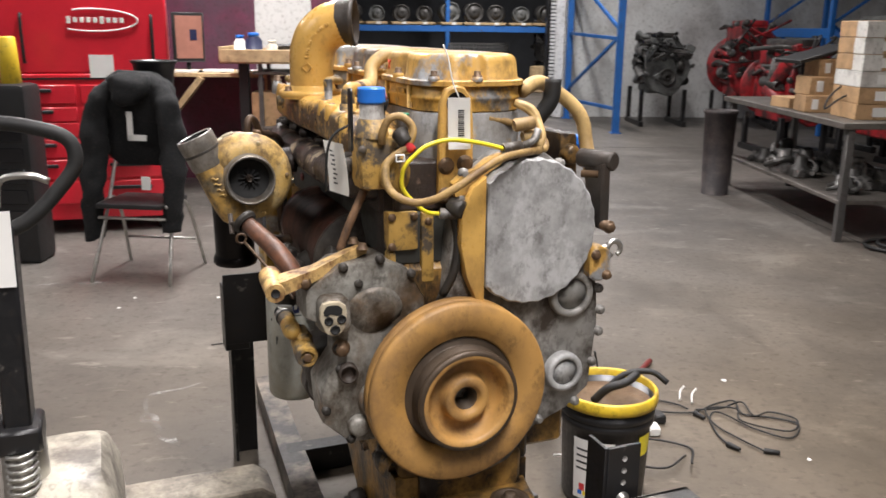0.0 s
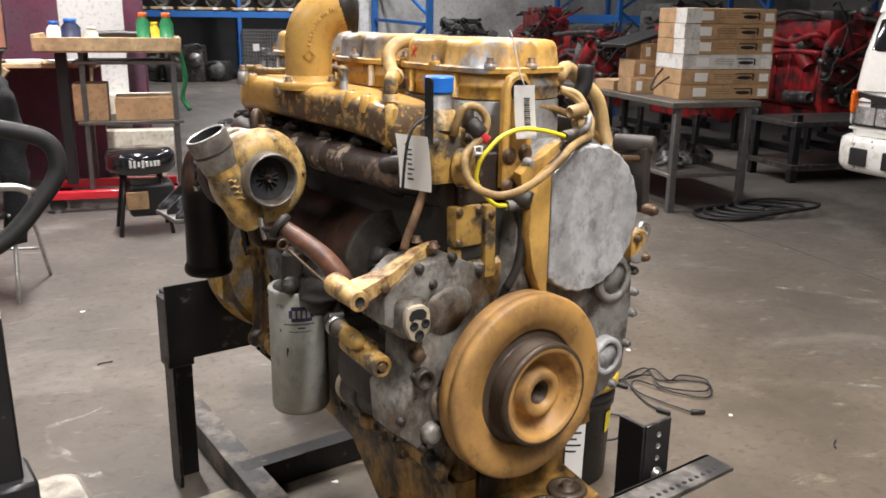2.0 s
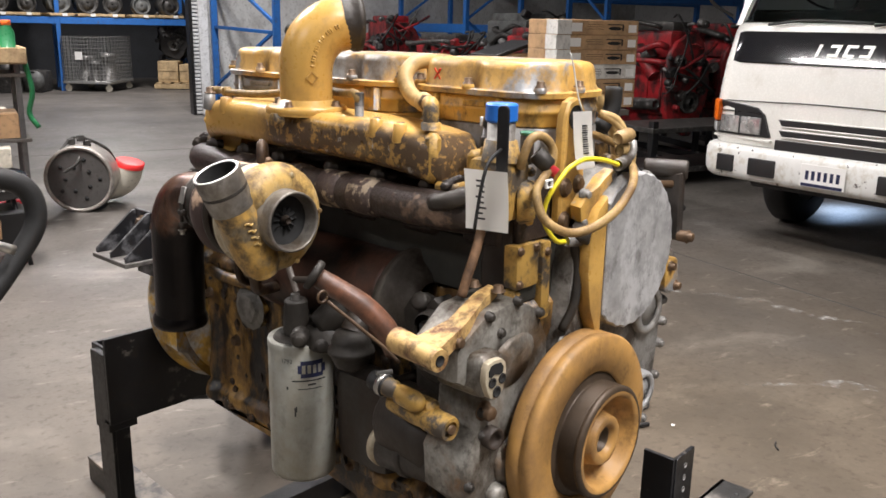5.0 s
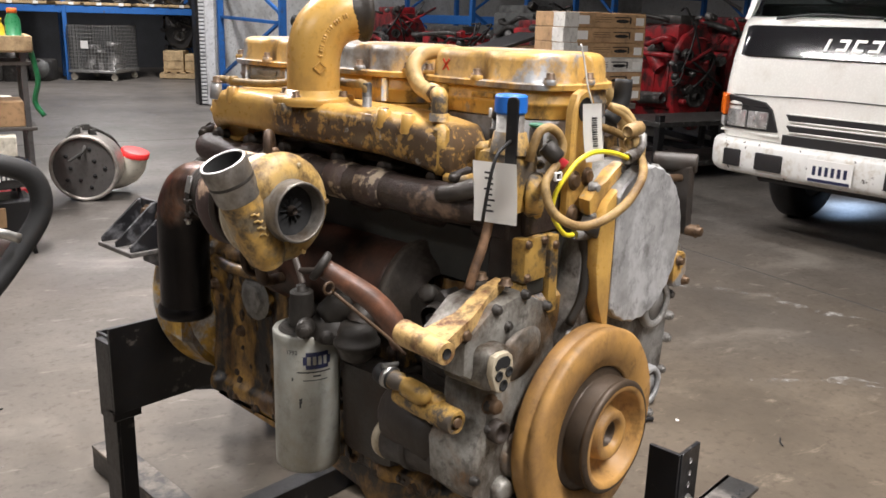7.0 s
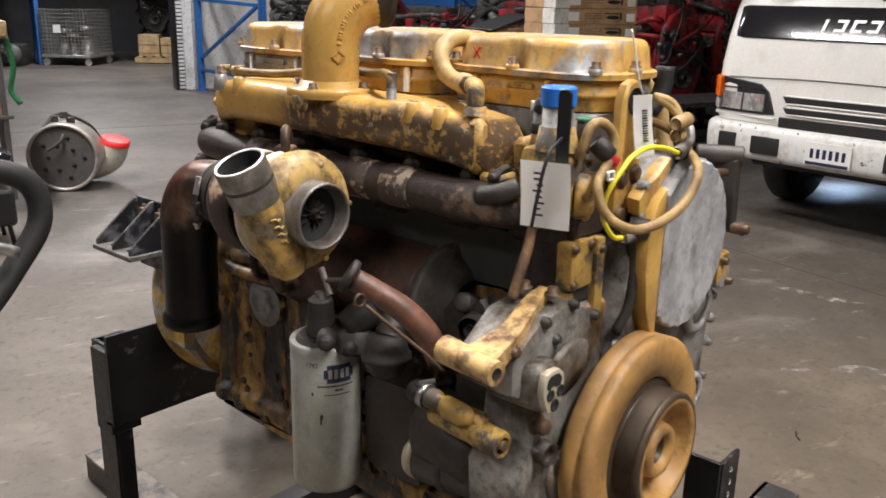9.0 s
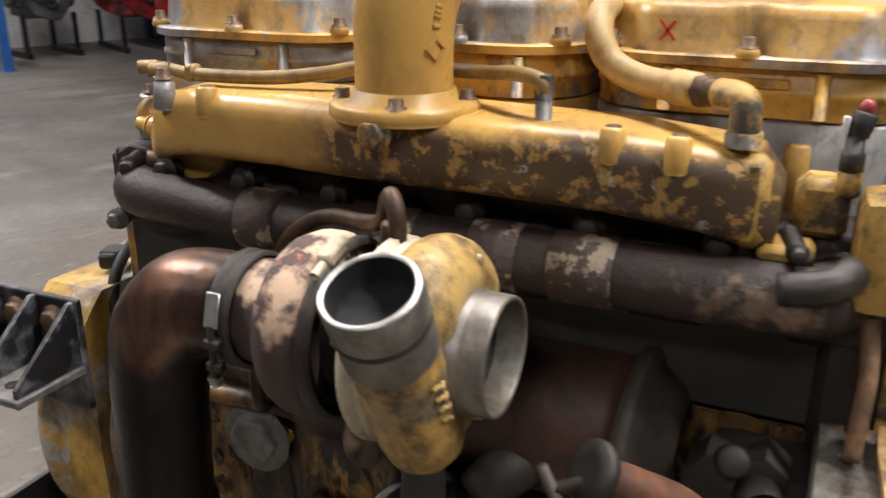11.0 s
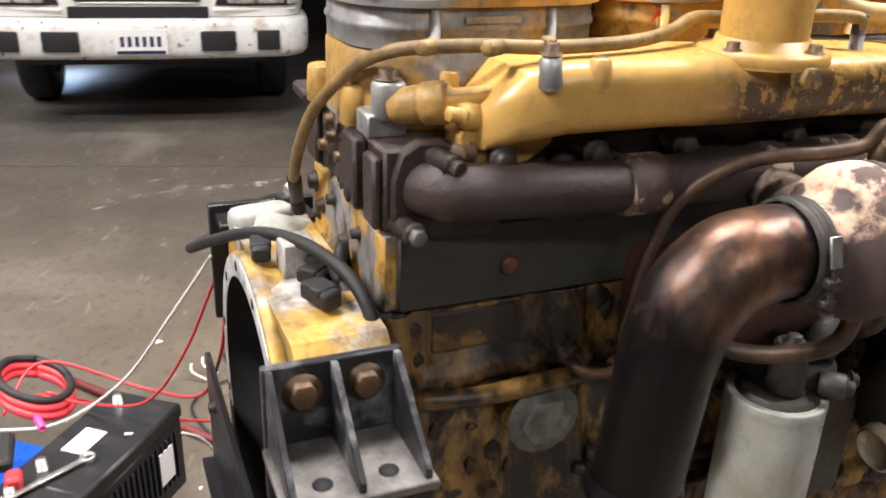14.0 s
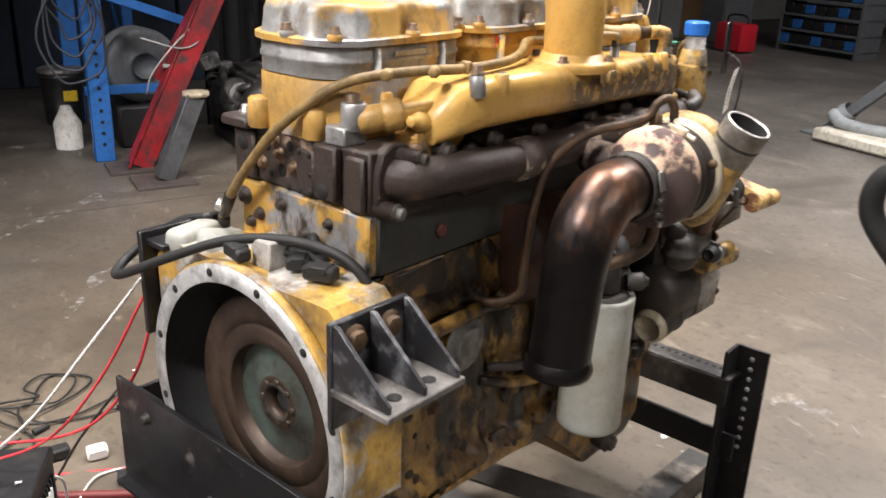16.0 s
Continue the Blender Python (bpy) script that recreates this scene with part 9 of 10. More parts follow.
beam("main_leg", (0.06, 0.11, 0.02), (0.06, -0.63, 1.5), 0.14, 0.15, m_red_worn, press)
beam("leg_edge", (-0.02, 0.19, 0.02), (-0.02, -0.47, 1.36), 0.012, 0.02, m_red_old, press)
beam("red_rail", (0.2, -0.08, 0.55), (0.2, -0.55, 1.3), 0.07, 0.09, m_red_worn, press)
beam("tie_bar", (0.06, -0.12, 0.66), (0.22, -0.14, 0.62), 0.03, 0.06, m_steel, press)
beam("grey_strut", (-0.32, 0.03, 0.02), (-0.32, -0.19, 0.53), 0.11, 0.12, surface("grey_strut_paint", (0.1, 0.105, 0.11), 0.4, 0.2, var=0.2, dirt=(0.04, 0.04, 0.04), dirty=0.3), press)
for x, y in ((0.06, 0.13), (-0.34, 0.04)):
    b = B()
    box(b, (x, y, 0.01), (0.3, 0.36, 0.02), 0.002)
    part("floor_plate", b, surface("rusty_plate", (0.07, 0.055, 0.05), 0.6, var=0.3), press)
b = B()
lathe(b, [(0.075, 0), (0.085, 0.01), (0.08, 0.03), (0, 0.035)], (-0.32, -0.2, 0.525), (0, 0, 1), 20)
part("cap_disc", b, m_cream_alu, press)
b = B()
tube(b, [(-0.02, 0.05, 0.85), (-0.03, -0.2, 0.78), (0.0, -0.35, 0.85), (0.02, -0.4, 1.0), (-0.03, -0.15, 0.8), (-0.03, 0.0, 0.62), (-0.02, 0.04, 0.5)], 0.006, 6, 6)
part("lashing_cord", b, m_galv, press)
reel = thing("hose_reel", room(4.78, 0.40), "dark grey hose reel drum", "reel")
b = B()
lathe(b, [(0.0, 0), (0.09, 0), (0.11, 0.03), (0.19, 0.03), (0.23, 0.0), (0.265, 0.02), (0.265, 0.08), (0.2, 0.12), (0.2, 0.17), (0.265, 0.19), (0.265, 0.24), (0, 0.24)], (0, 0, 0.56), (1, 0.2, 0), 32)
part("drum", b, m_grey, reel)
b = B()
box(b, (0.15, 0.03, 0.15), (0.5, 0.4, 0.3), 0.02)
part("stand", b, m_blackp, reel)
o = thing("rack_post", room(4.4, 0.78), "blue perforated rack post with coiled air hoses", "rack")
b = B()
box(b, (0, 0, 1.6), (0.1, 0.13, 3.2), 0.006)
post_ = part("upright", b, m_blue, o)
for k in range(22):
    b = B()
    cyl(b, (-0.053, 0, 0.12 + 0.075 * k), (-0.049, 0, 0.12 + 0.075 * k), 0.013, seg=8)
    part("punched_hole", b, m_shade_black, post_)
b = B()
q = V(0.0, -1.0, -0.35)
box(b, V(0.1, 0.25, 1.2) + q * 0.5, (0.05, q.length, 0.06), 0.004, q.to_track_quat("Y", "Z").to_matrix())
part("brace", b, m_blue, o)
b = B()
box(b, (0.3, -0.25, 0.42), (0.05, 0.6, 0.06), 0.004)
part("low_brace", b, m_blue, o)
b = B()
box(b, (1.4, 0.0, 1.6), (0.1, 0.13, 3.2), 0.006)
part("upright", b, m_blue, o)
coil = thing("air_hose", room(4.35, 0.85, 0), "grey coiled air hose hung on the rack post", "hose")
for k in range(5):
    b = B()
    r = 0.17 + 0.035 * k
    tube(b, [(-0.06 - 0.01 * k + 0.02 * math.sin(2 * a + k), 0.06 + r * 0.62 * math.sin(a * 0.785) + 0.02 * math.sin(3 * a + 2 * k), 1.12 - 0.07 * k + r * math.cos(a * 0.785) + 0.03 * math.cos(2 * a + k)) for a in range(9)], 0.008, 8, 5)
    part("coil_loop", b, surface("grey_hose", (0.035, 0.04, 0.055), 0.5) if k == 0 else bpy.data.materials["grey_hose"], coil)
o = thing("oil_pail", room(5.7, 0.88), "black oil pail with a grey lid and yellow label", "bucket")
b = B()
lathe(b, [(0, 0), (0.14, 0), (0.16, 0.36), (0.165, 0.37), (0.165, 0.4), (0, 0.4)], (0, 0, 0), (0, 0, 1), 24)
part("pail", b, m_bucket, o)
b = B()
lathe(b, [(0.16, 0), (0.172, 0.005), (0.17, 0.035), (0.14, 0.045), (0, 0.04)], (0, 0, 0.4), (0, 0, 1), 24)
part("lid", b, m_alu_parts, o)
b = B()
box(b, (-0.15, -0.04, 0.24), (0.012, 0.1, 0.08), 0)
part("label_patch", b, m_yellow_rim, o)
o = thing("milk_jug", room(4.85, 0.95), "white plastic jug on the floor behind the post", "jug")
b = B()
lathe(b, [(0, 0), (0.09, 0), (0.095, 0.18), (0.05, 0.26), (0.035, 0.3), (0, 0.3)], (0, 0, 0), (0, 0, 1), 14)
part("jug", b, m_card_white, o)
cab_ = thing("dark_cabinet", room(7.4, 0.9), "dark blue-grey steel cabinets in the shade", "cabinet")
for k in range(4):
    b = B()
    box(b, (0.3, 0.55 - 0.75 * k, 0.95), (0.6, 0.72, 1.9), 0.01)
    part("body", b, surface("dark_blue_cabinet", (0.02, 0.035, 0.06), 0.5) if k == 0 else bpy.data.materials["dark_blue_cabinet"], cab_)
    b = B()
    box(b, (-0.006, 0.4 - 0.75 * k, 1.0), (0.02, 0.02, 0.25), 0.003)
    part("handle", b, m_legs, cab_)
o = thing("dark_curtain", room(5.2, -0.12), "dark grey welding curtain hanging to the floor", "curtain")
b = B()
n = 36
top, bot = [], []
for k in range(n):
    y = -0.75 * k / n
    x = 0.05 * math.sin(k * 0.9) + 0.02 * math.sin(k * 2.3)
    top.append((x, y, 2.6))
    bot.append((x * 1.2, y, 0.0))
tv, bv = [b.verts.new(p) for p in top], [b.verts.new(p) for p in bot]
for k in range(n - 1):
    b.faces.new((tv[k], tv[k + 1], bv[k + 1], bv[k]))
bmesh.ops.solidify(b, geom=b.faces[:], thickness=0.006)
part("drape", b, surface("dark_curtain_cloth", (0.035, 0.036, 0.038), 0.85, bump=0.2), o)
old_engine(room(4.95, -0.35, 0, 90), m_darkmix, "greasy gearbox and parts on the floor by the hoist", 0.7, 0.5, 0.45, "", 31, 0.1)
old_engine(room(8.6, 3.2, 0, 20), m_darkmix, "dark engine in the shade beside the truck", 1.0, 0.7, 1.1, "", 32, 0.3)
pallet_rack(room(6.6, 0.2, 0, 90), 1, 2.0, -1.0, (1.2, 2.5), 3.6, "dark blue rack in the shade beyond the truck")

# -- far end of the hall --
lk = thing("locker", room(8.1, -9.4), "grey steel locker cabinet at the hall's end", "locker", "lockers")
b = B()
box(b, (0.25, 0.3, 1.0), (0.5, 0.6, 2.0), 0.008)
part("body", b, m_grey, lk)
b = B()
box(b, (0.25, 0.61, 1.0), (0.46, 0.02, 1.9), 0.004)
part("door", b, m_grey, lk)
for u, mt2, lb in ((8.75, m_card, "brown door panel at the hall's end"), (9.25, m_wall, "white ribbed panel at the hall's end"), (9.8, m_wall, "white panel at the hall's end")):
    o = thing("door_panel", room(u, -9.3), lb, "panel", "end panels")
    b = B()
    box(b, (0.2, 0.3, 1.05), (0.46, 0.06, 2.1), 0.004)
    part("leaf", b, mt2, o)
shelf = thing("parts_shelf", room(6.3, -10.0), "dark steel shelving full of blue-grey bins", "shelf")
for k in range(9):
    b = B()
    box(b, (0.65, 0.25, 0.1 + 0.22 * k), (1.4, 0.5, 0.03), 0.002)
    part("board", b, m_grey, shelf)
for x in (-0.03, 1.33):
    b = B()
    box(b, (x, 0.25, 1.0), (0.04, 0.5, 2.0), 0.003)
    part("side", b, m_grey, shelf)
for k in range(8):
    for j in range(7):
        b = B()
        box(b, (0.1 + 0.19 * j, 0.28, 0.19 + 0.22 * k), (0.17, 0.4, 0.13), 0.006)
        part("bin", b, m_blackp if (k + j) % 3 else m_blue, shelf)
o = thing("red_compressor", room(7.55, -8.5), "red portable compressor on the floor", "compressor")
b = B()
box(b, (0, 0, 0.22), (0.5, 0.35, 0.4), 0.05, seg=2)
part("body", b, m_red, o)
b = B()
tube(b, [(-0.2, 0, 0.4), (-0.15, 0, 0.52), (0.15, 0, 0.52), (0.2, 0, 0.4)], 0.015, 8, 4)
part("handle", b, m_blackp, o)
o = thing("canvas_curtain", room(6.2, -11.2), "grey canvas curtain across the hall's end", "curtain")
b = B()
n = 90
tv, bv = [], []
for k in range(n):
    x = -4.0 * k / n
    y = 0.08 * math.sin(k * 0.8) + 0.05 * math.sin(k * 1.9 + 1)
    tv.append(b.verts.new((x, y, 3.6)))
    bv.append(b.verts.new((x, y * 1.3, 0.04)))
for k in range(n - 1):
    b.faces.new((tv[k], tv[k + 1], bv[k + 1], bv[k]))
bmesh.ops.solidify(b, geom=b.faces[:], thickness=0.008)
part("drape", b, m_canvas, o)
o = thing("shop_crane", room(3.1, -4.85, 0, 0), "grey steel shop crane leg with a wrapped strap", "crane")
b = B()
q = V(-0.75, -0.1, 0.75)
box(b, V(0.0, 0, 0.02) + q * 0.5, (0.09, q.length, 0.08), 0.004, q.to_track_quat("Y", "Z").to_matrix())
part("leg", b, m_grey, o)
b = B()
box(b, (0.02, 0, 0.01), (0.26, 0.2, 0.02), 0.002)
part("foot_plate", b, m_grey, o)
b = B()
tube(b, [(-0.12, 0.08, 0.22), (-0.25, 0.1, 0.16), (-0.5, 0.05, 0.14), (-0.8, 0.0, 0.16)], 0.05, 12, 5)
lathe(b, [(0.07, -0.06), (0.09, 0), (0.07, 0.06)], (-0.18, -0.02, 0.22), (-0.7, 0, 0.7), 18)
part("wrapped_strap", b, surface("grey_strap", (0.28, 0.3, 0.31), 0.7), o)
b = B()
box(b, (-0.45, 0.1, 0.06), (0.7, 0.35, 0.1), 0.02)
part("white_tray", b, m_cream, o)

# ---- things on the floor about the engine ----
bucket = thing("oil_bucket", pose(0.8, 0.712, 0), "black five-gallon pail with a yellow rim and paper labels", "bucket")
b = B()
lathe(b, [(0, 0), (0.125, 0), (0.132, 0.01), (0.142, 0.27), (0.15, 0.272), (0.15, 0.29), (0.144, 0.295), (0.152, 0.3), (0.152, 0.315), (0.146, 0.32), (0.148, 0.35), (0.142, 0.352), (0.12, 0.02), (0, 0.02)], (0, 0, 0), (0, 0, 1), 40)
part("pail", b, m_bucket, bucket)
b = B()
lathe(b, [(0.146, 0.335), (0.158, 0.335), (0.16, 0.35), (0.158, 0.37), (0.152, 0.376), (0.146, 0.37), (0.146, 0.335)], (0, 0, 0), (0, 0, 1), 40)
part("rim", b, m_yellow_rim, bucket, "yellow plastic rim")
b = B()
lathe(b, [(0.146, 0.33), (0, 0.325)], (0, 0, 0), (0, 0, 1), 32)
part("oily_residue", b, m_rustbolt, bucket, "brown scrap inside")
b = B()
tube(b, [(-0.05, 0, 0.33), (-0.02, -0.03, 0.38), (0.03, -0.05, 0.40), (0.08, -0.04, 0.42)], 0.014, 8, 4)
tube(b, [(0.02, 0.05, 0.33), (0.08, 0.03, 0.39), (0.16, 0.0, 0.4), (0.2, -0.04, 0.37)], 0.01, 8, 4)
part("scrap_part", b, m_rubber, bucket)


def round_patch(a0, a1, z0, z1, r, mat, name, parent, label=""):
    bm_ = B()
    n = 8
    for k in range(n):
        p, q = radians(a0 + (a1 - a0) * k / n), radians(a0 + (a1 - a0) * (k + 1) / n)
        f0, f1 = r + 0.04 * z0, r + 0.04 * z1
        bm_.faces.new([bm_.verts.new(w) for w in ((f0 * math.cos(p), f0 * math.sin(p), z0), (f0 * math.cos(q), f0 * math.sin(q), z0), (f1 * math.cos(q), f1 * math.sin(q), z1), (f1 * math.cos(p), f1 * math.sin(p), z1))])
    return part(name, bm_, mat, parent, label)


round_patch(195, 250, 0.03, 0.24, 0.1325, m_paper, "paper_label", bucket, "white paper label with a hazard diamond")
round_patch(205, 213, 0.06, 0.085, 0.1332, m_red_wire, "hazard_red", bucket)
round_patch(203, 209, 0.045, 0.06, 0.1332, m_blue_plastic, "hazard_blue", bucket)
round_patch(211, 217, 0.045, 0.06, 0.1332, m_wire_y, "hazard_yellow", bucket)
for k in range(4):
    round_patch(200, 245 - 6 * (k % 2), 0.2 - 0.022 * k, 0.207 - 0.022 * k, 0.1332, m_ink, "label_line", bucket)
round_patch(285, 310, 0.18, 0.25, 0.1325, m_wire_y, "warning_label", bucket, "yellow warning label")

# cables on the floor
cord = thing("test_leads", pose(1.45, 0.92, 0), "tangle of black test leads with plugs on the floor", "cable")
for pts in ([(-0.14, 0.22, 0.012), (0.0, 0.17, 0.008), (0.13, 0.2, 0.01), (0.225, 0.195, 0.012), (0.18, 0.09, 0.008), (0.27, 0.02, 0.008), (0.32, -0.06, 0.008), (0.21, -0.14, 0.008), (0.13, -0.04, 0.012), (0.09, 0.12, 0.016), (0.03, 0.1, 0.01), (-0.03, -0.02, 0.008), (-0.05, -0.11, 0.012)],
            [(0.02, 0.18, 0.012), (0.12, 0.15, 0.015), (0.24, 0.17, 0.016), (0.2, 0.05, 0.015), (0.29, 0.06, 0.012), (0.34, -0.03, 0.012), (0.24, -0.1, 0.012), (0.12, 0.02, 0.018), (0.17, 0.12, 0.02), (0.06, 0.16, 0.018), (0.01, 0.05, 0.012), (0.02, -0.07, 0.01), (0.04, -0.2, 0.012)],
            [(-0.5, 0.12, 0.35), (-0.42, 0.2, 0.2), (-0.34, 0.28, 0.03), (-0.22, 0.33, 0.01), (-0.1, 0.34, 0.008), (-0.02, 0.26, 0.01), (0.0, 0.2, 0.01)]):
    b = B()
    tube(b, pts, 0.0038, 6, 6)
    part("lead", b, m_rubber, cord)
for x, y, a in ((-0.05, -0.1, 75), (0.04, -0.19, 35), (-0.14, 0.22, 170), (0.0, 0.16, 80), (-0.3, 0.3, 20)):
    b = B()
    cyl(b, (x, y, 0.011), (x + 0.055 * math.cos(radians(a)), y - 0.055 * math.sin(radians(a)), 0.011), 0.011, 0.008, 10, 0.002)
    part("plug", b, m_rubber, cord)
for x, y in ((0.05, 0.24), (0.02, 0.28)):
    b = B()
    tube(b, [(x, y, 0.01), (x + 0.03, y + 0.04, 0.03), (x + 0.05, y + 0.04, 0.05)], 0.004, 6, 3)
    part("bare_end", b, m_white_wire, cord)
for x, y, a in ((1.72, 0.27, 30), (1.3, 1.9, 70), (-0.22, 2.5, 0), (0.7, -0.9, 50)):
    o = thing("floor_scrap", pose(x, y, 0.004, 0, 0, a), "small dark scrap of wire on the concrete", "scrap", "floor scraps")
    b = B()
    tube(b, [(-0.03, 0, 0), (0, 0.006, 0), (0.035, 0, 0)], 0.003, 5, 3)
    part("wire", b, m_rubber, o)

# pale flecks on the slab and a dried spill with a white rim
rnd = random.Random(8)
for k in range(26):
    o = thing("floor_fleck", pose(rnd.uniform(-1.6, 2.6), rnd.uniform(-0.8, 3.4), 0.0, 0, 0, rnd.uniform(0, 360)), "tiny pale fleck of debris on the concrete", "debris", "flecks on the floor")
    b = B()
    r = rnd.uniform(0.004, 0.011)
    prism(b, ring_outline(0, 0, r * rnd.uniform(1, 2.4), r, 7, 0.25, 3), "xy", 0.0004, 0.003)
    part("fleck", b, m_paper, o)


def chalky(name, tone, amount):
    """Dried residue: broken up by noise into patches with bare slab between."""
    m = surface(name, tone, 0.7, var=0.2, scale=20, bump=0.05, bscale=90)
    t = m.node_tree
    n = t.nodes.new("ShaderNodeTexNoise")
    n.inputs["Scale"].default_value, n.inputs["Detail"].default_value, n.inputs["Roughness"].default_value = 11.0, 9.0, 0.7
    co = t.nodes.new("ShaderNodeTexCoord")
    t.links.new(co.outputs["Object"], n.inputs["Vector"])
    r = t.nodes.new("ShaderNodeMapRange")
    r.inputs["From Min"].default_value, r.inputs["From Max"].default_value = 0.62 - 0.2 * amount, 0.8 - 0.2 * amount
    t.links.new(n.outputs["Fac"], r.inputs["Value"])
    t.links.new(r.outputs[0], t.nodes["Principled BSDF"].inputs["Alpha"])
    return m


m_residue = chalky("dried_residue", (0.4, 0.38, 0.35), 0.6)


def smear(pts, width, seed):
    o = thing("dried_spill", pose(0, 0, 0), "pale dried residue smeared on the concrete", "stain", "floor stains")
    b = B()
    line = curve_points(pts, 8)
    rows = []
    for i, p in enumerate(line):
        d = (line[min(i + 1, len(line) - 1)] - line[max(i - 1, 0)]).normalized()
        n = V(-d.y, d.x, 0)
        w = width * (0.5 + 0.9 * abs(noise.noise(p * 7 + V(seed, 0, 0)))) * math.sin(math.pi * (i + 0.6) / (len(line) + 0.2))
        rows.append([b.verts.new((p + n * w * s_).to_tuple()) for s_ in (-1, -0.3, 0.4, 1)])
    for p, q in zip(rows, rows[1:]):
        for k in range(3):
            b.faces.new((p[k], p[k + 1], q[k + 1], q[k]))
    for v in b.verts:
        v.co.z = 0.0012
    part("residue", b, m_residue, o)


smear([(-0.329, 2.073, 0), (-0.438, 2.024, 0), (-0.541, 2.01, 0), (-0.594, 1.93, 0), (-0.556, 1.733, 0), (-0.509, 1.576, 0), (-0.45, 1.49, 0), (-0.339, 1.462, 0)], 0.035, 1)
smear([(-1.18, 3.85, 0), (-0.939, 3.805, 0), (-0.72, 3.77, 0), (-0.5, 3.7, 0)], 0.05, 2)
smear([(3.2, 1.56, 0), (3.42, 1.15, 0), (3.38, 0.73, 0), (3.5, 0.4, 0)], 0.07, 3)
smear([(3.3, 0.45, 0), (3.56, -0.086, 0), (3.69, -0.617, 0), (3.6, -1.1, 0)], 0.08, 4)
smear([(5.1, -0.3, 0), (5.04, -0.74, 0), (4.37, -0.9, 0)], 0.12, 5)
smear([(0.05, -0.24, 0), (-0.17, -0.29, 0), (-0.36, -0.4, 0)], 0.05, 6)
smear([(-0.1, -0.8, 0), (-0.28, -0.86, 0), (-0.5, -0.8, 0)], 0.06, 7)
smear([(2.2, 0.6, 0), (2.5, 0.3, 0), (2.65, -0.1, 0)], 0.06, 8)

# pallet jack with its forks under the stand
jack = thing("pallet_jack", pose(0, 0, 0), "cream pallet jack with a black tiller, forks run under the stand", "pallet jack")
for y in (0.42, 0.84):
    b = B()
    prism(b, [(-0.7, 0.20), (-0.3, 0.20), (-0.26, 0.17), (-0.26, 0.14), (-0.3, 0.135), (-0.7, 0.135)], "xz", y - 0.08, y + 0.08, 0.006)
    part("fork", b, surface("scuffed_fork", (0.12, 0.105, 0.09), 0.4, 0.2, under=(0.46, 0.4, 0.31), wear=0.5, wscale=5, edge=0.1) if y < 0.5 else bpy.data.materials["scuffed_fork"], jack, "scuffed fork blade")
b = B()
secs = []
for z, x0, x1, h in ((0.12, -0.98, -0.66, 0.33), (0.30, -0.95, -0.67, 0.30), (0.40, -0.9, -0.69, 0.2), (0.43, -0.86, -0.71, 0.14)):
    secs.append([V(x, y + 0.68, z) for x, y in round_rect(x0, x1, -h, h, 0.05, 5)])
loft(b, secs)
part("pump_cover", b, m_jack, jack, "cream painted pump cover, scuffed")
b = B()
lathe(b, [(0, 0), (0.05, 0), (0.055, 0.02), (0.05, 0.2), (0.035, 0.22), (0, 0.22)], (-0.875, 0.62, 0.34), (0, 0, 1), 20)
part("pump_cylinder", b, m_steel, jack)
b = B()
tube(b, [(-0.875 + 0.033 * math.cos(k * 0.785), 0.55 + 0.033 * math.sin(k * 0.785), 0.40 + 0.0023 * k) for k in range(57)], 0.005, 6, 1)
part("return_spring", b, m_steel, jack)
b = B()
box(b, (-0.875, 0.6, 0.55), (0.1, 0.13, 0.06), 0.008)
part("tiller_yoke", b, m_black, jack)
b = B()
p0, p1 = V(-0.875, 0.6, 0.55), V(-0.873, 0.66, 1.035)
q = p1 - p0
box(b, (p0 + p1) / 2, (0.06, q.length, 0.08), 0.006, q.to_track_quat("Y", "Z").to_matrix())
tiller = part("tiller_column", b, m_black, jack)
b = B()
box(b, (p0 * 0.12 + p1 * 0.88) + V(0.004, -0.046, 0.012), (0.045, 0.17, 0.004), 0, q.to_track_quat("Y", "Z").to_matrix())
part("instruction_label", b, m_paper, tiller, "white instruction label")
b = B()
tube(b, [(-0.873, 0.65, 1.015), (-0.81, 0.65, 1.045), (-0.748, 0.66, 1.105), (-0.705, 0.665, 1.165), (-0.716, 0.67, 1.222), (-0.785, 0.675, 1.25), (-0.873, 0.69, 1.262), (-0.961, 0.69, 1.258), (-1.026, 0.685, 1.235), (-1.038, 0.675, 1.18), (-0.998, 0.66, 1.105), (-0.936, 0.65, 1.045), (-0.873, 0.65, 1.015)], 0.0175, 12, 6)
part("loop_handle", b, m_rubber, jack, "black loop handle")
b = B()
tube(b, [(-0.873, 0.64, 1.08), (-0.86, 0.63, 1.14), (-0.8, 0.62, 1.15), (-0.76, 0.62, 1.135)], 0.008, 8, 4)
part("release_lever", b, m_steel, jack)
for y in (0.5, 0.86):
    b = B()
    cyl(b, (-0.9, y - 0.03, 0.085), (-0.9, y + 0.03, 0.085), 0.085, seg=20, bev=0.01)
    part("wheel", b, m_rubber, jack)

# blue start cart with charger and two batteries
scart = thing("start_cart", pose(0, 0, 0), "bright blue starter cart with a battery charger", "cart")
b = B()
box(b, (0.67, 1.70, 0.2), (0.52, 0.46, 0.03), 0.004, Euler((0, 0, radians(-38))).to_matrix())
part("tray", b, m_cartblue, scart, "blue steel tray")
b = B()
box(b, (1.295, 2.05, 0.55), (0.05, 0.05, 0.82), 0.006, Euler((0, 0, radians(-61))).to_matrix())
part("column", b, m_cartblue, scart)
b = B()
box(b, (1.31, 2.07, 0.975), (0.36, 0.055, 0.055), 0.012, Euler((0, 0, radians(-70))).to_matrix())
part("handle_tube", b, m_cartblue, scart)
b = B()
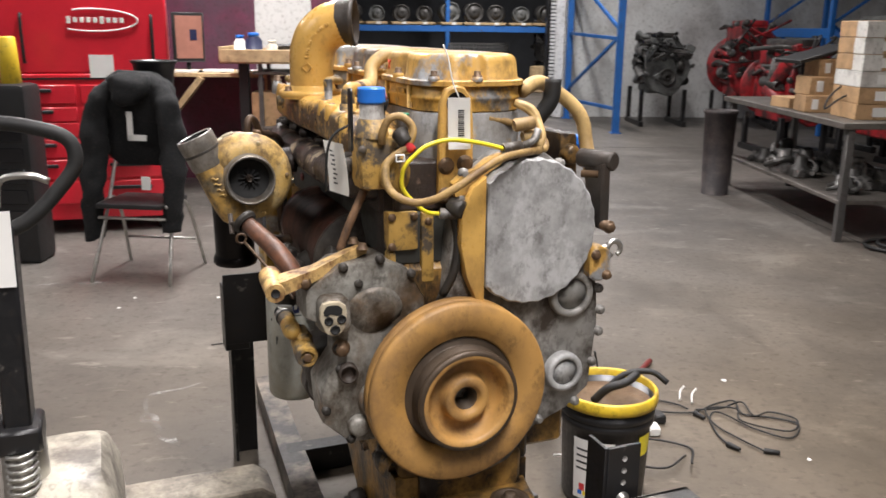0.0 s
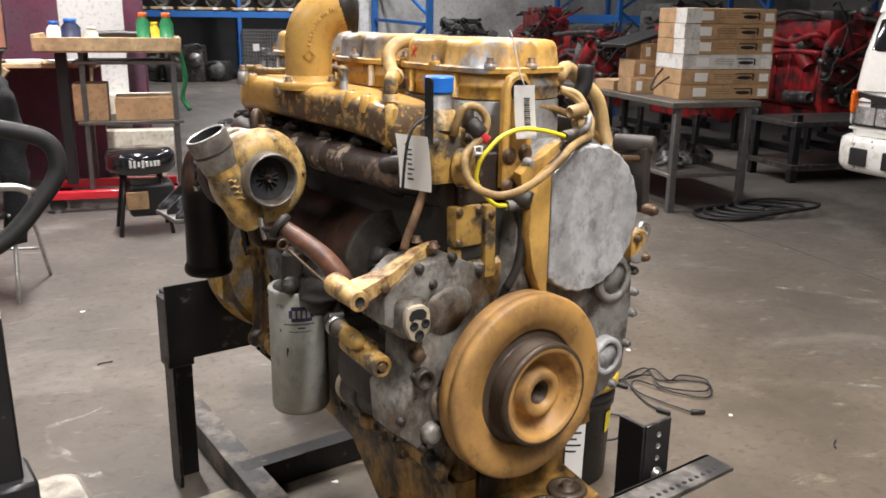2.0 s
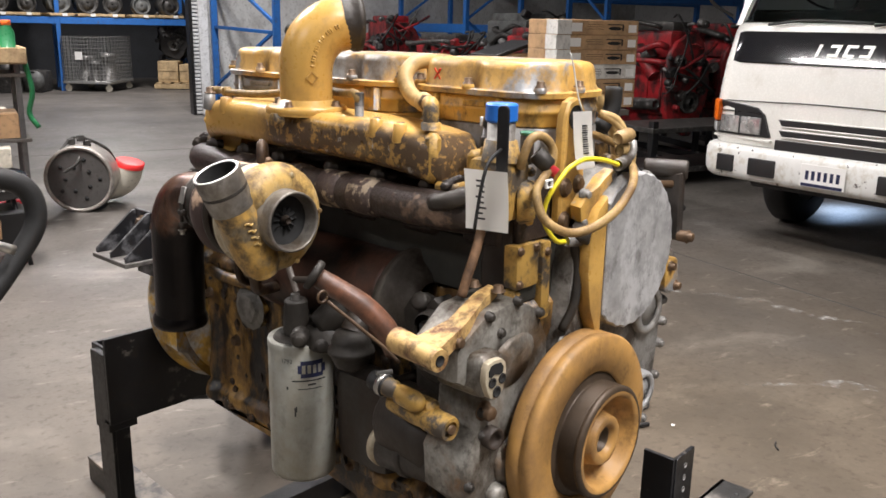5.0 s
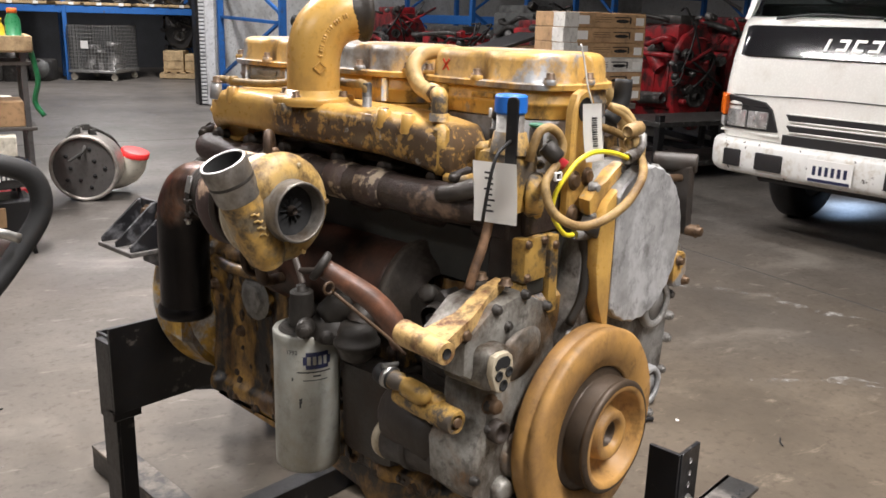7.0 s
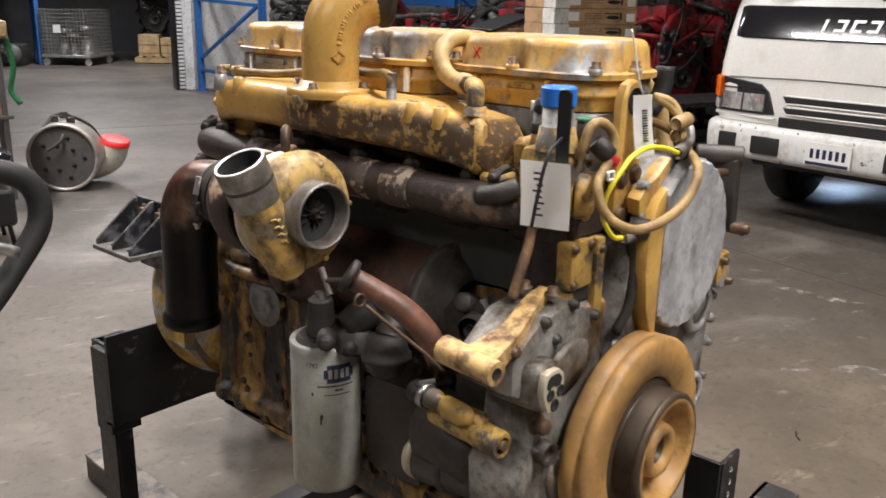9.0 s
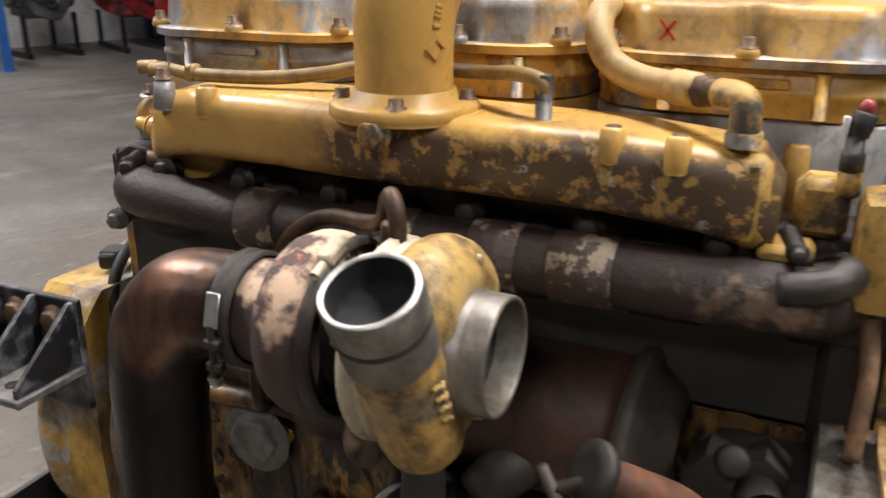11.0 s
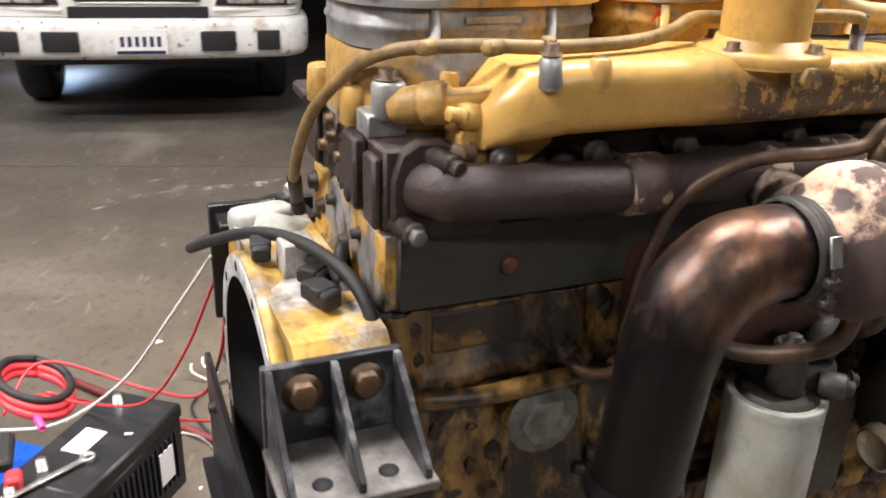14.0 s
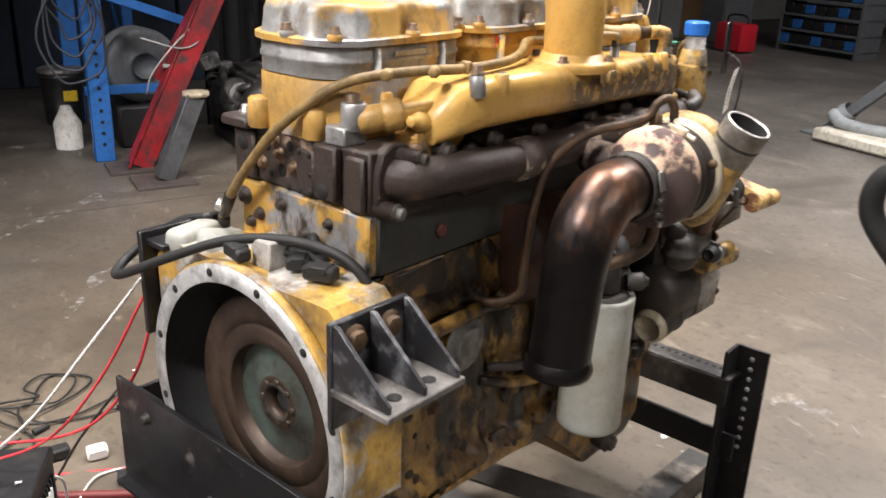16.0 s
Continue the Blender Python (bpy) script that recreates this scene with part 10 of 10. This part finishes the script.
box(b, (1.2, 2.0, 0.47), (0.19, 0.16, 0.28), 0.012, Euler((0, 0, radians(-61))).to_matrix())
part("cabinet", b, surface("dark_blue_enamel", (0.008, 0.025, 0.14), 0.35), scart, "dark blue charger cabinet")
b = B()
box(b, (1.24, 2.0, 0.735), (0.21, 0.1, 0.1), 0.015, Euler((radians(-25), 0, radians(-61))).to_matrix())
chg = part("charger_head", b, m_blackp, scart, "black charger head with green panel")
b = B()
box(b, (1.195, 1.975, 0.757), (0.17, 0.012, 0.06), 0.003, Euler((radians(-25), 0, radians(-61))).to_matrix())
part("panel", b, surface("green_panel", (0.02, 0.09, 0.05), 0.35), chg)
b = B()
box(b, (1.188, 1.965, 0.762), (0.1, 0.012, 0.014), 0.002, Euler((radians(-25), 0, radians(-61))).to_matrix())
part("yellow_print", b, surface("lime_print", (0.3, 0.42, 0.05), 0.4, bump=0.0), chg)
b = B()
box(b, (1.0, 1.87, 0.165), (0.06, 0.75, 0.03), 0.004, Euler((0, 0, radians(-60))).to_matrix())
part("frame_rail", b, m_cartblue, scart)
for x, y in ((1.2, 2.24), (1.37, 1.92)):
    b = B()
    cyl(b, (x, y, 0.1), (x - 0.025, y + 0.045, 0.1), 0.1, seg=20, bev=0.01)
    part("wheel", b, m_rubber, scart)
b = B()
tube(b, [(0.42, 1.35, 0.19), (0.5, 1.3, 0.1), (0.5, 1.3, 0.0)], 0.015, 8, 3)
tube(b, [(0.85, 1.5, 0.19), (0.88, 1.46, 0.1), (0.88, 1.46, 0.0)], 0.015, 8, 3)
part("foot", b, m_cartblue, scart)


def battery(x, y, turn, label):
    o = thing("battery", pose(x, y, 0.216, 0, 0, turn), label, "battery", "starter batteries")
    b = B()
    box(b, (0, 0, 0.09), (0.33, 0.17, 0.18), 0.006)
    part("case", b, m_battery, o)
    b = B()
    box(b, (0, 0, 0.196), (0.335, 0.176, 0.035), 0.006)
    part("lid", b, m_battery, o)
    for k in range(16):
        b = B()
        box(b, (-0.13 + 0.0175 * k, -0.087, 0.1), (0.006, 0.006, 0.12), 0.001)
        part("rib", b, m_battery, o)
    for s in (-1, 1):
        b = B()
        cyl(b, (s * 0.12, 0.04, 0.21), (s * 0.12, 0.04, 0.235), 0.012, 0.010, 12)
        part("terminal", b, m_steel, o)
    b = B()
    box(b, (0.09, -0.0885, 0.1), (0.05, 0.004, 0.08), 0)
    part("paper_label", b, m_paper, o)
    b = B()
    box(b, (-0.02, 0.02, 0.2145), (0.08, 0.05, 0.002), 0)
    part("paper_label", b, m_paper, o)
    return o


battery(0.62, 1.5, -38, "black truck battery with paper labels on the cart")
battery(0.36, 1.7, -38, "black truck battery with a spanner lying on it")
o = thing("spanner", pose(0.5, 1.6, 0.434, 0, 0, -60), "chrome combination spanner on the battery", "spanner")
b = B()
box(b, (0, 0, 0.004), (0.17, 0.014, 0.006), 0.002)
lathe(b, [(0.009, 0), (0.015, 0), (0.015, 0.009), (0.009, 0.009), (0.009, 0)], (0.09, 0, 0), (0, 0, 1), 14)
lathe(b, [(0.009, 0), (0.016, 0), (0.016, 0.009), (0.009, 0.009), (0.009, 0)], (-0.09, 0, 0), (0, 0, 1), 14)
part("shank", b, m_steel, o)
o = thing("marker_pen", pose(0.72, 1.62, 0.44, 0, 0, 15), "hot pink marker pen", "pen")
b = B()
cyl(b, (-0.06, 0, 0.008), (0.06, 0, 0.012), 0.008, seg=10, bev=0.002)
part("barrel", b, m_pink, o)
jump = thing("jumper_cables", pose(0.8, 1.62, 0.43), "red and black jumper cables coiled on the cart", "cable")
for k in range(3):
    b = B()
    tube(b, [(0.09 * math.cos(a * 0.785) + 0.01 * k, 0.07 * math.sin(a * 0.785), 0.02 + 0.014 * k + 0.03 * math.sin(a * 0.785)) for a in range(9)], 0.009, 8, 4)
    part("red_coil" if k < 2 else "black_coil", b, m_red_wire if k < 2 else m_rubber, jump)
for x, y in ((-0.2, 0.05), (-0.26, 0.12)):
    b = B()
    box(b, (x, y, 0.02), (0.11, 0.03, 0.03), 0.008)
    part("clamp", b, m_rubber, jump)
b = B()
box(b, (-0.3, 0.03, 0.02), (0.04, 0.03, 0.03), 0.006)
part("red_clamp", b, m_red_wire, jump)
rag = thing("teal_rag", pose(0.62, 1.75, 0.435), "crumpled teal rag lying on the cart", "rag")
b = B()
box(b, (0, 0, 0.01), (0.09, 0.05, 0.02), 0.008)
part("cloth", wobble(b, 0.01, 30), m_teal, rag)
# power leads strung from the cart to the engine and the floor
for nm, lb, mt2, pts, r in (
        ("white_lead", "white lead running from the mount bracket to the cart", m_white_wire, [(0.325, 1.28, 0.93), (0.42, 1.35, 0.78), (0.52, 1.43, 0.62), (0.62, 1.52, 0.5), (0.68, 1.6, 0.44), (0.7, 1.7, 0.44)], 0.003),
        ("red_lead", "thin red lead hanging beside the white one", m_red_wire, [(0.33, 1.27, 0.9), (0.43, 1.33, 0.7), (0.55, 1.4, 0.54), (0.7, 1.5, 0.46), (0.8, 1.62, 0.45)], 0.003),
        ("white_lead", "white lead looping from the charger handle", m_white_wire, [(1.23, 2.2, 1.0), (1.28, 2.1, 1.02), (1.28, 1.98, 0.96), (1.22, 1.86, 0.78), (1.12, 1.82, 0.6), (0.95, 1.78, 0.47), (0.8, 1.72, 0.44), (0.9, 1.8, 0.46), (1.05, 1.95, 0.56), (1.1, 2.08, 0.68), (1.12, 2.2, 0.82)], 0.0045),
        ("white_lead", "white lead lying across the floor", m_white_wire, [(0.6, 1.45, 0.44), (0.75, 1.3, 0.3), (0.95, 1.2, 0.05), (1.1, 1.05, 0.01), (1.0, 0.9, 0.01), (0.75, 0.95, 0.02)], 0.0032),
        ("red_lead", "thin red lead from the cart to the engine", m_red_wire, [(0.72, 1.68, 0.46), (0.85, 1.6, 0.5), (0.8, 1.4, 0.42), (0.6, 1.3, 0.5), (0.42, 1.27, 0.68), (0.33, 1.26, 0.85)], 0.0035),
        ("red_lead", "red lead lying across the floor", m_red_wire, [(0.8, 1.6, 0.45), (1.0, 1.35, 0.2), (1.2, 1.15, 0.01), (1.05, 0.95, 0.01), (0.9, 0.85, 0.03), (0.7, 0.8, 0.1)], 0.0045),
        ("red_lead", "red air line on the floor behind the stand", surface("dark_red_hose", (0.16, 0.025, 0.022), 0.5), [(1.6, 1.6, 0.014), (1.3, 1.36, 0.014), (1.13, 1.224, 0.014), (1.034, 1.124, 0.014), (0.939, 1.023, 0.014), (0.8, 0.85, 0.014)], 0.0135),
        ("black_lead", "thin black leads tangled on the floor", m_rubber, [(1.2, 0.8, 0.01), (1.05, 0.72, 0.03), (0.98, 0.85, 0.01), (1.1, 0.95, 0.02), (1.25, 0.85, 0.01), (1.15, 0.7, 0.04)], 0.004)):
    o = thing(nm, pose(0, 0, 0), lb, "cable")
    b = B()
    tube(b, pts, r, 6, 7)
    part("wire", b, mt2, o)
for x, y, mt2 in ((1.2, 1.0, m_white_wire), (1.02, 1.0, m_rubber), (1.28, 1.08, m_rubber), (0.95, 0.9, m_rubber)):
    o = thing("plug_connector", pose(x, y, 0.0, 0, 0, 60 * x), "loose plug connector on the floor", "connector", "floor plugs")
    b = B()
    box(b, (0, 0, 0.02), (0.06, 0.045, 0.036), 0.006)
    part("shell", b, mt2, o)
# loose steel under the engine
o = thing("steel_bar", pose(0.06, 0.34, 0.0, 0, 0, 14), "dark flat steel bar lying across the stand rails", "bar")
b = B()
box(b, (0, 0, 0.116), (0.84, 0.1, 0.012), 0.002)
part("bar", b, m_cast_grime, o)
o = thing("slotted_plate", pose(0.06, 0.56, 0.0, 0, 0, 14), "grey slotted steel plate lying across the stand rails", "plate")
b = B()
box(b, (0, 0, 0.117), (0.84, 0.18, 0.014), 0.002)
sl = part("plate", b, m_legs, o)
for k in range(7):
    b = B()
    box(b, (-0.2 + 0.06 * k, 0.02 * (k % 2), 0.1245), (0.035, 0.01, 0.002), 0)
    part("slot", b, m_shade_black, sl)
